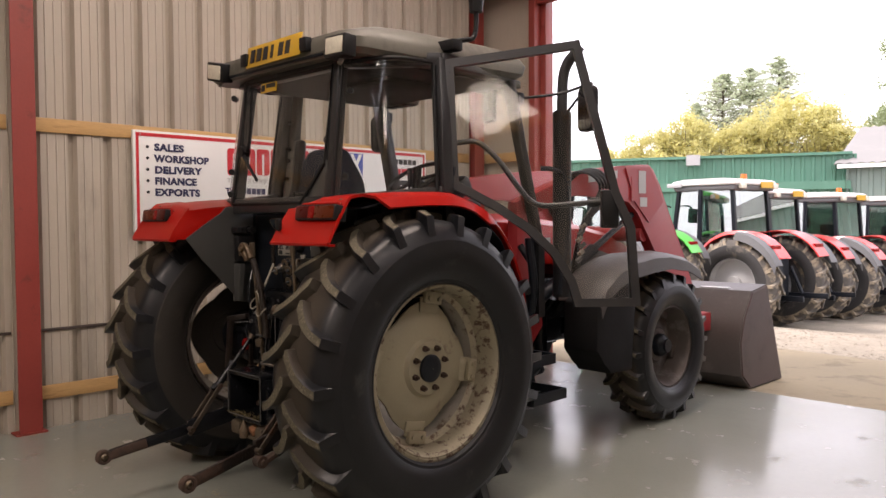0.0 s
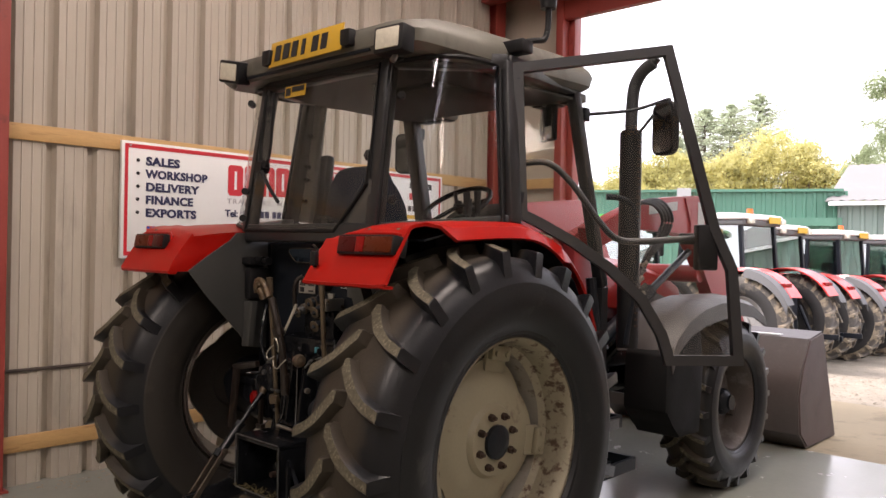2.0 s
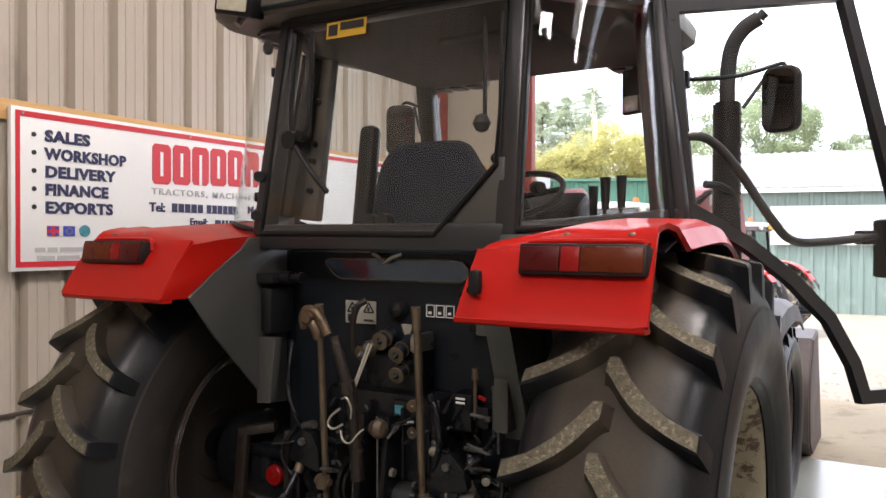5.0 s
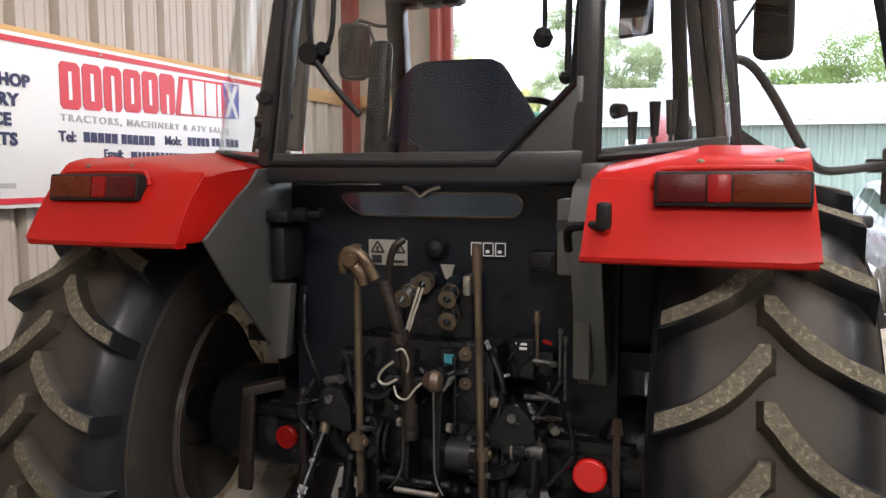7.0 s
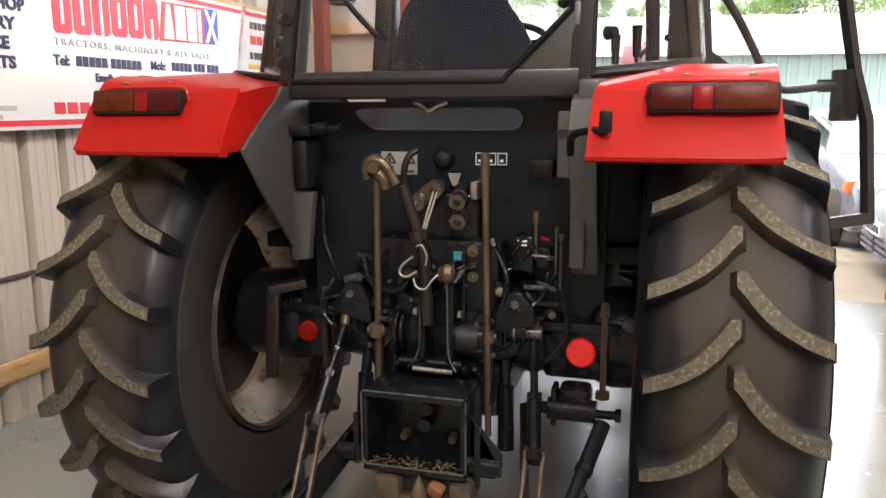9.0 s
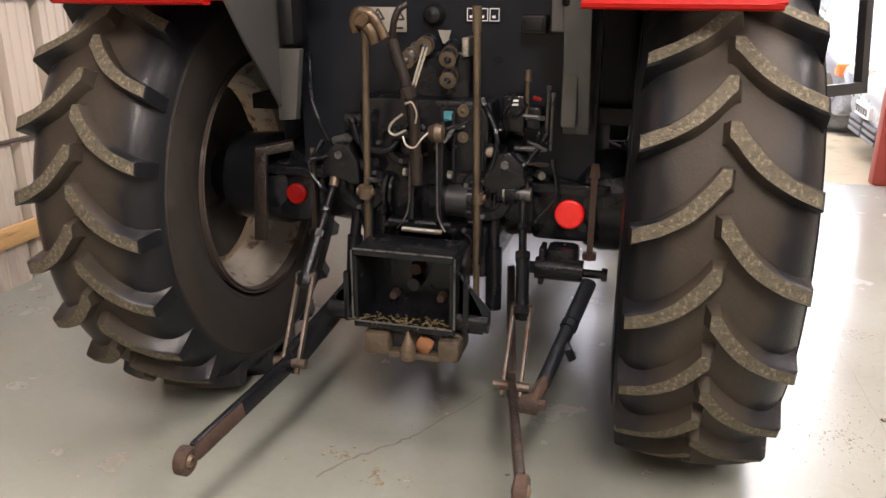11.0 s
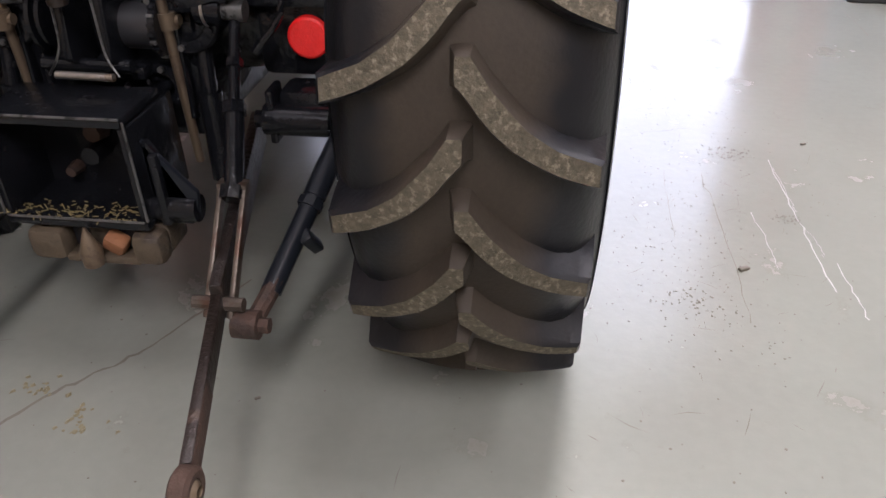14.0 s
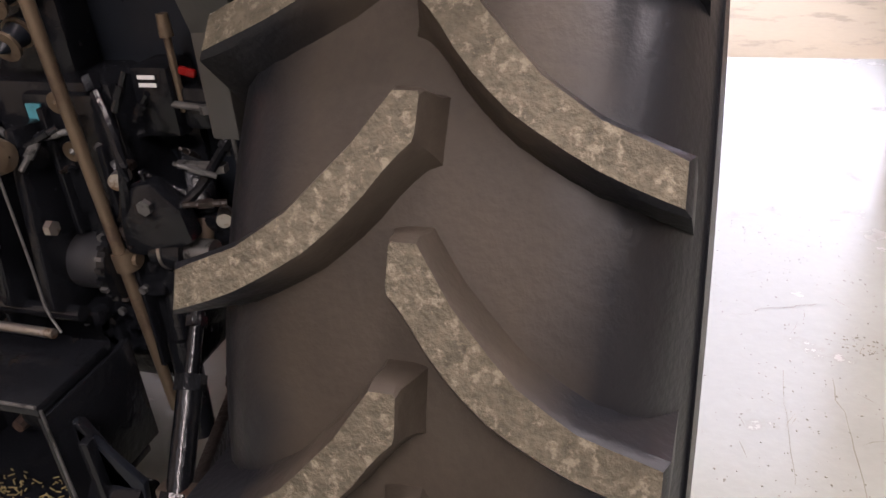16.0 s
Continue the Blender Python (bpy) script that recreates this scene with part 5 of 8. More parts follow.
# mirrors
def rounded(w, h, r):
    """A rounded rectangle in the xz plane."""
    return [(cx * (w / 2 - r) + r * math.cos(radians(a0 + 22.5 * k)), cz * (h / 2 - r) + r * math.sin(radians(a0 + 22.5 * k))) for cx, cz, a0 in ((1, 1, 0), (-1, 1, 90), (-1, -1, 180), (1, -1, 270)) for k in range(5)]
for s in (-1, 1):
    bm = bm0()
    turned = pose(s * 0.945, 1.33, 2.125, 0, 0, -20 if s > 0 else 32)
    prism(bm, rounded(0.155, 0.272, 0.045), -0.024, 0.022, "Y", bevel=0.008)
    bmesh.ops.transform(bm, matrix=turned, verts=bm.verts)
    mr = part("wing_mirror", bm, PLASTIC, tractor, "black wing mirror on a bent arm")
    bm = bm0()
    prism(bm, rounded(0.13, 0.245, 0.036), -0.0265, -0.0245, "Y")
    bmesh.ops.transform(bm, matrix=turned, verts=bm.verts)
    part("mirror_glass", bm, MIRROR, mr)
    bm = bm0()
    tube(bm, [(s * 0.6, 1.1, 2.2), (s * 0.78, 1.28, 2.23), (s * 0.92, 1.37, 2.28), (s * 0.95, 1.36, 2.275), (s * 0.955, 1.35, 2.24)], 0.009, 8)
    tube(bm, [(s * 0.89, 1.38, 2.255), (s * 0.8, 1.3, 2.1)], 0.008, 8, 1)
    box(bm, (s * 0.6, 1.1, 2.2), (0.05, 0.05, 0.07), bevel=0.006)
    part("mirror_arm", bm, BLACK, mr)
bm = bm0()
box(bm, (0.43, 1.03, 2.16), (0.15, 0.03, 0.19), rot=(0, 0, -26), bevel=0.012)
im = part("inner_mirror", bm, PLASTIC, tractor, "small upright mirror inside the cab")
bm = bm0()
box(bm, (0.4225, 1.0145, 2.16), (0.128, 0.003, 0.17), rot=(0, 0, -26), bevel=0.001)
part("mirror_glass", bm, MIRROR, im)
bm = bm0()
rod(bm, (0.44, 1.04, 2.2), (0.45, 1.06, 2.29), 0.008, seg=8)
part("mirror_arm", bm, BLACK, im)
# black hand rail by the windscreen pillar
bm = bm0()
tube(bm, [(0.66, 1.24, 1.78), (0.72, 1.3, 1.77), (0.76, 1.36, 1.7), (0.77, 1.37, 1.4), (0.74, 1.33, 1.0)], 0.016, 10, 5)
part("hand_rail", bm, BLACK, tractor)
# steps
for (x0, x1, y0, y1, z) in ((0.6, 0.86, 0.9, 1.22, 0.42), (0.58, 0.78, 0.92, 1.22, 0.62)):
    bm = bm0()
    for a, b in (((x0, y0), (x1, y0)), ((x1, y0), (x1, y1)), ((x1, y1), (x0, y1)), ((x0, y1), (x0, y0))):
        bar(bm, (*a, z), (*b, z), 0.02, 0.06)
    bar(bm, (x0, y0 + 0.02, z), (x0 - 0.02, y0 + 0.02, 1.0), 0.02, 0.04, up=(0, 1, 0))
    bar(bm, (x0, y1 - 0.02, z), (x0 - 0.02, y1 - 0.02, 1.0), 0.02, 0.04, up=(0, 1, 0))
    st = part("step", bm, BLACK, tractor, "black step tray under the cab")
    for k in range(5):
        x = x0 + (x1 - x0) * (k + 0.5) / 5
        bm = bm0()
        span(bm, (x - 0.008, y0, z - 0.025), (x + 0.008, y1, z - 0.015))
        part("tread", bm, BLACK, st)
# frame tubes and hoses below the cab
bm = bm0()
for pts, r in ((((0.66, 0.8, 1.3), (0.7, 0.9, 1.05), (0.66, 0.85, 0.75), (0.5, 0.8, 0.65)), 0.03), (((0.6, 1.2, 1.35), (0.62, 1.22, 1.0), (0.55, 1.2, 0.7)), 0.028), (((0.55, 0.75, 0.9), (0.6, 1.0, 0.72), (0.45, 1.3, 0.7)), 0.02), (((0.45, 1.3, 1.3), (0.56, 1.33, 1.1), (0.5, 1.4, 0.8)), 0.022)):
    tube(bm, pts, r, 10, 5)
span(bm, (0.3, 0.75, 0.8), (0.6, 1.25, 1.0), bevel=0.03)
part("fuel_tank", bm, BLACK, tractor, "black tank and pipes under the cab")
# front mudguards
for s in (-1, 1):
    bm = bm0()
    rows = []
    for y, z in ((1.6, 0.93), (1.67, 1.04), (1.82, 1.13), (2.02, 1.19), (2.25, 1.22), (2.5, 1.22), (2.75, 1.18), (2.95, 1.1)):
        rows.append([(s * 0.53, y, z), (s * 0.7, y, z + 0.015), (s * 0.83, y, z), (s * 0.868, y, z - 0.03), (s * 0.878, y, z - 0.13 + 0.05 * abs(y - 2.2))])
    sheet(bm, rows, 0.01)
    g = part("front_mudguard", bm, mat("grey_plastic", (0.046, 0.041, 0.039), 0.5, vary=0.15, scale=6, fine=90, bump=0.1) if s < 0 else bpy.data.materials["grey_plastic"], tractor, "grey plastic front mudguard")
    bm = bm0()
    prism(bm, [(1.66, 0.98), (1.57, 0.93), (1.56, 0.62), (1.66, 0.54), (1.72, 0.46), (1.99, 0.45), (1.99, 0.6), (2.03, 0.86), (1.95, 1.14), (1.74, 1.06)], s * 0.6, s * 0.86, "X", bevel=0.012)
    part("mud_flap", bm, FLAP, g, "black panel behind the front wheel")

# loader
LOADER = [(1.3, 1.62), (1.86, 1.795), (2.12, 1.83), (2.42, 1.86), (2.76, 1.885), (2.84, 1.85), (2.94, 1.73), (3.12, 1.47), (3.33, 1.18), (3.5, 0.9), (3.62, 0.62), (3.45, 0.55), (3.26, 0.78), (3.05, 1.04), (2.88, 1.2), (2.75, 1.35), (2.61, 1.52), (2.48, 1.6), (2.3, 1.62), (1.8, 1.64), (1.36, 1.5)]
loader = thing("front_loader", "faded red front loader on the tractor, bucket on the ground", "loader")
for s in (-1, 1):
    bm = bm0()
    prism(bm, LOADER, s * 0.44, s * 0.53, "X", bevel=0.008)
    arm = part("loader_arm", bm, OLD_RED, loader, "faded red bent loader arm")
    bm = bm0()
    prism(bm, [(2.42, 1.845), (2.77, 1.865), (2.9, 1.72), (2.98, 1.6), (2.76, 1.44), (2.55, 1.6)], s * 0.53, s * 0.54, "X")
    prism(bm, [(2.5, 1.78), (2.56, 1.78), (2.56, 1.6), (2.5, 1.6)], s * 0.54, s * 0.543, "X")
    part("knee_plate", bm, OLD_RED, arm)
    bm = bm0()
    prism(bm, [(2.6, 1.83), (2.7, 1.83), (2.7, 1.66), (2.6, 1.66)], s * 0.5425, s * 0.545, "X")
    prism(bm, [(2.62, 1.63), (2.72, 1.63), (2.72, 1.56), (2.62, 1.56)], s * 0.5425, s * 0.545, "X")
    prism(bm, [(1.95, 1.775), (2.32, 1.82), (2.32, 1.765), (1.95, 1.72)], s * 0.5305, s * 0.533, "X")
    part("decal", bm, SIGNGREY, arm, "pale worn decals")
    bm = bm0()
    prism(bm, [(1.28, 1.58), (1.5, 1.66), (1.55, 0.75), (1.4, 0.6), (1.28, 0.7)], s * 0.36, s * 0.44, "X", bevel=0.008)
    part("mast", bm, OLD_RED, loader, "faded red loader mast")
    bm = bm0()
    rod(bm, (s * 0.4, 1.5, 0.9), (s * 0.47, 2.1, 1.25), 0.045, seg=16)
    rod(bm, (s * 0.47, 2.1, 1.25), (s * 0.48, 2.6, 1.5), 0.024, seg=12)
    rod(bm, (s * 0.4, 2.75, 1.62), (s * 0.4, 3.2, 1.1), 0.04, seg=16)
    rod(bm, (s * 0.4, 3.2, 1.1), (s * 0.4, 3.68, 0.62), 0.022, seg=12)
    part("cylinder", bm, BLACK, loader, "black hydraulic ram")
for y, z, r_ in ((2.75, 1.35, 0.06), (3.52, 0.6, 0.04)):
    bm = bm0()
    rod(bm, (-0.5, y, z), (0.5, y, z), r_, seg=16)
    part("cross_tube", bm, OLD_RED, loader)
for s in (-1, 1):
    bm = bm0()
    span(bm, (s * 0.44, 3.5, 0.5), (s * 0.56, 3.78, 0.66), bevel=0.01)
    part("bucket_bracket", bm, OLD_RED, loader)
for k in range(4):
    o = 0.034 * k
    bm = bm0()
    tube(bm, [(0.5, 1.62 + o, 1.7), (0.58, 1.7 + o, 1.77 + o * 0.2), (0.6, 1.86 + o * 1.2, 1.775 + o * 0.2), (0.6, 1.99 + o * 1.2, 1.7), (0.585, 1.95 + o, 1.58), (0.57, 1.84 + o * 0.5, 1.46), (0.55 - o * 0.2, 1.79 + o * 0.5, 1.3), (0.5, 1.8 + o * 0.5, 1.1)], 0.012, 8, 6)
    part("hydraulic_hose", bm, PLASTIC, loader, "looped black hydraulic hose")
for k in range(6):
    bm = bm0()
    z = 1.18 + 0.045 * k
    rod(bm, (0.56, 1.77 + 0.02 * (k % 3), z), (0.58, 1.8 + 0.02 * (k % 3), z + 0.03), 0.016, seg=6)
    part("coupling", bm, STEEL if k % 2 else WORN, loader, "grimy steel hose coupling")
# bucket
BUCKET_GREY = mat("worn_bucket_steel", (0.085, 0.074, 0.071), 0.5, metal=0.2, vary=0.2, scale=3, fine=50, bump=0.12, patch=(0.12, 0.105, 0.1), amount=0.35, patch_scale=3)
BUCKET_SIDE = mat("brown_bucket_side", (0.075, 0.052, 0.048), 0.6, vary=0.2, scale=4, fine=50, bump=0.1, patch=(0.06, 0.045, 0.04), amount=0.3)
back = [(4.27, 0.87), (3.98, 0.83), (3.82, 0.62), (3.75, 0.42), (3.79, 0.14), (3.95, 0.02), (4.62, 0.003)]
bm = bm0()
rows = [[(-0.83, y, z), (0.83, y, z)] for y, z in back]
sheet(bm, rows, 0.014)
bucket = part("bucket", bm, BUCKET_GREY, loader, "wide grey worn steel bucket")
for s in (-1, 1):
    bm = bm0()
    prism(bm, back, s * 0.825, s * 0.842, "X")
    part("bucket_side", bm, BUCKET_SIDE, bucket, "brown bucket end plate")
bm = bm0()
span(bm, (0.35, 4.0, 0.851), (0.6, 4.15, 0.857))
part("paper", bm, SIGNWHITE, bucket, "white paper on the bucket top")

# ---- rear linkage ----
for (a, b, c) in (((-0.143, -0.304, 1.345), (-0.178, -0.241, 0.783), (-0.19, -0.2, 0.56)), ((0.179, -0.261, 1.35), (0.179, -0.214, 0.783), (0.179, -0.2, 0.45))):
    bm = bm0()
    rod(bm, a, c, 0.0108, seg=12)
    d = (Vector(a) - Vector(c)).normalized()
    rod(bm, Vector(a) - d * 0.07, Vector(a), 0.014, seg=12)
    rod(bm, Vector(b) - d * 0.018, Vector(b) + d * 0.018, 0.023, seg=12)
    rod(bm, Vector(b) - Vector((0.028, 0, 0)), Vector(b) + Vector((0.028, 0, 0)), 0.012, seg=10)
    part("release_rod", bm, BRONZE, tractor, "dull steel release rod")
for x in (-0.46, 0.46):
    bm = bm0()
    q = 1.0 if x > 0 else 0.78
    lathe(bm, [(-0.168, 0.001), (-0.168, 0.04 * q), (-0.164, 0.045 * q), (-0.15, 0.046 * q), (-0.15, 0.001)], (x, 0, 0.735), 28, "Y")
    part("reflector", bm, REFLECT if x > 0 else LENS_MID, tractor, "round red reflector")
    bm = bm0()
    bar(bm, (x + 0.07, -0.17, 0.88), (x + 0.07, -0.17, 0.62), 0.018, 0.018, up=(0, 1, 0))
    rod(bm, (x + 0.07, -0.17, 0.86), (x + 0.07, -0.17, 0.9), 0.018, 0.012, seg=6)
    rod(bm, (x + 0.07, -0.17, 0.62), (x + 0.07, -0.17, 0.6), 0.024, seg=6)
    part("axle_bolt", bm, DARKRUST if x < 0 else RUSTY, tractor, "long rusty axle bolt")
    bm = bm0()
    span(bm, (x - 0.14, -0.17, 0.8), (x + 0.12, -0.12, 0.83), bevel=0.004)
    span(bm, (x - 0.12, -0.145, 0.64), (x + 0.1, -0.1, 0.83), bevel=0.02)
    part("axle_clamp", bm, OILY, tractor)
# lift arms and rods
for s, top, mid, clev, ball, root in ((1, (0.313, -0.163, 0.827), (0.37, -0.453, 0.53), (0.375, -0.62, 0.37), (0.47, -1.012, 0.324), (0.26, -0.02, 0.46)), (-1, (-0.29, -0.2, 0.83), (-0.31, -0.43, 0.55), (-0.285, -0.62, 0.35), (-0.376, -1.038, 0.268), (-0.24, -0.02, 0.46))):
    top, mid, clev, ball, root = map(Vector, (top, mid, clev, ball, root))
    bm = bm0()
    rod(bm, top.lerp(mid, 0.12), top.lerp(mid, 0.62), 0.012, seg=12)
    rod(bm, top.lerp(mid, 0.58), mid, 0.02, seg=12)
    rod(bm, top + Vector((-0.03, 0, 0.01)), top + Vector((0.03, 0, 0.01)), 0.016, seg=12)
    rod(bm, top.lerp(mid, 0.58), top.lerp(mid, 0.64), 0.025, seg=6)
    rod(bm, top.lerp(mid, 0.36), top.lerp(mid, 0.4), 0.018, seg=8)
    rod(bm, mid - Vector((0, 0, 0.0)), mid.lerp(clev, 0.12), 0.028, seg=8)
    lr = part("lift_rod", bm, OILY, tractor, "greasy adjustable lift rod")
    bm = bm0()
    rod(bm, top + Vector((0, 0, 0.012)), top.lerp(mid, 0.14), 0.017, 0.015, seg=14)
    part("rod_top", bm, BRONZE, lr, "worn metal rod top")
    bm = bm0()
    for q in (-0.024, 0.024):
        o = Vector((q, 0, 0))
        bar(bm, mid + o, clev + o + Vector((0, -0.01, -0.03)), 0.011, 0.026, bevel=0.003)
    rod(bm, clev + Vector((-0.05, 0, 0)), clev + Vector((0.05, 0, 0)), 0.014, seg=10)
    box(bm, mid + Vector((0, 0, 0)), (0.062, 0.03, 0.025), bevel=0.004)
    part("clevis", bm, FORK, tractor, "rusty forked lift rod end")
    bm = bm0()
    d = (ball - clev)
    near = clev.lerp(ball, 0.93)
    bar(bm, root, clev, 0.026, 0.09, bevel=0.006)
    bar(bm, clev, near, 0.021, 0.056, bevel=0.006)
    lk = part("lower_link", bm, OILY if s < 0 else DARKRUST, tractor, "worn steel lower link arm")
    bm = bm0()
    bar(bm, clev.lerp(ball, 0.5), near, 0.023, 0.052, bevel=0.006)
    lathe(bm, [(-0.017, 0.031), (-0.012, 0.038), (0.012, 0.038), (0.017, 0.031), (0.016, 0.02), (-0.016, 0.02)], ball, 24, "X", closed=True)
    part("link_end", bm, RUSTY, lk, "rusty ball end")
    bm = bm0()
    lathe(bm, [(-0.022, 0.01), (-0.016, 0.017), (0, 0.0225), (0.016, 0.017), (0.022, 0.01)], ball, 20, "X", closed=True)
    part("ball", bm, BRONZE, lk)
    # lift arm from the cross shaft
    bm = bm0()
    bar(bm, (s * 0.24, -0.05, 0.97), top + Vector((0, 0.01, 0.01)), 0.05, 0.085, bevel=0.015)
    rod(bm, (s * 0.18, -0.05, 0.97), (s * 0.3, -0.05, 0.97), 0.055, seg=18)
    prism(bm, [(s * x, z) for x, z in ((0.2, 0.8), (0.205, 0.875), (0.235, 0.925), (0.28, 0.935), (0.325, 0.89), (0.335, 0.835), (0.3, 0.815), (0.27, 0.84), (0.245, 0.8))], -0.235, -0.195, "Y", bevel=0.012)
    part("lift_arm", bm, OILY, tractor, "black cast lift arm")
    bm = bm0()
    rod(bm, (s * 0.268, -0.232, 0.895), (s * 0.268, -0.245, 0.895), 0.013, seg=6)
    part("arm_bolt", bm, WORN, tractor)
    # assist ram
    bm = bm0()
    rod(bm, (s * 0.22, -0.15, 0.88), (s * 0.235, -0.2, 0.62), 0.018, seg=12)
    rod(bm, (s * 0.235, -0.2, 0.62), (s * 0.24, -0.22, 0.42), 0.026, seg=14)
    part("assist_ram", bm, OILY, tractor)
# stabiliser on the right link
bm = bm0()
rod(bm, (0.54, -0.265, 0.556), (0.452, -0.55, 0.352), 0.021, seg=12)
rod(bm, (0.54, -0.265, 0.556), (0.505, -0.38, 0.474), 0.024, seg=12)
rod(bm, (0.503, -0.386, 0.47), (0.498, -0.4, 0.46), 0.027, seg=8)
box(bm, (0.508, -0.44, 0.405), (0.026, 0.03, 0.07), rot=(30, -25, 20), bevel=0.006)
st = part("stabiliser", bm, BLACK, tractor, "black telescopic stabiliser")
bm = bm0()
rod(bm, (0.46, -0.53, 0.368), (0.43, -0.61, 0.318), 0.019, seg=10)
rod(bm, (0.4, -0.622, 0.325), (0.45, -0.622, 0.325), 0.029, seg=12)
rod(bm, (0.45, -0.622, 0.325), (0.47, -0.622, 0.325), 0.016, seg=6)
part("stabiliser_end", bm, RUSTY, st, "rusty stabiliser eye")
bm = bm0()
span(bm, (0.4, -0.24, 0.565), (0.5, -0.14, 0.645), bevel=0.02)
rod(bm, (0.375, -0.25, 0.585), (0.52, -0.25, 0.585), 0.034, seg=16)
rod(bm, (0.355, -0.25, 0.585), (0.375, -0.25, 0.585), 0.02, seg=8)
span(bm, (0.385, -0.27, 0.535), (0.402, -0.2, 0.655), bevel=0.006)
rod(bm, (0.52, -0.25, 0.58), (0.58, -0.25, 0.58), 0.014, seg=8)
rod(bm, (0.575, -0.25, 0.58), (0.592, -0.25, 0.58), 0.022, seg=6)
part("stabiliser_bracket", bm, OILY, tractor, "oily cast stabiliser bracket")
# hitch box and drawbar
hitch = None
bm = bm0()
span(bm, (-0.14, -0.3, 0.42), (0.16, -0.285, 0.66))
hitch = part("hitch_box", bm, OILY, tractor, "black pick-up hitch box with straw and dirt")
for pts in ([(-0.147, 0.57), (-0.147, 0.418), (-0.222, 0.418), (-0.226, 0.492)], [(0.172, 0.605), (0.172, 0.418), (0.262, 0.42), (0.272, 0.49)]):
    bm = bm0()
    prism(bm, pts, -0.42, -0.405, "Y", bevel=0.004)
    part("hitch_gusset", bm, BLACK, hitch, "worn steel gusset beside the hitch box")
for a, b, e in (((-0.14, -0.46, 0.645), (0.165, -0.29, 0.665), 0.004), ((-0.145, -0.458, 0.43), (-0.13, -0.25, 0.643), 0.003), ((0.155, -0.458, 0.43), (0.17, -0.25, 0.643), 0.003), ((-0.145, -0.46, 0.415), (0.17, -0.28, 0.435), 0.004)):
    bm = bm0()
    span(bm, a, b, bevel=e)
    part("hitch_plate", bm, OILY, hitch)
for a, b in (((-0.14, -0.462, 0.666), (0.165, -0.462, 0.666)), ((-0.1465, -0.46, 0.44), (-0.1465, -0.46, 0.66)), ((0.1715, -0.46, 0.44), (0.1715, -0.46, 0.66)), ((-0.14, -0.462, 0.437), (0.165, -0.462, 0.437))):
    bm = bm0()
    rod(bm, a, b, 0.0028, seg=8)
    part("worn_edge", bm, WORN, hitch, "paint worn to grey metal")
for a, b in ((-1, -0.145), (1, 0.17)):
    bm = bm0()
    prism(bm, [(b, 0.6), (b + a * 0.015, 0.6), (b + a * 0.08, 0.48), (b + a * 0.08, 0.415), (b, 0.415)], -0.42, -0.4, "Y", bevel=0.003)
    rod(bm, (b, -0.41, 0.45), (b + a * 0.095, -0.41, 0.45), 0.03, seg=14)
    bar(bm, (b + a * 0.03, -0.43, 0.42), (b + a * 0.03, -0.43, 0.58), 0.018, 0.02, up=(0, 1, 0), bevel=0.003)
    part("gusset", bm, OILY, hitch)
for x, z, r_ in ((0.015, 0.57, 0.026), (-0.06, 0.475, 0.016), (0.095, 0.48, 0.016)):
    bm = bm0()
    rod(bm, (x, -0.3, z), (x, -0.335, z), r_, r_ * 0.75, seg=8)
    part("bolt", bm, RUSTY, hitch)
bm = bm0()
prism(bm, [(-0.115, 0.345), (-0.1, 0.325), (0.17, 0.325), (0.19, 0.345), (0.19, 0.4), (0.175, 0.41), (-0.1, 0.41), (-0.115, 0.4)], -0.42, -0.34, "Y", bevel=0.008)
span(bm, (-0.115, -0.47, 0.33), (-0.03, -0.41, 0.405), bevel=0.018)
span(bm, (0.12, -0.47, 0.33), (0.19, -0.41, 0.405), bevel=0.018)
span(bm, (-0.04, -0.46, 0.325), (0.13, -0.41, 0.345), bevel=0.006)
part("drawbar", bm, mat("dirty_brown_casting", (0.058, 0.043, 0.026), 0.65, vary=0.45, scale=14, bump=0.4, patch=(0.03, 0.022, 0.016), amount=0.4, patch_scale=16), hitch, "rust-brown drawbar cross piece")
for a, b in ((-0.03, 0.006), (0.062, 0.12)):
    bm = bm0()
    span(bm, (a, -0.4235, 0.348), (b, -0.4195, 0.392))
    part("drawbar_slot", bm, INK, hitch, "dark slot in the drawbar")
bm = bm0()
lathe(bm, [(0.335, 0.022), (0.37, 0.024), (0.395, 0.014), (0.425, 0.003)], (0.034, -0.475, 0), 18, "Z")
part("pin", bm, BRONZE, hitch, "dull brown steel hitch pin")
bm = bm0()
box(bm, (0.075, -0.44, 0.37), (0.05, 0.04, 0.045), rot=(20, 30, 0), bevel=0.01)
part("hook", bm, mat("orange_rust", (0.2, 0.085, 0.035), 0.8, vary=0.3, scale=30, bump=0.3), hitch)
WIRE = mat("pale_wire", (0.36, 0.335, 0.28), 0.4, metal=0.5, vary=0.1, bump=0)
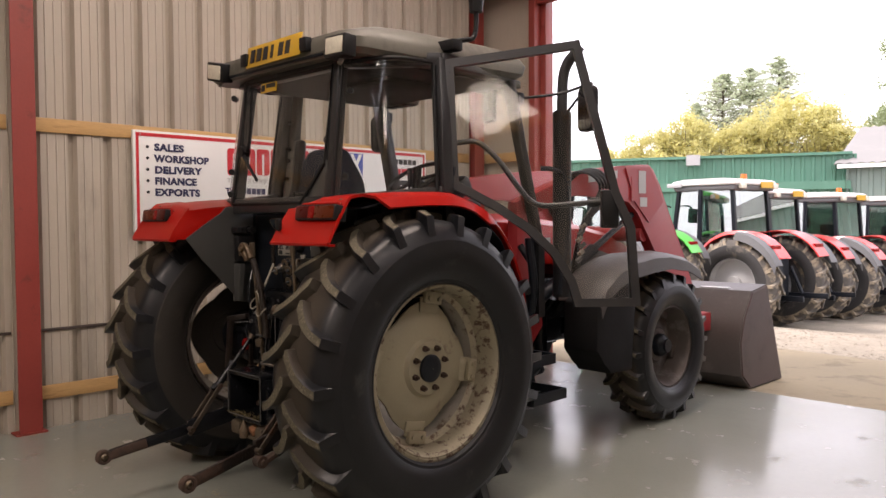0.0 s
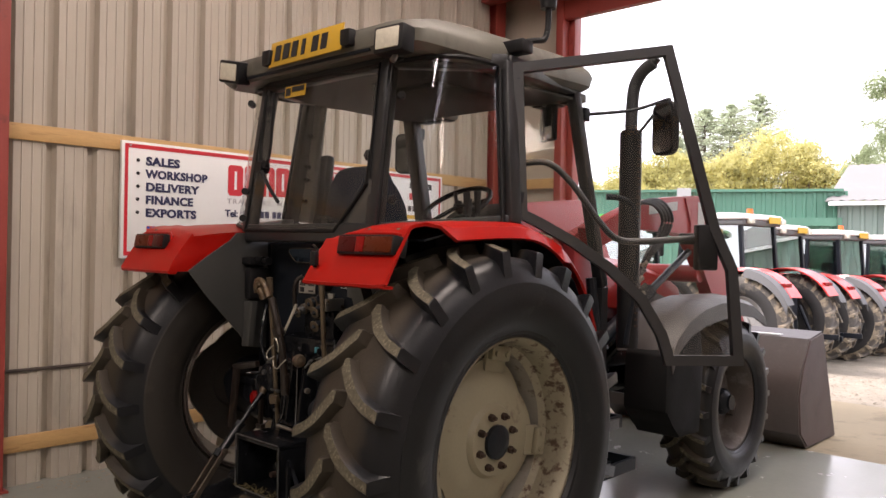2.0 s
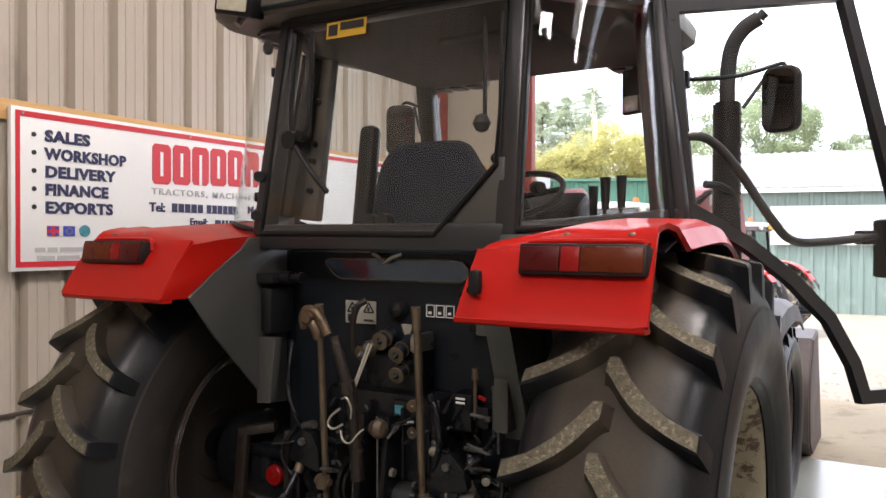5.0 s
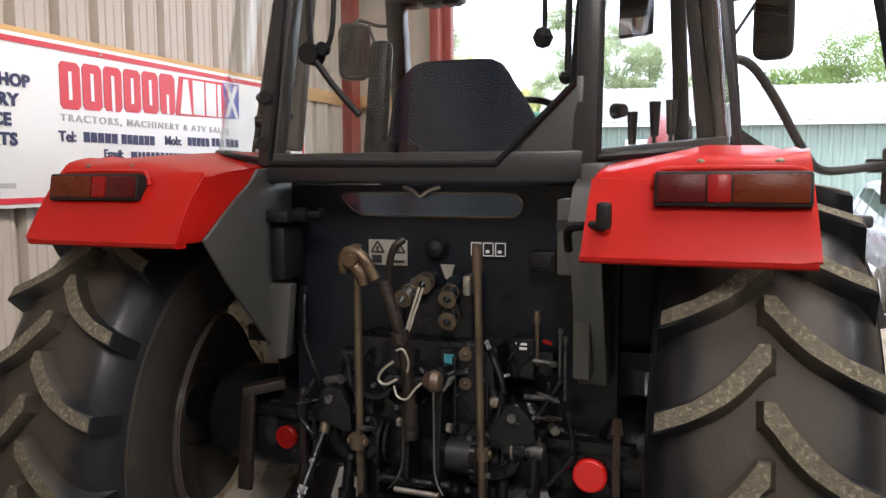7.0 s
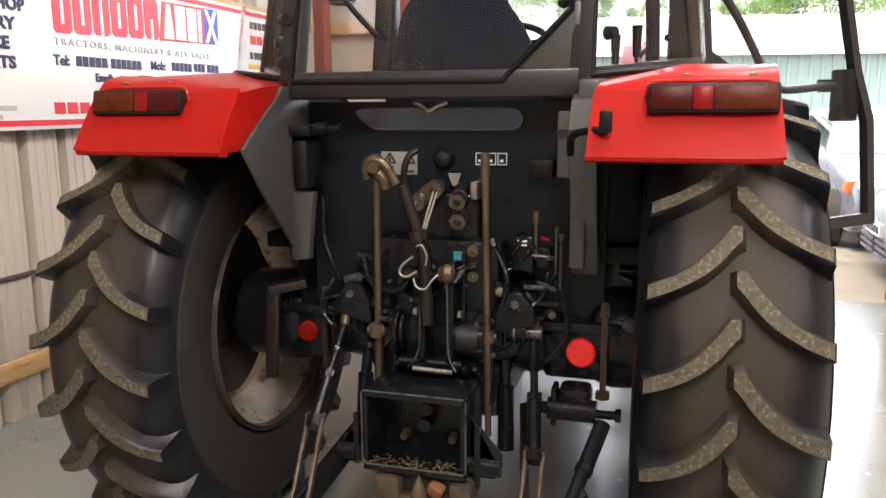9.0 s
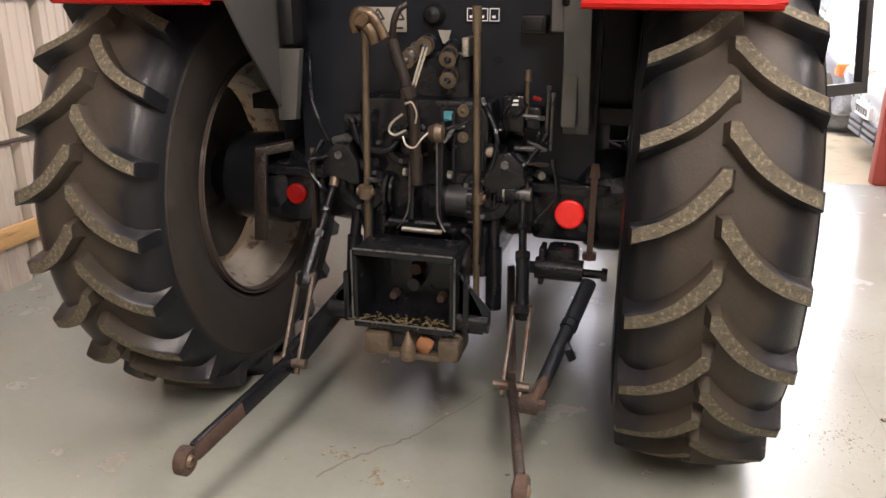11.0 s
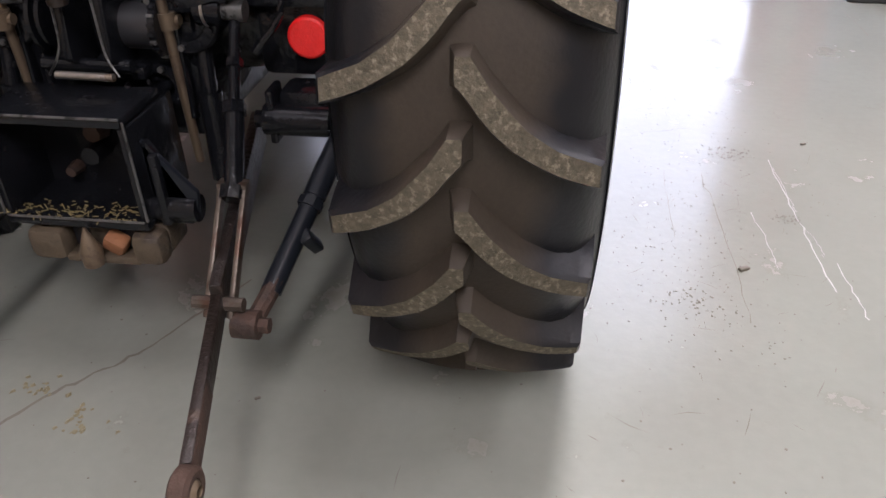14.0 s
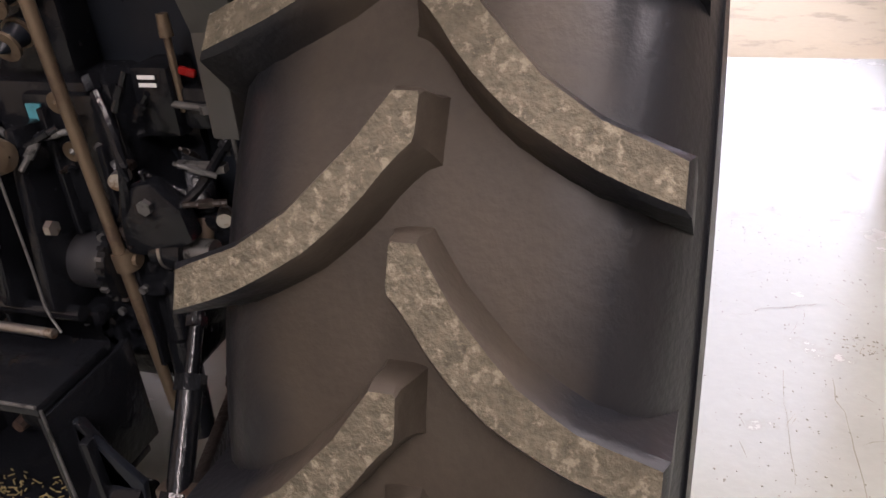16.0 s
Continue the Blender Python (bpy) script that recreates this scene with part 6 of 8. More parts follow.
# top link bracket and stowed top link
bm = bm0()
for x in (-0.012, 0.075):
    prism(bm, [(-0.26, 1.02), (-0.2, 1.02), (-0.16, 0.72), (-0.25, 0.68), (-0.3, 0.72)], x - 0.01, x + 0.01, "X", bevel=0.003)
rod(bm, (-0.09, -0.27, 0.7), (0.11, -0.27, 0.7), 0.014, seg=10)
rod(bm, (-0.08, -0.24, 0.97), (0.1, -0.24, 0.97), 0.018, seg=10)
span(bm, (-0.1, -0.25, 0.66), (0.12, -0.2, 0.69), bevel=0.006)
tb = part("top_link_bracket", bm, OILY, tractor, "oily steel top link bracket")
for pts in (((-0.012, -0.302, 0.9), (-0.014, -0.306, 0.78), (-0.022, -0.312, 0.735), (-0.048, -0.32, 0.695)), ((0.072, -0.3, 0.99), (0.075, -0.304, 0.8), (0.082, -0.312, 0.735), (0.105, -0.32, 0.695))):
    bm = bm0()
    tube(bm, pts, 0.0025, 6, 3)
    part("worn_edge", bm, WORN, tb, "bright worn steel edge")
bm = bm0()
rod(bm, (-0.03, -0.325, 0.697), (0.095, -0.325, 0.695), 0.0085, seg=12)
part("pin", bm, STEEL, tb, "bright steel pin")
bm = bm0()
lathe(bm, [(-0.025, 0.002), (-0.022, 0.02), (0, 0.03), (0.02, 0.024), (0.026, 0.002)], (0.068, -0.29, 0.99), 14, "X")
part("eye", bm, BRONZE, tb, "worn brown lug")
for x in (-0.03, 0.1):
    bm = bm0()
    rod(bm, (x, -0.27, 0.862), (x + (0.012 if x > 0 else -0.012), -0.27, 0.862), 0.013, seg=6)
    part("nut", bm, STEEL, tb)
# turned shafts and drums of the linkage
for a, b, r_, m in (((0.07, -0.2, 0.766), (0.155, -0.2, 0.766), 0.05, PILLAR), ((0.155, -0.2, 0.766), (0.17, -0.2, 0.766), 0.062, OILY), ((-0.122, -0.17, 0.77), (-0.112, -0.17, 0.77), 0.078, OILY), ((-0.105, -0.17, 0.77), (-0.095, -0.17, 0.77), 0.07, OILY), ((0.245, -0.2, 0.805), (0.3, -0.2, 0.802), 0.036, OILY), ((0.3, -0.2, 0.802), (0.345, -0.2, 0.8), 0.022, WORN), ((0.262, -0.2, 0.805), (0.268, -0.2, 0.805), 0.0375, STEEL), ((-0.3, -0.19, 0.93), (-0.25, -0.2, 0.945), 0.014, WORN), ((0.36, -0.17, 0.86), (0.375, -0.2, 0.86), 0.012, STEEL), ((0.21, -0.2, 0.93), (0.22, -0.23, 0.93), 0.014, STEEL), ((-0.2, -0.2, 0.86), (-0.14, -0.2, 0.87), 0.022, OILY)):
    bm = bm0()
    rod(bm, a, b, r_, seg=24)
    part("shaft", bm, m, tractor)
for k in range(22):
    a = 2 * math.pi * k / 22
    bm = bm0()
    box(bm, (0.1625, -0.2 + 0.064 * math.cos(a), 0.766 + 0.064 * math.sin(a)), (0.013, 0.008, 0.007), rot=(math.degrees(a), 0, 0))
    part("tooth", bm, WORN if k % 3 == 0 else OILY, tractor)
bm = bm0()
tube(bm, [(0.016, -0.325, 0.9), (0.014, -0.34, 1.04), (-0.009, -0.35, 1.15), (-0.042, -0.36, 1.26)], 0.0165, 12, 4)
rod(bm, (0.016, -0.32, 0.84), (0.016, -0.325, 0.93), 0.02, seg=12)
rod(bm, (0.003, -0.348, 1.1), (-0.003, -0.35, 1.13), 0.025, seg=10)
tl = part("top_link", bm, DARKRUST, tractor, "dirty black stowed top link")
bm = bm0()
tube(bm, [(-0.15, -0.36, 1.278), (-0.152, -0.364, 1.31), (-0.138, -0.366, 1.332), (-0.112, -0.366, 1.33), (-0.09, -0.364, 1.312), (-0.076, -0.362, 1.286), (-0.064, -0.36, 1.262)], 0.0155, 12, 4)
tube(bm, [(-0.14, -0.366, 1.305), (-0.115, -0.372, 1.298), (-0.098, -0.37, 1.275), (-0.09, -0.366, 1.25)], 0.017, 12, 4)
rod(bm, (-0.118, -0.395, 1.312), (-0.118, -0.36, 1.312), 0.016, 0.021, seg=12)
part("link_ball", bm, BALL, tl, "worn brown steel hook end")
bm = bm0()
tube(bm, [(-0.01, -0.37, 1.055), (-0.04, -0.375, 1.03), (-0.05, -0.375, 1.005), (-0.03, -0.375, 0.995), (0.0, -0.37, 1.01)], 0.0035, 6, 5)
part("linch_pin", bm, WIRE, tl, "pale wire linch pin")
bm = bm0()
tube(bm, [(0.0, -0.375, 1.085), (0.02, -0.378, 1.09), (0.034, -0.375, 1.06), (0.028, -0.37, 1.03)], 0.003, 6, 5)
part("linch_pin", bm, WIRE, tl)
bm = bm0()
tube(bm, [(-0.012, -0.365, 0.99), (0.0, -0.37, 0.965), (0.025, -0.37, 0.96), (0.045, -0.36, 0.985), (0.06, -0.35, 1.0)], 0.003, 6, 5)
part("linch_pin", bm, WIRE, tl)
for o in (0.0, 0.011):
    bm = bm0()
    rod(bm, (0.026 + o, -0.28, 1.235), (-0.004 + o * 0.6, -0.33, 1.09), 0.0035, seg=8)
    part("wire_stay", bm, WIRE, tl, "thin pale wire stay")
# hydraulic couplers
def coupler(a, b, r):
    a, b = Vector(a), Vector(b)
    bm = bm0()
    steps = (0.001, 0.7, 0.7, 1.0, 1.0, 0.8, 0.8, 1.0, 1.0, 0.75, 0.75, 0.55, 0.55, 0.001)
    lathe(bm, [((i // 2 + i % 2) / 7, k * r / (b - a).length) for i, k in enumerate(steps)], (0, 0, 0), 16, "Z")
    bm.transform(Matrix.Translation(a) @ (b - a).to_track_quat("Z", "Y").to_matrix().to_4x4() @ Matrix.Scale((b - a).length, 4))
    return bm
for a, b, r, m in (((-0.03, -0.1, 1.235), (-0.048, -0.24, 1.185), 0.024, WORN), ((0.0, -0.1, 1.25), (-0.002, -0.2, 1.225), 0.026, BLACK), ((0.075, -0.1, 1.245), (0.084, -0.24, 1.19), 0.024, BLACK), ((0.08, -0.1, 1.18), (0.084, -0.24, 1.13), 0.024, BLACK), ((0.125, -0.14, 1.05), (0.128, -0.21, 1.045), 0.017, BRONZE), ((0.125, -0.14, 0.97), (0.128, -0.21, 0.965), 0.016, WORN), ((0.16, -0.1, 0.9), (0.16, -0.19, 0.89), 0.018, BLACK)):
    cp = part("coupler", coupler(a, b, r), m, tractor, "hydraulic quick coupler")
    for k in (0.62, 0.86):
        bm = bm0()
        p, d = Vector(a).lerp(Vector(b), k), (Vector(b) - Vector(a)).normalized() * 0.003
        rod(bm, p - d, p + d, r * 1.06, seg=16)
        part("ring", bm, BRONZE, cp)
bm = bm0()
span(bm, (0.12, -0.2, 1.205), (0.142, -0.1, 1.26), bevel=0.004)
span(bm, (0.122, -0.205, 1.21), (0.14, -0.198, 1.252), bevel=0.002)
part("valve_end", bm, STEEL, tractor, "bright machined valve end")
bm = bm0()
tube(bm, [(-0.097, -0.19, 1.19), (-0.095, -0.2, 1.25), (-0.088, -0.205, 1.3), (-0.075, -0.2, 1.335), (-0.055, -0.185, 1.352)], 0.0105, 10, 5)
part("elbow_hose", bm, DARKRUST, tractor, "dusty hose elbow")
bm = bm0()
span(bm, (-0.08, -0.16, 1.06), (0.14, -0.08, 1.22), bevel=0.02)
span(bm, (0.05, -0.2, 0.85), (0.21, -0.12, 1.06), bevel=0.015)
part("valve_block", bm, OILY, tractor, "oily hydraulic valve block")
bm = bm0()
lathe(bm, [(0.03, 0.036), (0.005, 0.034), (-0.012, 0.024), (-0.02, 0.001)], (0.006, -0.105, 1.321), 20, "Y")
part("blanking_dome", bm, PLASTIC, tractor, "black rubber blanking dome")
bm = bm0()
prism(bm, [(0.02, 1.275), (0.062, 1.275), (0.05, 1.235), (0.035, 1.235)], -0.1, -0.09, "Y")
part("paper_tag", bm, LABEL, tractor, "pale paper tag behind the couplers")
bm = bm0()
box(bm, (0.082, -0.204, 1.03), (0.028, 0.003, 0.028))
part("blue_label", bm, TEAL, tractor)
bm = bm0()
span(bm, (-0.455, -0.24, 1.225), (-0.4, -0.12, 1.385), bevel=0.02)
span(bm, (-0.46, -0.25, 1.395), (-0.385, -0.12, 1.43), bevel=0.008)
rod(bm, (-0.385, -0.2, 1.415), (-0.345, -0.2, 1.415), 0.022, seg=12)
rod(bm, (-0.345, -0.2, 1.415), (-0.3, -0.2, 1.417), 0.012, seg=10)
rod(bm, (-0.31, -0.2, 1.417), (-0.297, -0.2, 1.417), 0.018, seg=12)
part("socket_box", bm, PLASTIC, tractor, "black trailer socket box")
bm = bm0()
span(bm, (0.393, -0.3, 1.285), (0.462, -0.2, 1.47), bevel=0.006)
part("grey_bracket", bm, GREY, tractor, "dark grey bracket beside the hitch")
bm = bm0()
span(bm, (0.428, -0.26, 1.02), (0.472, -0.18, 1.28), bevel=0.006)
part("grey_bracket", bm, GREY, tractor)
bm = bm0()
prism(bm, [(-0.47, 0.995), (-0.41, 1.0), (-0.385, 1.218), (-0.47, 1.218)], -0.235, -0.2, "Y", bevel=0.005)
part("grey_bracket", bm, GREY, tractor)
bm = bm0()
span(bm, (0.393, -0.303, 1.395), (0.44, -0.299, 1.42))
part("bracket_slot", bm, INK, tractor)
bm = bm0()
tube(bm, [(0.445, -0.42, 1.36), (0.448, -0.45, 1.395), (0.465, -0.5, 1.415), (0.51, -0.55, 1.425), (0.545, -0.582, 1.425)], 0.01, 8)
box(bm, (0.546, -0.584, 1.447), (0.03, 0.024, 0.055), bevel=0.008)
part("lift_lever", bm, PLASTIC, tractor, "small black control lever")
bm = bm0()
span(bm, (0.285, -0.14, 1.27), (0.36, -0.08, 1.325), bevel=0.006)
span(bm, (0.295, -0.146, 1.28), (0.35, -0.138, 1.315), bevel=0.003)
part("socket", bm, PLASTIC, tractor)
for a, b, r_ in (((0.375, -0.15, 0.95), (0.378, -0.16, 1.12), 0.004), ((0.39, -0.15, 0.93), (0.392, -0.16, 1.1), 0.004), ((0.3, -0.16, 1.035), (0.36, -0.16, 1.03), 0.006), ((0.28, -0.15, 0.93), (0.36, -0.16, 0.935), 0.008)):
    bm = bm0()
    rod(bm, a, b, r_, seg=8)
    rod(bm, Vector(b) - Vector((0, 0, 0.008)), Vector(b) + Vector((0, 0, 0.004)), r_ * 1.8, seg=6)
    part("control_rod", bm, WORN, tractor, "thin steel control rod")
bm = bm0()
rod(bm, (0.313, -0.15, 1.02), (0.313, -0.15, 1.14), 0.006, seg=8)
rod(bm, (0.313, -0.15, 1.135), (0.313, -0.15, 1.168), 0.011, 0.009, seg=12)
part("spool_lever", bm, BRONZE, tractor, "short spool lever")
for z in (1.064, 1.076):
    bm = bm0()
    span(bm, (0.26, -0.172, z), (0.29, -0.17, z + 0.006))
    part("print_bar", bm, SIGNWHITE, tractor)
bm = bm0()
span(bm, (0.24, -0.168, 0.98), (0.31, -0.09, 1.095), bevel=0.012)
span(bm, (0.31, -0.155, 0.99), (0.36, -0.09, 1.06), bevel=0.012)
part("spool_valve", bm, OILY, tractor, "oily spool valve casting")
bm = bm0()
box(bm, (0.345, -0.165, 1.087), (0.028, 0.01, 0.012), rot=(0, 15, 0), bevel=0.003)
part("red_tab", bm, LENS_MID, tractor, "small red control tab")
rr = random.Random(5)
for k in range(34):
    p = Vector((rr.uniform(-0.21, 0.21), -0.175, rr.uniform(0.58, 1.0)))
    r_ = rr.uniform(0.006, 0.011)
    q = p + Vector((0, -rr.uniform(0.022, 0.036), 0))
    bm = bm0()
    rod(bm, p, q, r_, seg=6)
    rod(bm, q, q + Vector((0, -0.008, 0)), r_ * 0.55, seg=8)
    part("casting_bolt", bm, (OILY, OILY, WORN, DARKRUST)[k % 4], tractor)
# flanges with their bolt circles, and casting ribs
for x, z, r_, n_ in ((0.015, 0.6, 0.1, 8), (-0.205, 0.79, 0.085, 10), (0.205, 0.79, 0.085, 10), (-0.06, 0.93, 0.06, 6), (0.13, 0.63, 0.055, 6)):
    bm = bm0()
    lathe(bm, [(-0.205, r_ * 0.5), (-0.203, r_ * 0.62), (-0.212, r_ * 0.66), (-0.212, r_ * 0.94), (-0.206, r_), (-0.18, r_)], (x, 0, z), 28, "Y")
    fg = part("flange", bm, OILY, tractor, "oily cast flange with a ring of bolts")
    for k in range(n_):
        a = 2 * math.pi * (k + 0.3) / n_
        q = Vector((x + r_ * 0.8 * math.cos(a), -0.21, z + r_ * 0.8 * math.sin(a)))
        bm = bm0()
        rod(bm, q, q + Vector((0, -0.009, 0)), 0.0075, seg=6)
        part("bolt", bm, (OILY, WORN, OILY)[k % 3], fg)
for x, z0, z1 in ((-0.17, 0.6, 1.0), (-0.13, 0.56, 0.7), (0.1, 0.82, 1.04), (0.19, 0.56, 0.98), (-0.02, 0.86, 1.05)):
    bm = bm0()
    span(bm, (x - 0.006, -0.215, z0), (x + 0.006, -0.17, z1), bevel=0.003)
    part("casting_rib", bm, OILY, tractor)
for k in range(18):
    p = Vector((rr.uniform(-0.36, 0.4), rr.uniform(-0.26, -0.19), rr.uniform(0.78, 1.12)))
    bm = bm0()
    r_ = rr.uniform(0.005, 0.0085)
    d = Vector((rr.uniform(-1, 1), rr.uniform(-0.6, 0.1), rr.uniform(-0.8, 0.8))).normalized()
    rod(bm, p, p + d * 0.022, r_, seg=6)
    rod(bm, p + d * 0.022, p + d * 0.045, r_ * 0.6, seg=8)
    rod(bm, p - d * 0.02, p, r_ * 0.75, seg=8)
    part("pipe_union", bm, (WORN, OILY, OILY, DARKRUST)[k % 4], tractor, "small steel pipe union")
for k in range(9):
    p = [(rr.uniform(-0.3, 0.33), rr.uniform(0.85, 1.15)) for _ in range(2)]
    p.append((p[0][0] + rr.uniform(-0.12, 0.12), p[0][1] - 0.2))
    bm = bm0()
    tube(bm, [(p[0][0], -0.11, p[0][1]), (p[0][0] * 0.6 + p[1][0] * 0.4, -0.17, p[0][1] - 0.05), (p[2][0], -0.12, p[2][1])], 0.008, 8, 5)
    part("hydraulic_pipe", bm, OILY, tractor, "oily hydraulic pipe")
bm = bm0()
bar(bm, (-0.56, -0.2, 0.88), (-0.57, -0.22, 0.58), 0.045, 0.02, up=(0, 1, 0), bevel=0.004)
bar(bm, (-0.47, -0.14, 0.9), (-0.58, -0.2, 0.88), 0.05, 0.03, bevel=0.004)
part("check_bracket", bm, DARKRUST, tractor, "rusty hanging bracket by the axle")
# hoses looped across the back of the gearbox
for pts, r_ in ((((-0.25, -0.16, 1.0), (-0.2, -0.22, 0.93), (-0.1, -0.24, 0.92), (-0.04, -0.2, 1.0)), 0.009), (((0.18, -0.18, 1.08), (0.24, -0.23, 0.98), (0.22, -0.23, 0.88), (0.16, -0.19, 0.84)), 0.009), (((-0.4, -0.14, 1.2), (-0.37, -0.19, 1.05), (-0.33, -0.19, 0.95), (-0.3, -0.15, 0.86)), 0.008), (((0.38, -0.14, 0.98), (0.33, -0.21, 0.9), (0.26, -0.23, 0.88), (0.2, -0.2, 0.95)), 0.008), (((0.4, -0.15, 0.9), (0.42, -0.2, 0.8), (0.36, -0.22, 0.72)), 0.007), (((-0.36, -0.15, 0.92), (-0.39, -0.2, 0.84), (-0.33, -0.21, 0.76)), 0.007), (((-0.16, -0.2, 1.04), (-0.19, -0.24, 0.96), (-0.17, -0.23, 0.86)), 0.006)):
    bm = bm0()
    tube(bm, pts, r_, 8, 5)
    hs = part("hose", bm, OILY, tractor, "oily black hose")
    for q, p in ((0, 1), (-1, -2)):
        bm = bm0()
        a, b = Vector(pts[q]), Vector(pts[p])
        d = (b - a).normalized()
        rod(bm, a, a + d * 0.025, r_ * 1.45, seg=6)
        part("ferrule", bm, OILY, hs)
# ribbed power take-off guard
bm = bm0()
lathe(bm, [(-0.36, 0.001), (-0.36, 0.02), (-0.28, 0.022), (-0.28, 0.045), (-0.19, 0.05)], (0.015, 0, 0.53), 20, "Y")
part("drive_shaft", bm, OILY, tractor, "greasy splined drive shaft")
# straw on the hitch box
bm = bm0()
for k in range(150):
    p = Vector((rr.uniform(-0.15, 0.17), rr.uniform(-0.463, -0.4), 0.436 + rr.uniform(0, 0.008)))
    d = Vector((rr.uniform(-1, 1), rr.uniform(-0.4, 0.2), rr.uniform(-0.5, 0.3))).normalized() * rr.uniform(0.004, 0.016)
    bar(bm, p, p + d, 0.002, 0.0015)
tagged(part("straw", bm, mat("straw", (0.16, 0.125, 0.05), 0.8, vary=0.2), None), "bits of straw caught on the hitch box", "straw", kind="stuff")


# ---- the sign on the wall ----
sign = thing("wall_sign", "long white company sign with a red border on the wall", "sign", pose(-2.205, 0, 0))
SY0, SY1, SZ0, SZ1 = -0.055, 3.03, 1.385, 2.165
bm = bm0()
span(bm, (-0.03, SY0, SZ0), (0.0, SY1, SZ1), bevel=0.002)
board = part("board", bm, SIGNWHITE, sign)
for a, b in (((SY0 + 0.02, SZ0 + 0.018), (SY1 - 0.02, SZ0 + 0.045)), ((SY0 + 0.02, SZ1 - 0.045), (SY1 - 0.02, SZ1 - 0.018)), ((SY0 + 0.02, SZ0 + 0.045), (SY0 + 0.042, SZ1 - 0.045)), ((SY1 - 0.042, SZ0 + 0.045), (SY1 - 0.02, SZ1 - 0.045))):
    bm = bm0()
    span(bm, (0.001, *a), (0.003, *b))
    part("border", bm, SIGNRED, sign)


def on_sign(y, z):
    return pose(0.003, y, z, 90, 0, 90)


for i, (w, wide) in enumerate((("SALES", 1.18), ("WORKSHOP", 1.02), ("DELIVERY", 1.13), ("FINANCE", 1.05), ("EXPORTS", 1.12))):
    z = 2.015 - 0.087 * i
    words(w, 0.076, on_sign(0.11, z) @ Matrix.Diagonal((wide, 1, 1, 1)), NAVY, sign, "dark blue capital letters", weight=0.0032, spacing=1.06)
    bm = bm0()
    rod(bm, (0.001, 0.055, z + 0.026), (0.004, 0.055, z + 0.026), 0.012, seg=14)
    part("bullet", bm, INK, sign)
words("TRACTORS, MACHINERY & ATV SALES", 0.05, on_sign(0.73, 1.79) @ Matrix.Diagonal((1.235, 1, 1, 1)), SIGNGREY, sign, "grey spaced capital letters", weight=0.0005, spacing=1.3)


def bars(y, z, h, widths, m, gap=0.014, label=""):
    for w in widths:
        bm = bm0()
        span(bm, (0.001, y, z), (0.0035, y + w, z + h))
        y += w + gap
        part("print_bar", bm, m, sign, label)


words("Tel:", 0.07, on_sign(0.715, 1.694), NAVY, sign, "dark blue letters", weight=0.0018)
bars(0.868, 1.694, 0.05, (0.039,) * 5, NAVY, 0.008, "dark blue bars of print")
bars(1.125, 1.694, 0.05, (0.035,) * 6, NAVY, 0.008)
words("Mob:", 0.07, on_sign(1.458, 1.702), NAVY, sign, weight=0.0018)
bars(1.66, 1.702, 0.05, (0.034,) * 5, NAVY, 0.008)
bars(1.888, 1.706, 0.05, (0.034,) * 3, NAVY, 0.008)
bars(2.035, 1.706, 0.05, (0.038,) * 3, NAVY, 0.008)
words("Email:", 0.058, on_sign(0.996, 1.622), NAVY, sign, weight=0.0016)
bars(1.19, 1.622, 0.034, (0.045, 0.02, 0.02, 0.03, 0.025, 0.03, 0.03, 0.025, 0.03, 0.03, 0.025, 0.03, 0.03, 0.02, 0.03), NAVY, 0.01)
bars(0.695, 1.458, 0.055, (0.07, 0.07, 0.07, 0.02, 0.05, 0.05, 0.04, 0.05, 0.05, 0.05, 0.05, 0.05, 0.04, 0.02, 0.05, 0.05, 0.05), SIGNRED, 0.016, "red bars of print")
bars(0.06, 1.475, 0.022, (0.05, 0.05, 0.16, 0.1), SIGNGREY, 0.014)
bars(0.07, 1.435, 0.022, (0.09, 0.12, 0.07), SIGNGREY, 0.014)
# the emblem: red blocks, then white blocks on a red field, then a blue and white flag
for k in range(6):
    y, z = 0.735 + 0.1395 * k, 1.848 + 0.005 * k
    bm = bm0()
    prism(bm, [(y + 0.016, z), (y + 0.106, z), (y + 0.126, z + 0.02), (y + 0.126, z + 0.205), (y + 0.106, z + 0.225), (y + 0.016, z + 0.225), (y, z + 0.205), (y, z + 0.02)], 0.001, 0.004, "X")
    bk = part("emblem_block", bm, SIGNRED, sign, "tall red emblem block")
    bm = bm0()
    span(bm, (0.0042, y + 0.052, z + (0.045 if k not in (2, 5) else 0.0)), (0.005, y + 0.072, z + (0.18 if k != 5 else 0.11)))
    part("emblem_slot", bm, SIGNWHITE, bk)
bm = bm0()
prism(bm, [(1.56, 1.872), (2.02, 1.885), (2.02, 2.106), (1.6, 2.098)], 0.001, 0.004, "X")
part("emblem_field", bm, SIGNRED, sign)
for k, (y, w) in enumerate(((1.6, 0.1), (1.718, 0.105), (1.84, 0.1), (1.957, 0.035))):
    bm = bm0()
    if k == 0:
        prism(bm, [(y, 1.886), (y + w, 1.886), (y + w - 0.025, 2.086), (y + 0.035, 2.086)], 0.0042, 0.006, "X")
    else:
        span(bm, (0.0042, y, 1.888), (0.006, y + w, 2.088), bevel=0.0005)
    part("emblem_bar", bm, SIGNWHITE, sign)
bm = bm0()
prism(bm, [(2.02, 1.885), (2.18, 1.89), (2.187, 2.108), (2.02, 2.106)], 0.001, 0.004, "X")
part("flag_field", bm, SIGNBLUE, sign)
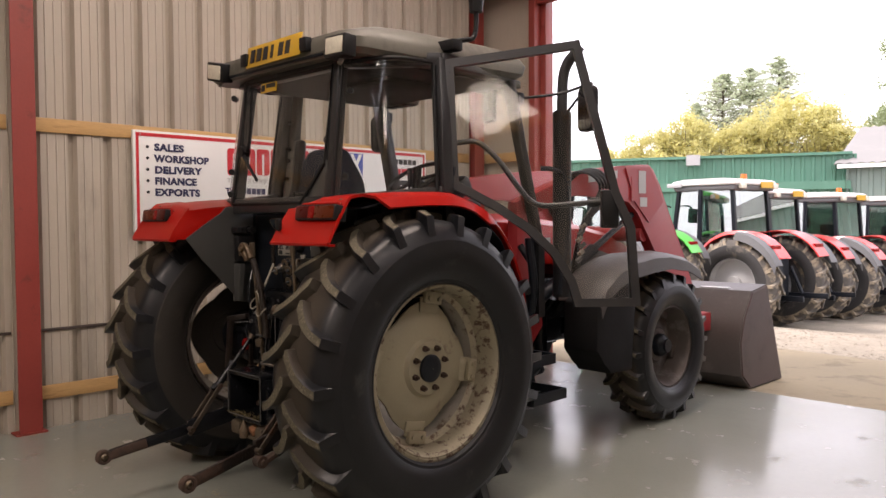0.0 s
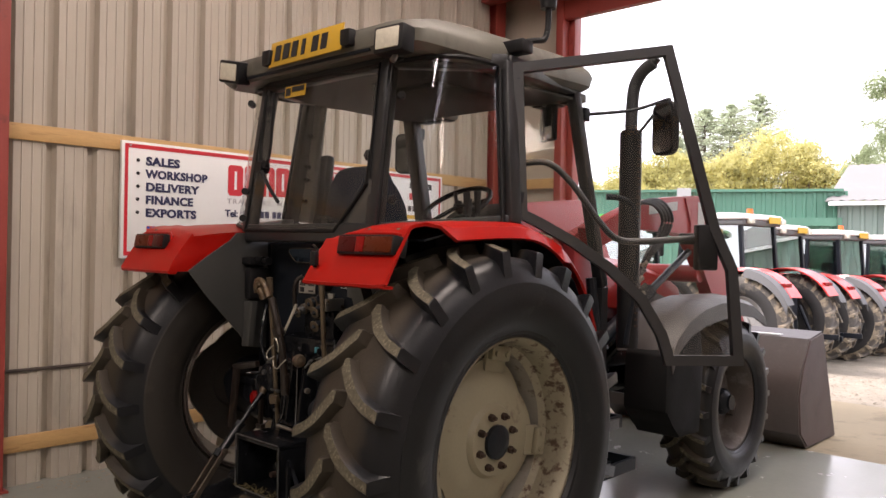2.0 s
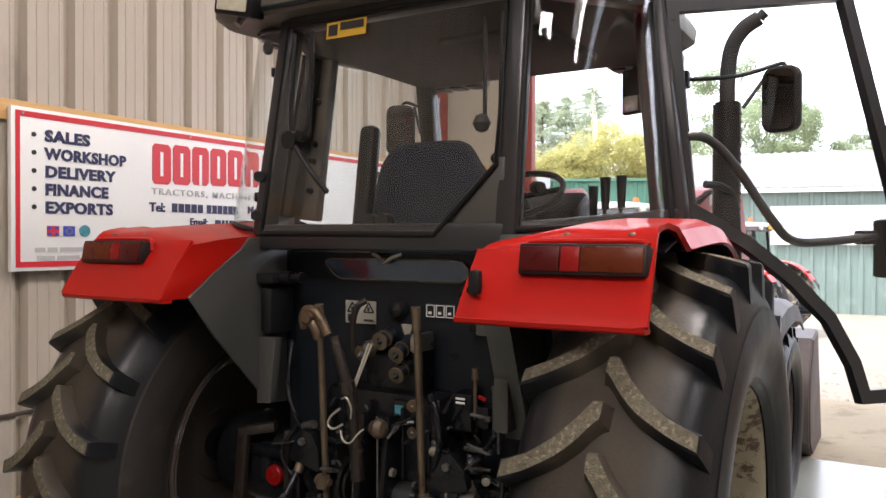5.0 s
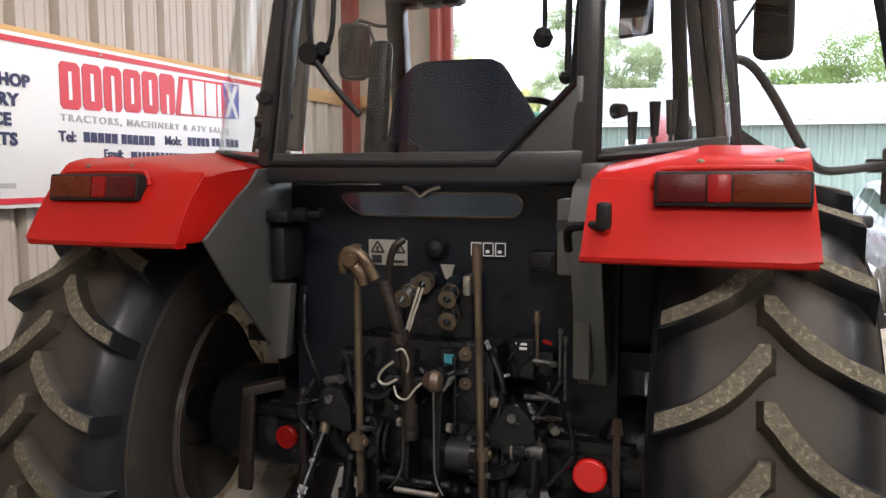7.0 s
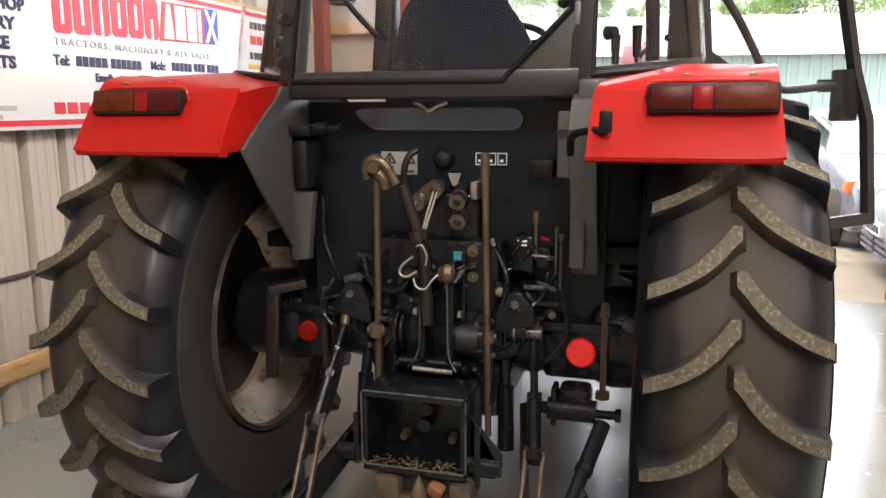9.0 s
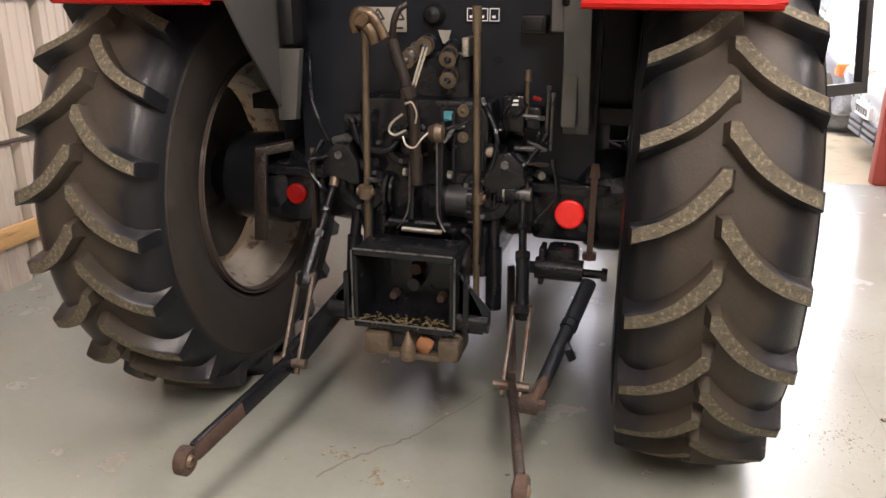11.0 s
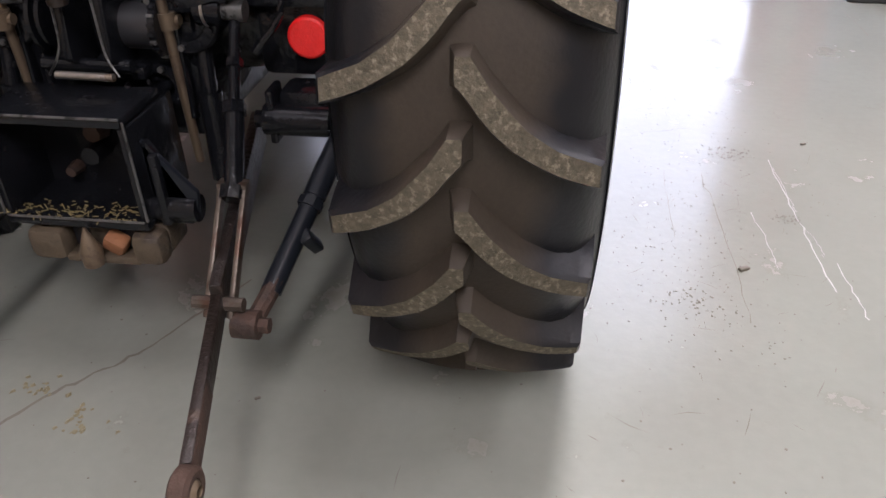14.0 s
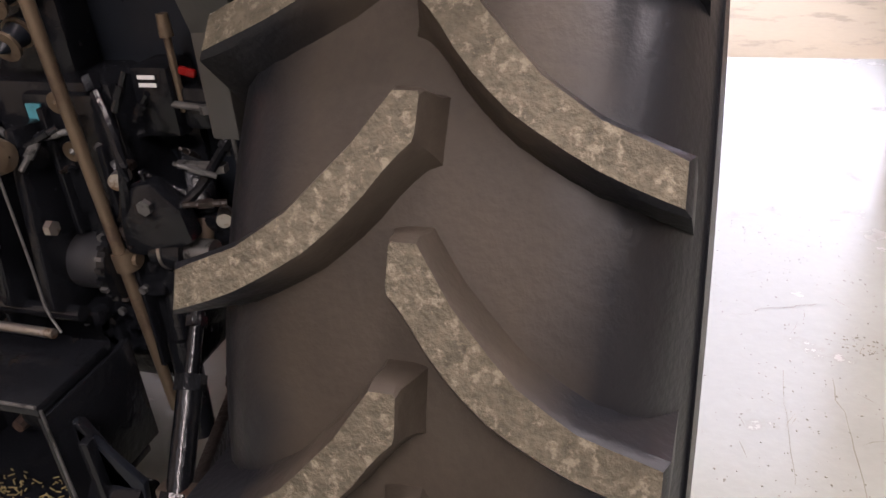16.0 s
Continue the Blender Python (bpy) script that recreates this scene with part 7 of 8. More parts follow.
for k, q in enumerate(([(2.03, 1.893), (2.065, 1.893), (2.175, 2.1), (2.135, 2.1)], [(2.14, 1.893), (2.175, 1.893), (2.065, 2.1), (2.03, 2.1)])):
    bm = bm0()
    prism(bm, q, 0.0042, 0.006 + 0.001 * k, "X")
    part("flag_cross", bm, SIGNWHITE, sign)
for y, m in ((0.12, SIGNRED), (0.205, SIGNBLUE)):
    bm = bm0()
    span(bm, (0.001, y, 1.553), (0.004, y + 0.062, 1.603))
    part("small_flag", bm, m, sign)
    bm = bm0()
    if m is SIGNRED:
        for q in (0.0, 0.036):
            span(bm, (0.0042, y + q + 0.002, 1.556), (0.005, y + q + 0.022, 1.57))
            span(bm, (0.0042, y + q + 0.002, 1.585), (0.005, y + q + 0.022, 1.6))
        part("flag_corner", bm, SIGNBLUE, sign)
    else:
        for k in range(12):
            a = 2 * math.pi * k / 12
            rod(bm, (0.0042, y + 0.031 + 0.016 * math.cos(a), 1.578 + 0.016 * math.sin(a)), (0.005, y + 0.031 + 0.016 * math.cos(a), 1.578 + 0.016 * math.sin(a)), 0.0025, seg=6)
        part("flag_star", bm, YELLOW, sign)
bm = bm0()
rod(bm, (0.001, 0.322, 1.58), (0.004, 0.322, 1.58), 0.03, seg=24)
part("globe", bm, TEAL, sign)
bars(2.6, 2.03, 0.05, (0.04, 0.05, 0.05, 0.05, 0.05), INK, 0.012)
bars(2.6, 1.925, 0.06, (0.075, 0.08, 0.08), SIGNRED, 0.012)
bars(2.585, 1.82, 0.05, (0.04, 0.2), INK, 0.014)
bars(2.56, 1.752, 0.034, (0.28,), YELLOW, 0.01)
bars(2.56, 1.66, 0.04, (0.1, 0.14), INK, 0.012)
for y in (0.0, 1.0, 2.0, 2.97):
    bm = bm0()
    rod(bm, (0, y, SZ1 - 0.03), (0.006, y, SZ1 - 0.03), 0.007, seg=8)
    part("screw", bm, STEEL, sign)

# ---- the yard ----
SLOPE = 0.131


def ground_z(y):
    return -SLOPE * max(0.0, min(y, 13.5) - 8.0) - 0.02 * max(0.0, min(y, 33.0) - 13.5)


GRAVEL = mat("gravel", (0.3, 0.265, 0.21), 0.95, vary=0.3, scale=2.0, fine=38, bump=0.9, patch=(0.19, 0.165, 0.13), amount=0.35, patch_scale=18, spec=0.2, depth=0.03)
APRON = mat("apron_concrete", (0.27, 0.225, 0.15), 0.85, vary=0.14, scale=1.2, fine=20, bump=0.2, patch=(0.2, 0.165, 0.11), amount=0.4, patch_scale=2.5, spec=0.25)
bm = bm0()
ys = [4.05, 5.2, 6, 8, 9.5, 11, 13.5, 15, 20, 26, 33, 60, 200, 1500]
xs = [-1500, -200, -60, -30, -20, -12, -8, -4, 0, 4, 8, 14, 30, 80, 300, 1500]
rows = [[(x, y, ground_z(y) - 0.035) for x in xs] for y in ys]
sheet(bm, rows)
rows = [[(x, y, -0.26) for x in xs] for y in (-1500, -200, -30, 4.05)]
sheet(bm, rows)
tagged(part("ground", bm, GRAVEL), "pale gravel yard sloping away from the shed", "ground", kind="structure")
bm = bm0()
prism(bm, [(-6, 3.9), (9, 3.9), (9, 6.0), (4, 6.1), (0, 6.3), (-6, 6.4)], -0.3, -0.008, "Z")
tagged(part("apron", bm, APRON, smooth=False), "worn concrete apron outside the shed door", "apron", kind="structure")
rr = random.Random(9)
bm = bm0()
for k in range(2600):
    x, y = rr.uniform(-3.5, 5.0), 6.0 + 9 * rr.random() ** 1.6
    s = rr.uniform(0.012, 0.035)
    z = ground_z(y) - 0.035
    v = [bm.verts.new((x + s * math.cos(a) * rr.uniform(0.7, 1.2), y + s * math.sin(a) * rr.uniform(0.7, 1.2), z)) for a in (0, 1.57, 3.14, 4.71)]
    t = bm.verts.new((x, y, z + s * 0.6))
    for i in range(4):
        bm.faces.new((v[i], v[(i + 1) % 4], t))
tagged(part("gravel_stones", bm, GRAVEL), "loose gravel stones", "gravel", kind="stuff")

GREEN = mat("green_cladding", (0.08, 0.21, 0.145), 0.5, vary=0.1, scale=0.8, fine=12, bump=0.03, patch=(0.1, 0.24, 0.17), amount=0.3, patch_scale=1)
GREYGREEN = mat("grey_green_cladding", (0.17, 0.23, 0.2), 0.5, vary=0.1, scale=0.8, fine=12, bump=0.03, patch=(0.22, 0.28, 0.24), amount=0.3, patch_scale=1)
CEMENT = mat("weathered_roofing", (0.19, 0.187, 0.18), 0.8, vary=0.12, scale=1, fine=12, bump=0.1, patch=(0.21, 0.205, 0.195), amount=0.35, patch_scale=1)


def clad(bm, a, b, z0, z1, pitch=0.25, rib=0.04):
    """Ribbed cladding between two plan points, facing right of the way from a to b."""
    a, b = Vector((*a, 0)), Vector((*b, 0))
    d = (b - a).normalized()
    n = Vector((d.y, -d.x, 0))
    k, L = 0, (b - a).length
    pts = []
    while k * pitch < L:
        for o, e in ((0, 0), (0.55, 0), (0.65, 1), (0.9, 1)):
            pts.append(a + d * (k + o) * pitch + n * rib * e)
        k += 1
    lo, hi = [bm.verts.new(p + Vector((0, 0, z0))) for p in pts], [bm.verts.new(p + Vector((0, 0, z1))) for p in pts]
    for i in range(len(pts) - 1):
        bm.faces.new((lo[i], lo[i + 1], hi[i + 1], hi[i]))
    return bm


fence = thing("green_fence", "long green ribbed sheet fence behind the parked tractors", "fence")
bm = bm0()
clad(bm, (-26, 18.8), (-5.7, 27.9), -2.2, 2.6, 0.35)
part("lower_sheeting", bm, GREEN, fence)
bm = bm0()
clad(bm, (-26, 19.2), (-5.7, 28.3), 2.75, 3.85, 0.35)
part("upper_sheeting", bm, GREEN, fence)
bm = bm0()
bar(bm, (-26, 18.9, 2.7), (-5.7, 28.0, 2.7), 0.5, 0.3)
bar(bm, (-26, 19.1, 3.88), (-5.7, 28.2, 3.88), 0.2, 0.1)
part("capping", bm, GREEN, fence)
bm = bm0()
box(bm, (-10.6, 25.6, 3.75), (0.5, 0.3, 0.4), rot=(0, 0, 24))
part("flood_lamp", bm, SIGNGREY, fence, "grey flood lamp on the fence")

store = thing("store_building", "low grey-green clad store with a pale corrugated roof", "building")
bm = bm0()
clad(bm, (-5.7, 27.9), (16, 31.5), -2.3, 3.4, 0.4, 0.05)
part("front_wall", bm, GREYGREEN, store)
bm = bm0()
clad(bm, (-6.3, 36), (-5.7, 27.9), -2.3, 3.4, 0.4, 0.05)
part("side_wall", bm, GREYGREEN, store)
bm = bm0()
rows = []
for k in range(130):
    x = -6.1 + 0.172 * k
    y = 27.6 + 3.6 * (x + 5.7) / 21.7
    w = 0.05 * (k % 2)
    rows.append([(x, y, 3.42 + w), (x - 0.9, y + 6, 5.3 + w)])
sheet(bm, rows, 0.03)
part("roof", bm, CEMENT, store, "pale corrugated roof sheets")
bm = bm0()
bar(bm, (-6.0, 27.55, 3.36), (16, 31.2, 3.36), 0.12, 0.14)
part("gutter", bm, SIGNWHITE, store, "white gutter")
bm = bm0()
rod(bm, (-4.2, 27.95, -2.3), (-4.2, 27.95, 3.3), 0.09, seg=10)
part("down_pipe", bm, SIGNWHITE, store, "white down pipe")
bm = bm0()
box(bm, (-0.6, 28.6, 2.1), (4.4, 0.06, 1.4), rot=(0, 0, 9.4))
pn = part("name_board", bm, SIGNWHITE, store, "pale name board with grey print")
bm = bm0()
for k in range(6):
    x = -2.2 + 0.62 * k
    box(bm, (x, 28.55 + (x + 0.6) * 0.166, 2.25), (0.45, 0.03, 0.3), rot=(0, 0, 9.4))
part("print_bar", bm, SIGNGREY, pn)


# ---- parked tractors ----
def yard_tractor(m, paint, roof_paint, label, scale=1.0):
    """A parked tractor seen from behind: rear axle at its origin, heading +y."""
    t = thing("parked_tractor", label, "tractor", m @ Matrix.Scale(scale, 4), "tractors parked in the yard")
    bm = bm0()
    span(bm, (-0.25, -0.3, 0.5), (0.25, 3.0, 1.05), bevel=0.05)
    span(bm, (-0.75, -0.5, 0.75), (0.75, -0.3, 0.95), bevel=0.03)
    part("chassis", bm, BLACK, t)
    bm = bm0()
    rows = []
    for y, z, w in ((1.3, 1.75, 0.42), (2.2, 1.68, 0.4), (3.0, 1.5, 0.34), (3.1, 1.1, 0.3)):
        rows.append([(-w, y, 1.0), (-w, y, z - 0.15), (-w * 0.7, y, z), (w * 0.7, y, z), (w, y, z - 0.15), (w, y, 1.0)])
    sheet(bm, rows, 0.02)
    part("bonnet", bm, paint, t)
    for s in (-1, 1):
        w = tyre(t, "rear_tyre", (s * 0.86, -0.4, 0.86), 0.86, 0.46, 0.48, 18, 5 * s, 0.045, 40, "large muddy rear tyre", [MUDDY, DARK_FLANK], [MUDDY, MUDDY])
        bm = bm0()
        lathe(bm, [(s * o, r) for o, r in ((0.16, 0.48), (0.17, 0.46), (0.05, 0.44), (0.02, 0.3), (0.06, 0.14), (0.12, 0.13), (0.12, 0.001))], (0, 0, 0), 32)
        part("rim", bm, PALE_RIM, w, "pale grey rim")
        w = tyre(t, "front_tyre", (s * 0.82, 2.5, 0.62), 0.62, 0.38, 0.34, 16, 3, 0.035, 36, "muddy front tyre", [MUDDY, DARK_FLANK], [MUDDY, MUDDY])
        bm = bm0()
        lathe(bm, [(s * o, r) for o, r in ((0.13, 0.34), (0.05, 0.3), (0.03, 0.1), (0.1, 0.09), (0.1, 0.001))], (0, 0, 0), 24)
        part("rim", bm, PALE_RIM, w)
        bm = bm0()
        rows = []
        for k in range(13):
            a = radians(150 - 115 * k / 12)
            r = 0.97
            c = (r * math.cos(a) - 0.4, 0.86 + r * math.sin(a))
            rows.append([(s * 0.5, c[0], c[1]), (s * 0.88, c[0], c[1] + 0.01), (s * 0.92, c[0], c[1] - 0.05)])
        sheet(bm, rows, 0.02)
        g = part("mudguard", bm, paint, t)
        bm = bm0()
        rows = []
        for k in range(9):
            a = radians(158 - 62 * k / 8)
            r = 0.96
            c = (r * math.cos(a) - 0.4, 0.86 + r * math.sin(a))
            rows.append([(s * 0.86, c[0], c[1] + 0.012), (s * 1.1, c[0], c[1]), (s * 1.14, c[0], c[1] - 0.14)])
        sheet(bm, rows, 0.02)
        part("mudguard_extension", bm, YARD_GREY, g, "grey plastic extension")
        bm = bm0()
        span(bm, (s * 0.62, -1.12, 1.5), (s * 0.9, -1.04, 1.58), bevel=0.01)
        part("tail_lamp", bm, LENS_MID, g)
    cf = bm0()
    cs = {"rl": ((-0.6, -0.2, 1.6), (-0.58, -0.12, 2.62)), "rr": ((0.6, -0.2, 1.6), (0.58, -0.12, 2.62)), "ml": ((-0.72, 0.5, 1.3), (-0.68, 0.5, 2.62)), "mr": ((0.72, 0.5, 1.3), (0.68, 0.5, 2.62)), "fl": ((-0.55, 1.25, 1.3), (-0.55, 1.08, 2.62)), "fr": ((0.55, 1.25, 1.3), (0.55, 1.08, 2.62))}
    for a, b in cs.values():
        bar(cf, a, b, 0.07, 0.07, up=(0, 1, 0))
    span(cf, (-0.7, -0.2, 1.2), (0.7, 1.3, 1.6))
    c = part("cab_frame", cf, BLACK, t)
    for a, b in (("rl", "rr"), ("rr", "mr"), ("mr", "fr"), ("fr", "fl"), ("fl", "ml"), ("ml", "rl")):
        p = pane("pane", [cs[a][0], cs[b][0], cs[b][1], cs[a][1]], c, "", 0.006, YARD_GLASS)
    bm = bm0()
    prism(bm, [(-0.26, 2.7), (-0.27, 2.75), (-0.22, 2.8), (0.0, 2.83), (0.85, 2.83), (1.12, 2.79), (1.21, 2.74), (1.18, 2.7)], -0.72, 0.72, "X", bevel=0.03)
    r = part("cab_roof", bm, roof_paint, t, "pale cab roof")
    bm = bm0()
    prism(bm, [(-0.22, 2.6), (-0.24, 2.697), (1.15, 2.697), (1.1, 2.6)], -0.69, 0.69, "X", bevel=0.02)
    part("roof_skirt", bm, YARD_GREY, r, "grey band under the cab roof")
    for s in (-1, 1):
        bm = bm0()
        span(bm, (s * 0.7, 0.9, 2.68), (s * 0.735, 1.25, 2.76), bevel=0.008)
        part("side_lamp", bm, SIGNGREY, r)
        bm = bm0()
        tube(bm, [(s * 0.6, 1.25, 2.3), (s * 0.85, 1.3, 2.35), (s * 0.98, 1.3, 2.3)], 0.015, 6, 3)
        box(bm, (s * 1.0, 1.3, 2.15), (0.2, 0.06, 0.3), bevel=0.03)
        part("wing_mirror", bm, PLASTIC, t)
    bm = bm0()
    box(bm, (0.35, -0.285, 2.71), (0.42, 0.02, 0.12))
    part("plate", bm, YELLOW, r, "plain yellow plate")
    for x in (-0.5, 0.62):
        bm = bm0()
        box(bm, (x, -0.28, 2.68), (0.16, 0.08, 0.1), bevel=0.01)
        part("work_lamp", bm, LAMPGLASS, r)
    bm = bm0()
    rod(bm, (0.4, 0.25, 2.82), (0.4, 0.25, 2.95), 0.065, 0.055, seg=14)
    part("beacon", bm, ORANGE, r, "orange beacon")
    bm = bm0()
    bar(bm, (-0.35, -0.5, 0.6), (-0.45, -1.45, 0.62), 0.05, 0.1, bevel=0.01)
    bar(bm, (0.35, -0.5, 0.6), (0.45, -1.45, 0.62), 0.05, 0.1, bevel=0.01)
    rod(bm, (-0.35, -1.0, 0.65), (-0.3, -0.8, 1.15), 0.035, seg=10)
    rod(bm, (0.35, -1.0, 0.65), (0.3, -0.8, 1.15), 0.035, seg=10)
    span(bm, (-0.25, -0.8, 0.6), (0.25, -0.2, 1.3), bevel=0.03)
    part("linkage", bm, BLACK, t)
    bm = bm0()
    span(bm, (-0.25, 0.2, 1.5), (0.25, 0.4, 2.1), bevel=0.06)
    span(bm, (-0.25, 0.25, 1.45), (0.25, 0.75, 1.6), bevel=0.05)
    part("seat", bm, FABRIC, t)
    return t


MUDDY = mat("muddy_rubber", (0.1, 0.092, 0.082), 0.85, vary=0.3, scale=4, fine=60, bump=0.3, patch=(0.3, 0.25, 0.18), amount=0.55, patch_scale=3.5, spec=0.2)
DARK_FLANK = mat("grimy_flank", (0.03, 0.029, 0.028), 0.7, vary=0.3, scale=4, fine=60, bump=0.1, patch=(0.11, 0.095, 0.075), amount=0.3, patch_scale=3)
PALE_RIM = mat("pale_rim", (0.34, 0.34, 0.33), 0.5, vary=0.1, bump=0.05)
ROOF_WHITE = mat("white_cab_roof", (0.6, 0.6, 0.58), 0.45, vary=0.08, bump=0.03)
YARD_GREEN = mat("bright_green_paint", (0.05, 0.4, 0.04), 0.35, vary=0.1, bump=0.03, coat=0.3)
YARD_BLUE = mat("blue_paint", (0.03, 0.13, 0.45), 0.35, vary=0.1, bump=0.03, coat=0.3)
YARD_RED = mat("bright_red_paint", (0.62, 0.03, 0.025), 0.35, vary=0.08, bump=0.03, coat=0.3)
ORANGE = mat("orange_lens", (0.7, 0.13, 0.02), 0.3, vary=0.1, bump=0)
YARD_GREY = mat("pale_grey_plastic", (0.1, 0.1, 0.1), 0.6, vary=0.12, bump=0.05)
YARD_GLASS = glass_mat("yard_glass", (0.66, 0.78, 0.74), 0.34)
ROW = ((-3.01, 12.68, 82), (-3.14, 14.69, 83), (-2.6, 17.2, 82), (-2.0, 19.9, 82))
for x, y, h in ROW:
    yard_tractor(pose(x, y, ground_z(y) - 0.035, 0, 0, h), YARD_RED, ROOF_WHITE, "red tractor with a pale cab roof parked on the gravel", 1.03)
yard_tractor(pose(-4.2, 10.3, ground_z(10.3) - 0.035, 0, 0, 84), YARD_GREEN, YARD_GREEN, "bright green tractor parked on the gravel", 0.88)
yard_tractor(pose(-5.6, 8.6, ground_z(8.6) - 0.035, 0, 0, 84), YARD_BLUE, ROOF_WHITE, "blue tractor parked on the gravel", 0.82)


# ---- parked cars ----
def car(m, paint, label):
    """A small car, its nose towards -y."""
    c = thing("parked_car", label, "car", m, "cars parked outside")
    bm = bm0()
    prism(bm, [(-1.98, 0.24), (-2.1, 0.34), (-2.13, 0.56), (-2.05, 0.74), (-1.85, 0.84), (-1.15, 0.97), (1.95, 0.99), (2.08, 0.9), (2.12, 0.5), (2.0, 0.26)], -0.85, 0.85, "X", bevel=0.07)
    for v in bm.verts:
        v.co.x *= 1 - 0.22 * max(0.0, (-1.6 - v.co.y) / 0.53) ** 1.5
    body = part("body", bm, paint, c)
    lo, hi = ((-0.8, -1.12), (0.8, -1.12), (0.8, 1.98), (-0.8, 1.98)), ((-0.6, -0.3), (0.6, -0.3), (0.6, 1.6), (-0.6, 1.6))
    a, b = [Vector((*p, 0.95)) for p in lo], [Vector((*p, 1.44)) for p in hi]
    bm = bm0()
    v0, v1 = [bm.verts.new(p) for p in a], [bm.verts.new(p) for p in b]
    top = [bm.verts.new((p.x * 0.8, p.y * 0.85 + 0.1, 1.475)) for p in b]
    for p, q in ((v0, v1), (v1, top)):
        for k in range(4):
            bm.faces.new((p[k], p[(k + 1) % 4], q[(k + 1) % 4], q[k]))
    bm.faces.new(top), bm.faces.new(v0[::-1])
    cabin = part("cabin", bm, paint, c)

    def light(k, u0, u1, w0, w1, name, slant=0.0):
        """A pane laid 3 mm proud of cabin side k, in shares of its width and height."""
        p, q, r_, t_ = a[k], a[(k + 1) % 4], b[(k + 1) % 4], b[k]
        n = (q - p).cross(t_ - p).normalized() * 0.006
        pts = [p.lerp(q, u).lerp(t_.lerp(r_, u), w) + n for u, w in ((u0, w0), (u1, w0), (u1, w1), (u0 + slant, w1))]
        pane(name, pts, cabin, "", 0.004, CAR_GLASS)
    light(0, 0.06, 0.94, 0.08, 0.94, "windscreen")
    light(2, 0.06, 0.94, 0.12, 0.9, "rear_screen")
    for k, f in ((1, 0), (3, 1)):
        for u0, u1 in ((0.09, 0.2), (0.215, 0.5), (0.53, 0.78), (0.8, 0.93)):
            light(k, 1 - u1 if f else u0, 1 - u0 if f else u1, 0.1, 0.86, "side_window")
    for s in (-1, 1):
        for y in (-1.32, 1.28):
            bm = bm0()
            lathe(bm, [(-0.1, 0.2), (-0.1, 0.3), (-0.08, 0.32), (0.08, 0.32), (0.1, 0.3), (0.1, 0.2), (0.06, 0.18), (0.06, 0.001)], (0, 0, 0), 28)
            w = part("wheel", bm, RUBBER, c)
            w.location = (s * 0.8, y, 0.3)
            bm = bm0()
            lathe(bm, [(s * 0.085, 0.2), (s * 0.1, 0.19), (s * 0.105, 0.05), (s * 0.105, 0.001)], (0, 0, 0), 20)
            part("rim", bm, PALE_RIM, w)
        bm = bm0()
        span(bm, (s * 0.36, -2.07, 0.64), (s * 0.68, -1.82, 0.78), bevel=0.03)
        hl = part("headlight", bm, LAMPGLASS, body)
        bm = bm0()
        span(bm, (s * 0.66, -2.0, 0.64), (s * 0.775, -1.78, 0.77), bevel=0.02)
        part("indicator", bm, ORANGE, hl, "orange indicator lens")
        bm = bm0()
        box(bm, (s * 0.95, -0.72, 1.04), (0.17, 0.1, 0.14), bevel=0.035)
        part("door_mirror", bm, PLASTIC, body)
        for y in (-0.35, 0.7):
            bm = bm0()
            span(bm, (s * 0.85, y + 0.75, 0.82), (s * 0.872, y + 0.93, 0.845), bevel=0.006)
            part("door_handle", bm, PLASTIC, body)
        bm = bm0()
        span(bm, (s * 0.852, -0.95, 0.5), (s * 0.866, 1.0, 0.56), bevel=0.004)
        part("rubbing_strip", bm, SIGNGREY, body)
    for k in range(3):
        for x in (-0.27, 0.27):
            bm = bm0()
            span(bm, (x - 0.24, -2.128, 0.22 + 0.055 * k), (x + 0.24, -2.05, 0.252 + 0.055 * k), bevel=0.006)
            part("grille_slot", bm, YARD_GREY, body)
    bm = bm0()
    span(bm, (-0.26, -2.145, 0.4), (0.26, -2.1, 0.51), bevel=0.004)
    pl = part("plate", bm, SIGNWHITE, body, "white plate with plain dark bars")
    for k in range(5):
        bm = bm0()
        span(bm, (-0.23 + 0.095 * k, -2.149, 0.425), (-0.165 + 0.095 * k, -2.144, 0.485))
        part("plate_bar", bm, INK, pl)
    return c


CAR_GLASS = glass_mat("car_glass", (0.35, 0.5, 0.46), 0.3)
SILVER = mat("silver_paint", (0.17, 0.185, 0.21), 0.3, metal=0.3, vary=0.05, bump=0, coat=0.5)
CAR_WHITE = mat("white_paint", (0.3, 0.33, 0.33), 0.3, vary=0.04, bump=0, coat=0.5)
car(pose(3.20, 8.10, ground_z(8.10) - 0.035, 0, 0, 0), SILVER, "silver hatchback parked on the gravel")
car(pose(4.58, 4.97, ground_z(4.97) - 0.035, 0, 0, -91), CAR_WHITE, "white car parked along the outside of the shed wall")

# ---- trees ----
BARK = mat("bark", (0.12, 0.095, 0.07), 0.9, vary=0.3, bump=0.4)
def leaf_mat(name, c):
    m = mat(name, c, 0.7, vary=0.35, scale=0.5, fine=3, bump=0, spec=0.2)
    n, l = m.node_tree.nodes, m.node_tree.links
    b, out = n["Principled BSDF"], n["Material Output"]
    thin, mixer = n.new("ShaderNodeBsdfTranslucent"), n.new("ShaderNodeMixShader")
    mixer.inputs[0].default_value = 0.45
    l.new(b.inputs["Base Color"].links[0].from_socket, thin.inputs[0])
    l.new(b.outputs[0], mixer.inputs[1])
    l.new(thin.outputs[0], mixer.inputs[2])
    l.new(mixer.outputs[0], out.inputs[0])
    return m
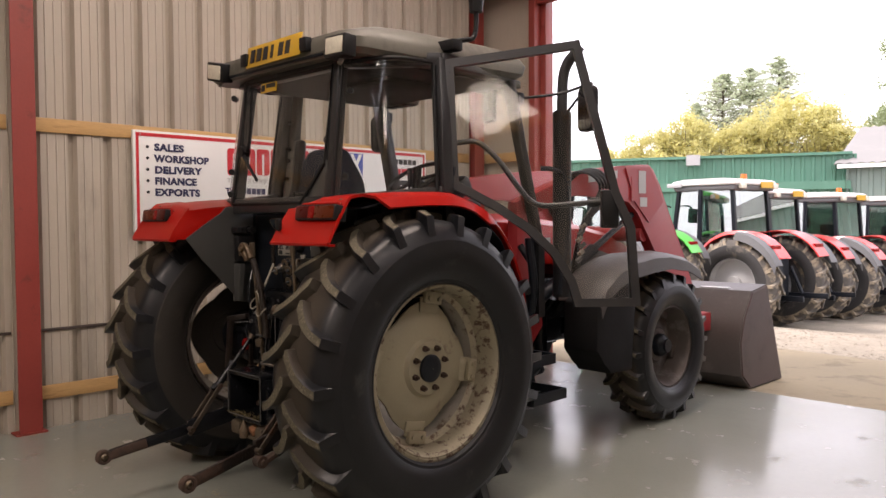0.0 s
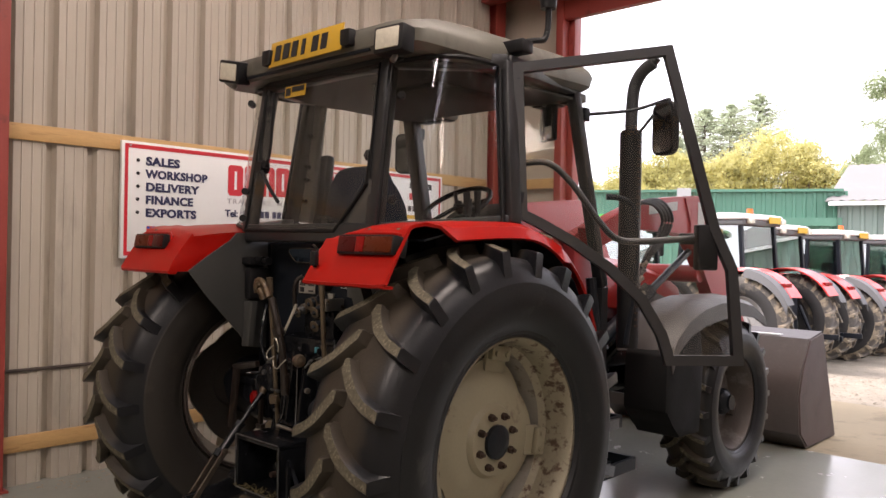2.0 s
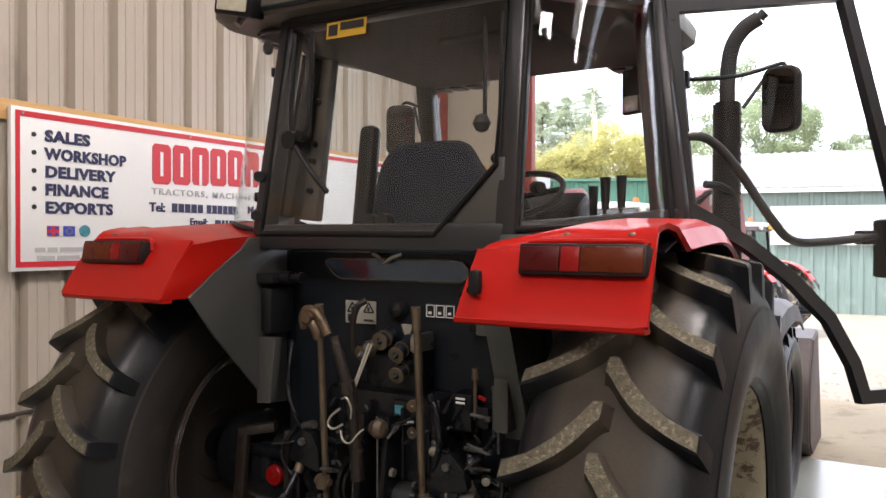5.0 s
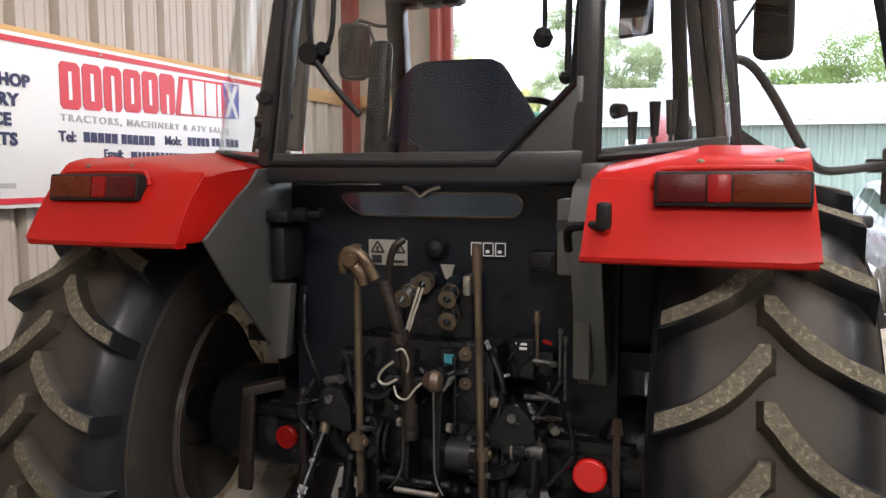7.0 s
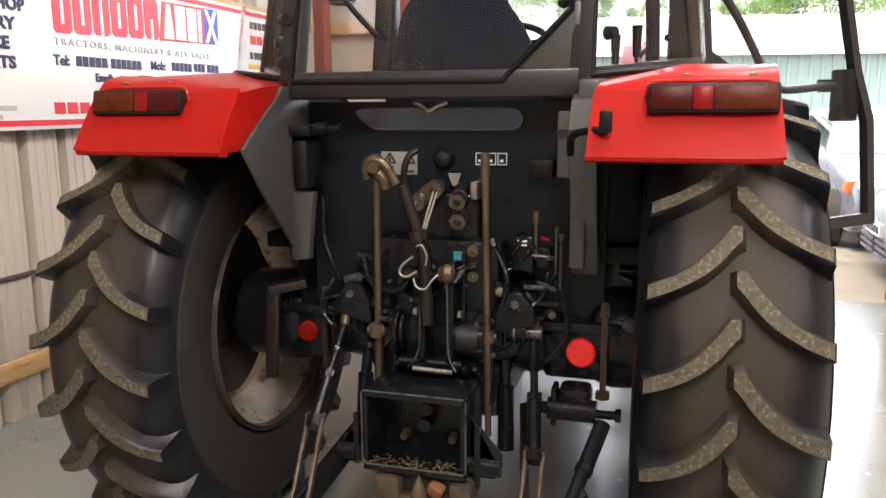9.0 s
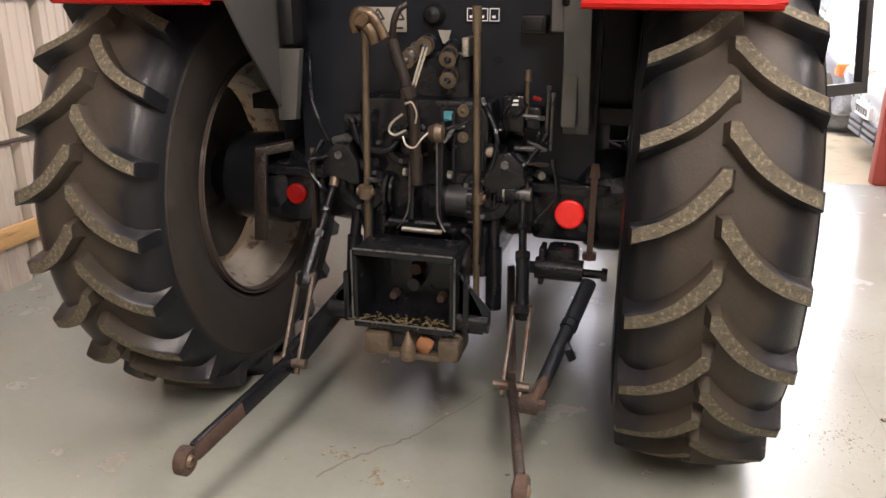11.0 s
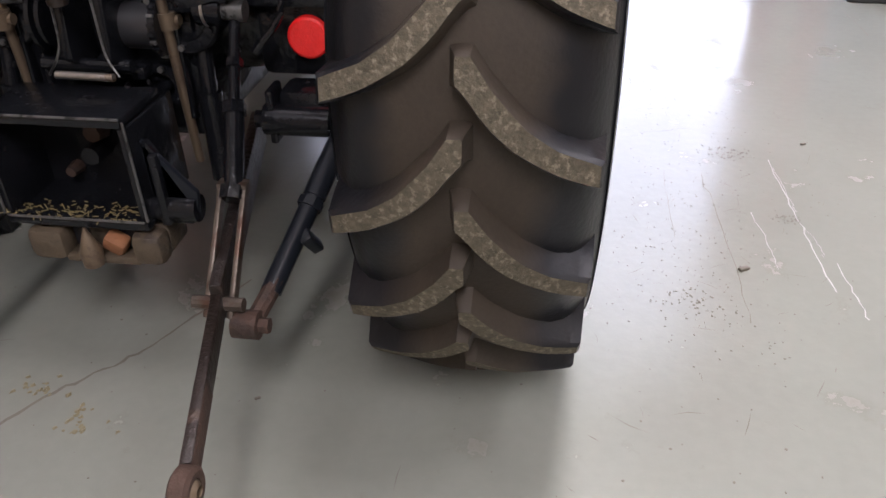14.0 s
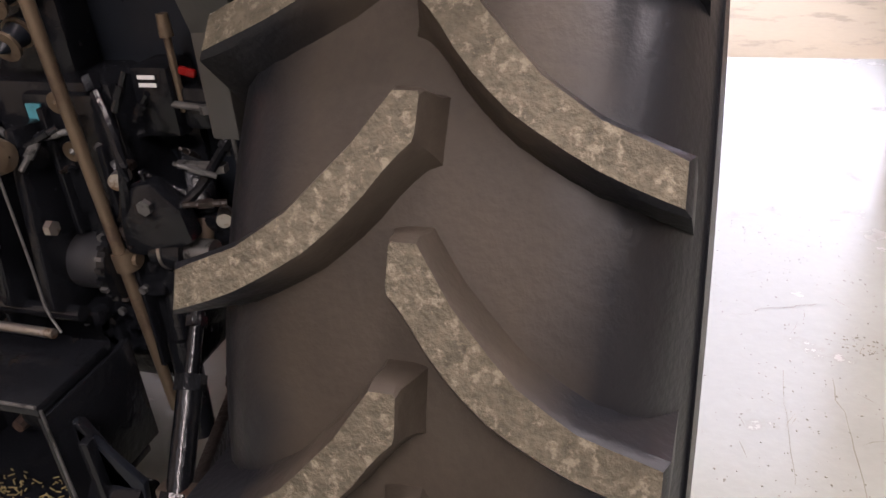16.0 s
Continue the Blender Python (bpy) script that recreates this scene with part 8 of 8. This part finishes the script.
# conifer and yellow colours paled well past foliage: haze and glare painted in
LEAF = {"yellow": leaf_mat("yellow_leaves", (0.6, 0.565, 0.25)), "conifer": leaf_mat("haze_paled_needles", (0.5, 0.56, 0.4)), "green": leaf_mat("green_leaves", (0.2, 0.29, 0.09)), "pale": leaf_mat("pale_leaves", (0.34, 0.4, 0.24))}


def leaf_mesh(name, clumps, size, seed):
    """Small pointed leaves scattered in clumps (centre, radii, count), as one mesh."""
    g = np.random.default_rng(seed)
    pos = []
    for c, radii, count in clumps:
        d = g.normal(size=(count, 3))
        pos.append(np.array(c) + d * 0.75 * np.array(radii))
    p = np.concatenate(pos)
    n = len(p)
    u = g.normal(size=(n, 3))
    u /= np.linalg.norm(u, axis=1)[:, None]
    v = np.cross(u, g.normal(size=(n, 3)))
    v /= np.linalg.norm(v, axis=1)[:, None]
    s = size * g.uniform(0.5, 1.3, (n, 1))
    co = np.stack((p + u * s, p + v * s * 0.55, p - u * s, p - v * s * 0.55), axis=1).reshape(-1, 3)
    me = bpy.data.meshes.new(name)
    me.vertices.add(4 * n)
    me.loops.add(4 * n)
    me.polygons.add(n)
    me.vertices.foreach_set("co", co.astype(np.float32).ravel())
    me.loops.foreach_set("vertex_index", np.arange(4 * n, dtype=np.int32))
    me.polygons.foreach_set("loop_start", np.arange(0, 4 * n, 4, dtype=np.int32))
    me.update(calc_edges=True)
    return me


def tree(x, y, z0, h, w, kind, seed, label, size_up=1.0):
    r = random.Random(seed)
    t = thing("tree", label, "tree", pose(x, y, z0) @ Matrix.Scale(size_up, 4), "trees behind the yard")
    bm = bm0()
    tube(bm, [(0, 0, 0), (r.uniform(-0.1, 0.1), 0, h * 0.3), (r.uniform(-0.2, 0.2), 0.1, h * 0.6)], w * 0.035, 8, 4)
    clumps = []
    if kind == "conifer":
        rod(bm, (0, 0, 0), (0, 0, h * 0.97), w * 0.035, w * 0.006, seg=8)
        for k in range(440):
            f = r.random() ** 0.7
            z = h * (0.12 + 0.87 * f)
            reach = w * 0.5 * max(0.006, 1 - f) ** 0.8 * r.choice((2.9, 2.4, 2.0, 1.5, 1.0))
            a = r.uniform(0, 6.28)
            rise = r.uniform(-0.15, 0.4)
            tip = (math.cos(a) * reach, math.sin(a) * reach, z + reach * rise)
            rod(bm, (0, 0, z), tip, 0.02, 0.006, seg=4)
            for q in (0.3, 0.55, 0.8, 1.0):
                e = (0.08 + 0.18 * (1 - f)) * (1.25 - 0.6 * q)
                clumps.append(((tip[0] * q, tip[1] * q, z + (tip[2] - z) * q), (e * 1.3, e * 1.3, e * 0.6), 13))
        size = 0.065
    else:
        n = 46 if kind != "pale" else 30
        for k in range(n):
            a, f = r.uniform(0, 6.28), r.random()
            rad = w * 0.5 * math.sin(math.pi * (0.12 + 0.74 * f)) ** 0.7 * r.uniform(0.25, 1.0)
            c = Vector((math.cos(a) * rad, math.sin(a) * rad, h * (0.16 + 0.78 * f)))
            root = Vector((0, 0, max(h * 0.1, min(h * 0.62, c.z - rad * 0.8 - h * 0.08))))
            tube(bm, [root, root.lerp(c, 0.5) + Vector((r.gauss(0, 0.1) * rad, r.gauss(0, 0.1) * rad, -0.1 * rad)), root.lerp(c, 0.9)], w * 0.0035, 5, 3)
            for j in range(7):
                o = Vector((r.gauss(0, 1), r.gauss(0, 1), r.gauss(0, 0.7))) * w * 0.06
                e = w * r.uniform(0.035, 0.085)
                clumps.append((c + o, (e, e, e * r.uniform(0.7, 1.4 if kind == "yellow" else 0.9)), 95 if kind != "pale" else 105))
        size = 0.08
    part("trunk", bm, BARK, t)
    crown = new("crown", leaf_mesh("crown", clumps, size, seed))
    crown.data.materials.append(LEAF[kind])
    crown.parent = t
    return t


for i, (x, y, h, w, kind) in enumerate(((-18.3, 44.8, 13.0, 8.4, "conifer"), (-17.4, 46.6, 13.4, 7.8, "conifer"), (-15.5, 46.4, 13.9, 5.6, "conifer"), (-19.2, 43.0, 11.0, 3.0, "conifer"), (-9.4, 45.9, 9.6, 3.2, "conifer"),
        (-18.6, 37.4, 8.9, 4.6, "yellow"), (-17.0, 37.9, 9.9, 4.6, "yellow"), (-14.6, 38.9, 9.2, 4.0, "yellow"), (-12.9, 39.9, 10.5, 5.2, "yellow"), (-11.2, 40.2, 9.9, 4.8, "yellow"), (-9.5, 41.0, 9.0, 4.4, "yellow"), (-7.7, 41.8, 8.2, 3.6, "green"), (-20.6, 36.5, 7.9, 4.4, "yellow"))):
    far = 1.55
    tree(3.47 + (x - 3.47) * far, -2.51 + (y + 2.51) * far, 1.47 - 3.67 * far, h, w, kind, 20 + i, {"yellow": "broad autumn-yellow willow behind the green fence", "conifer": "tall conifer behind the green fence, its green paled for haze", "green": "green bushy tree behind the fence"}[kind], far)
for i, (x, y, h, w, kind) in enumerate(((5.2, 47, 10.2, 6.5, "green"), (8.7, 46, 12.8, 8, "green"), (13.5, 47, 13, 9, "green"), (-1.0, 50, 11.0, 5, "pale"), (-4.0, 48, 12.0, 5, "pale"), (-6.2, 50, 14.2, 6, "pale"), (-8.6, 48, 15.2, 6, "pale"), (-3.0, 47, 8.0, 5, "yellow"))):
    tree(x, y, -2.2, h, w, kind, 50 + i, {"green": "leafy green tree behind the store building", "pale": "thin airy birch behind the store building", "yellow": "yellowing bush behind the store building"}[kind])
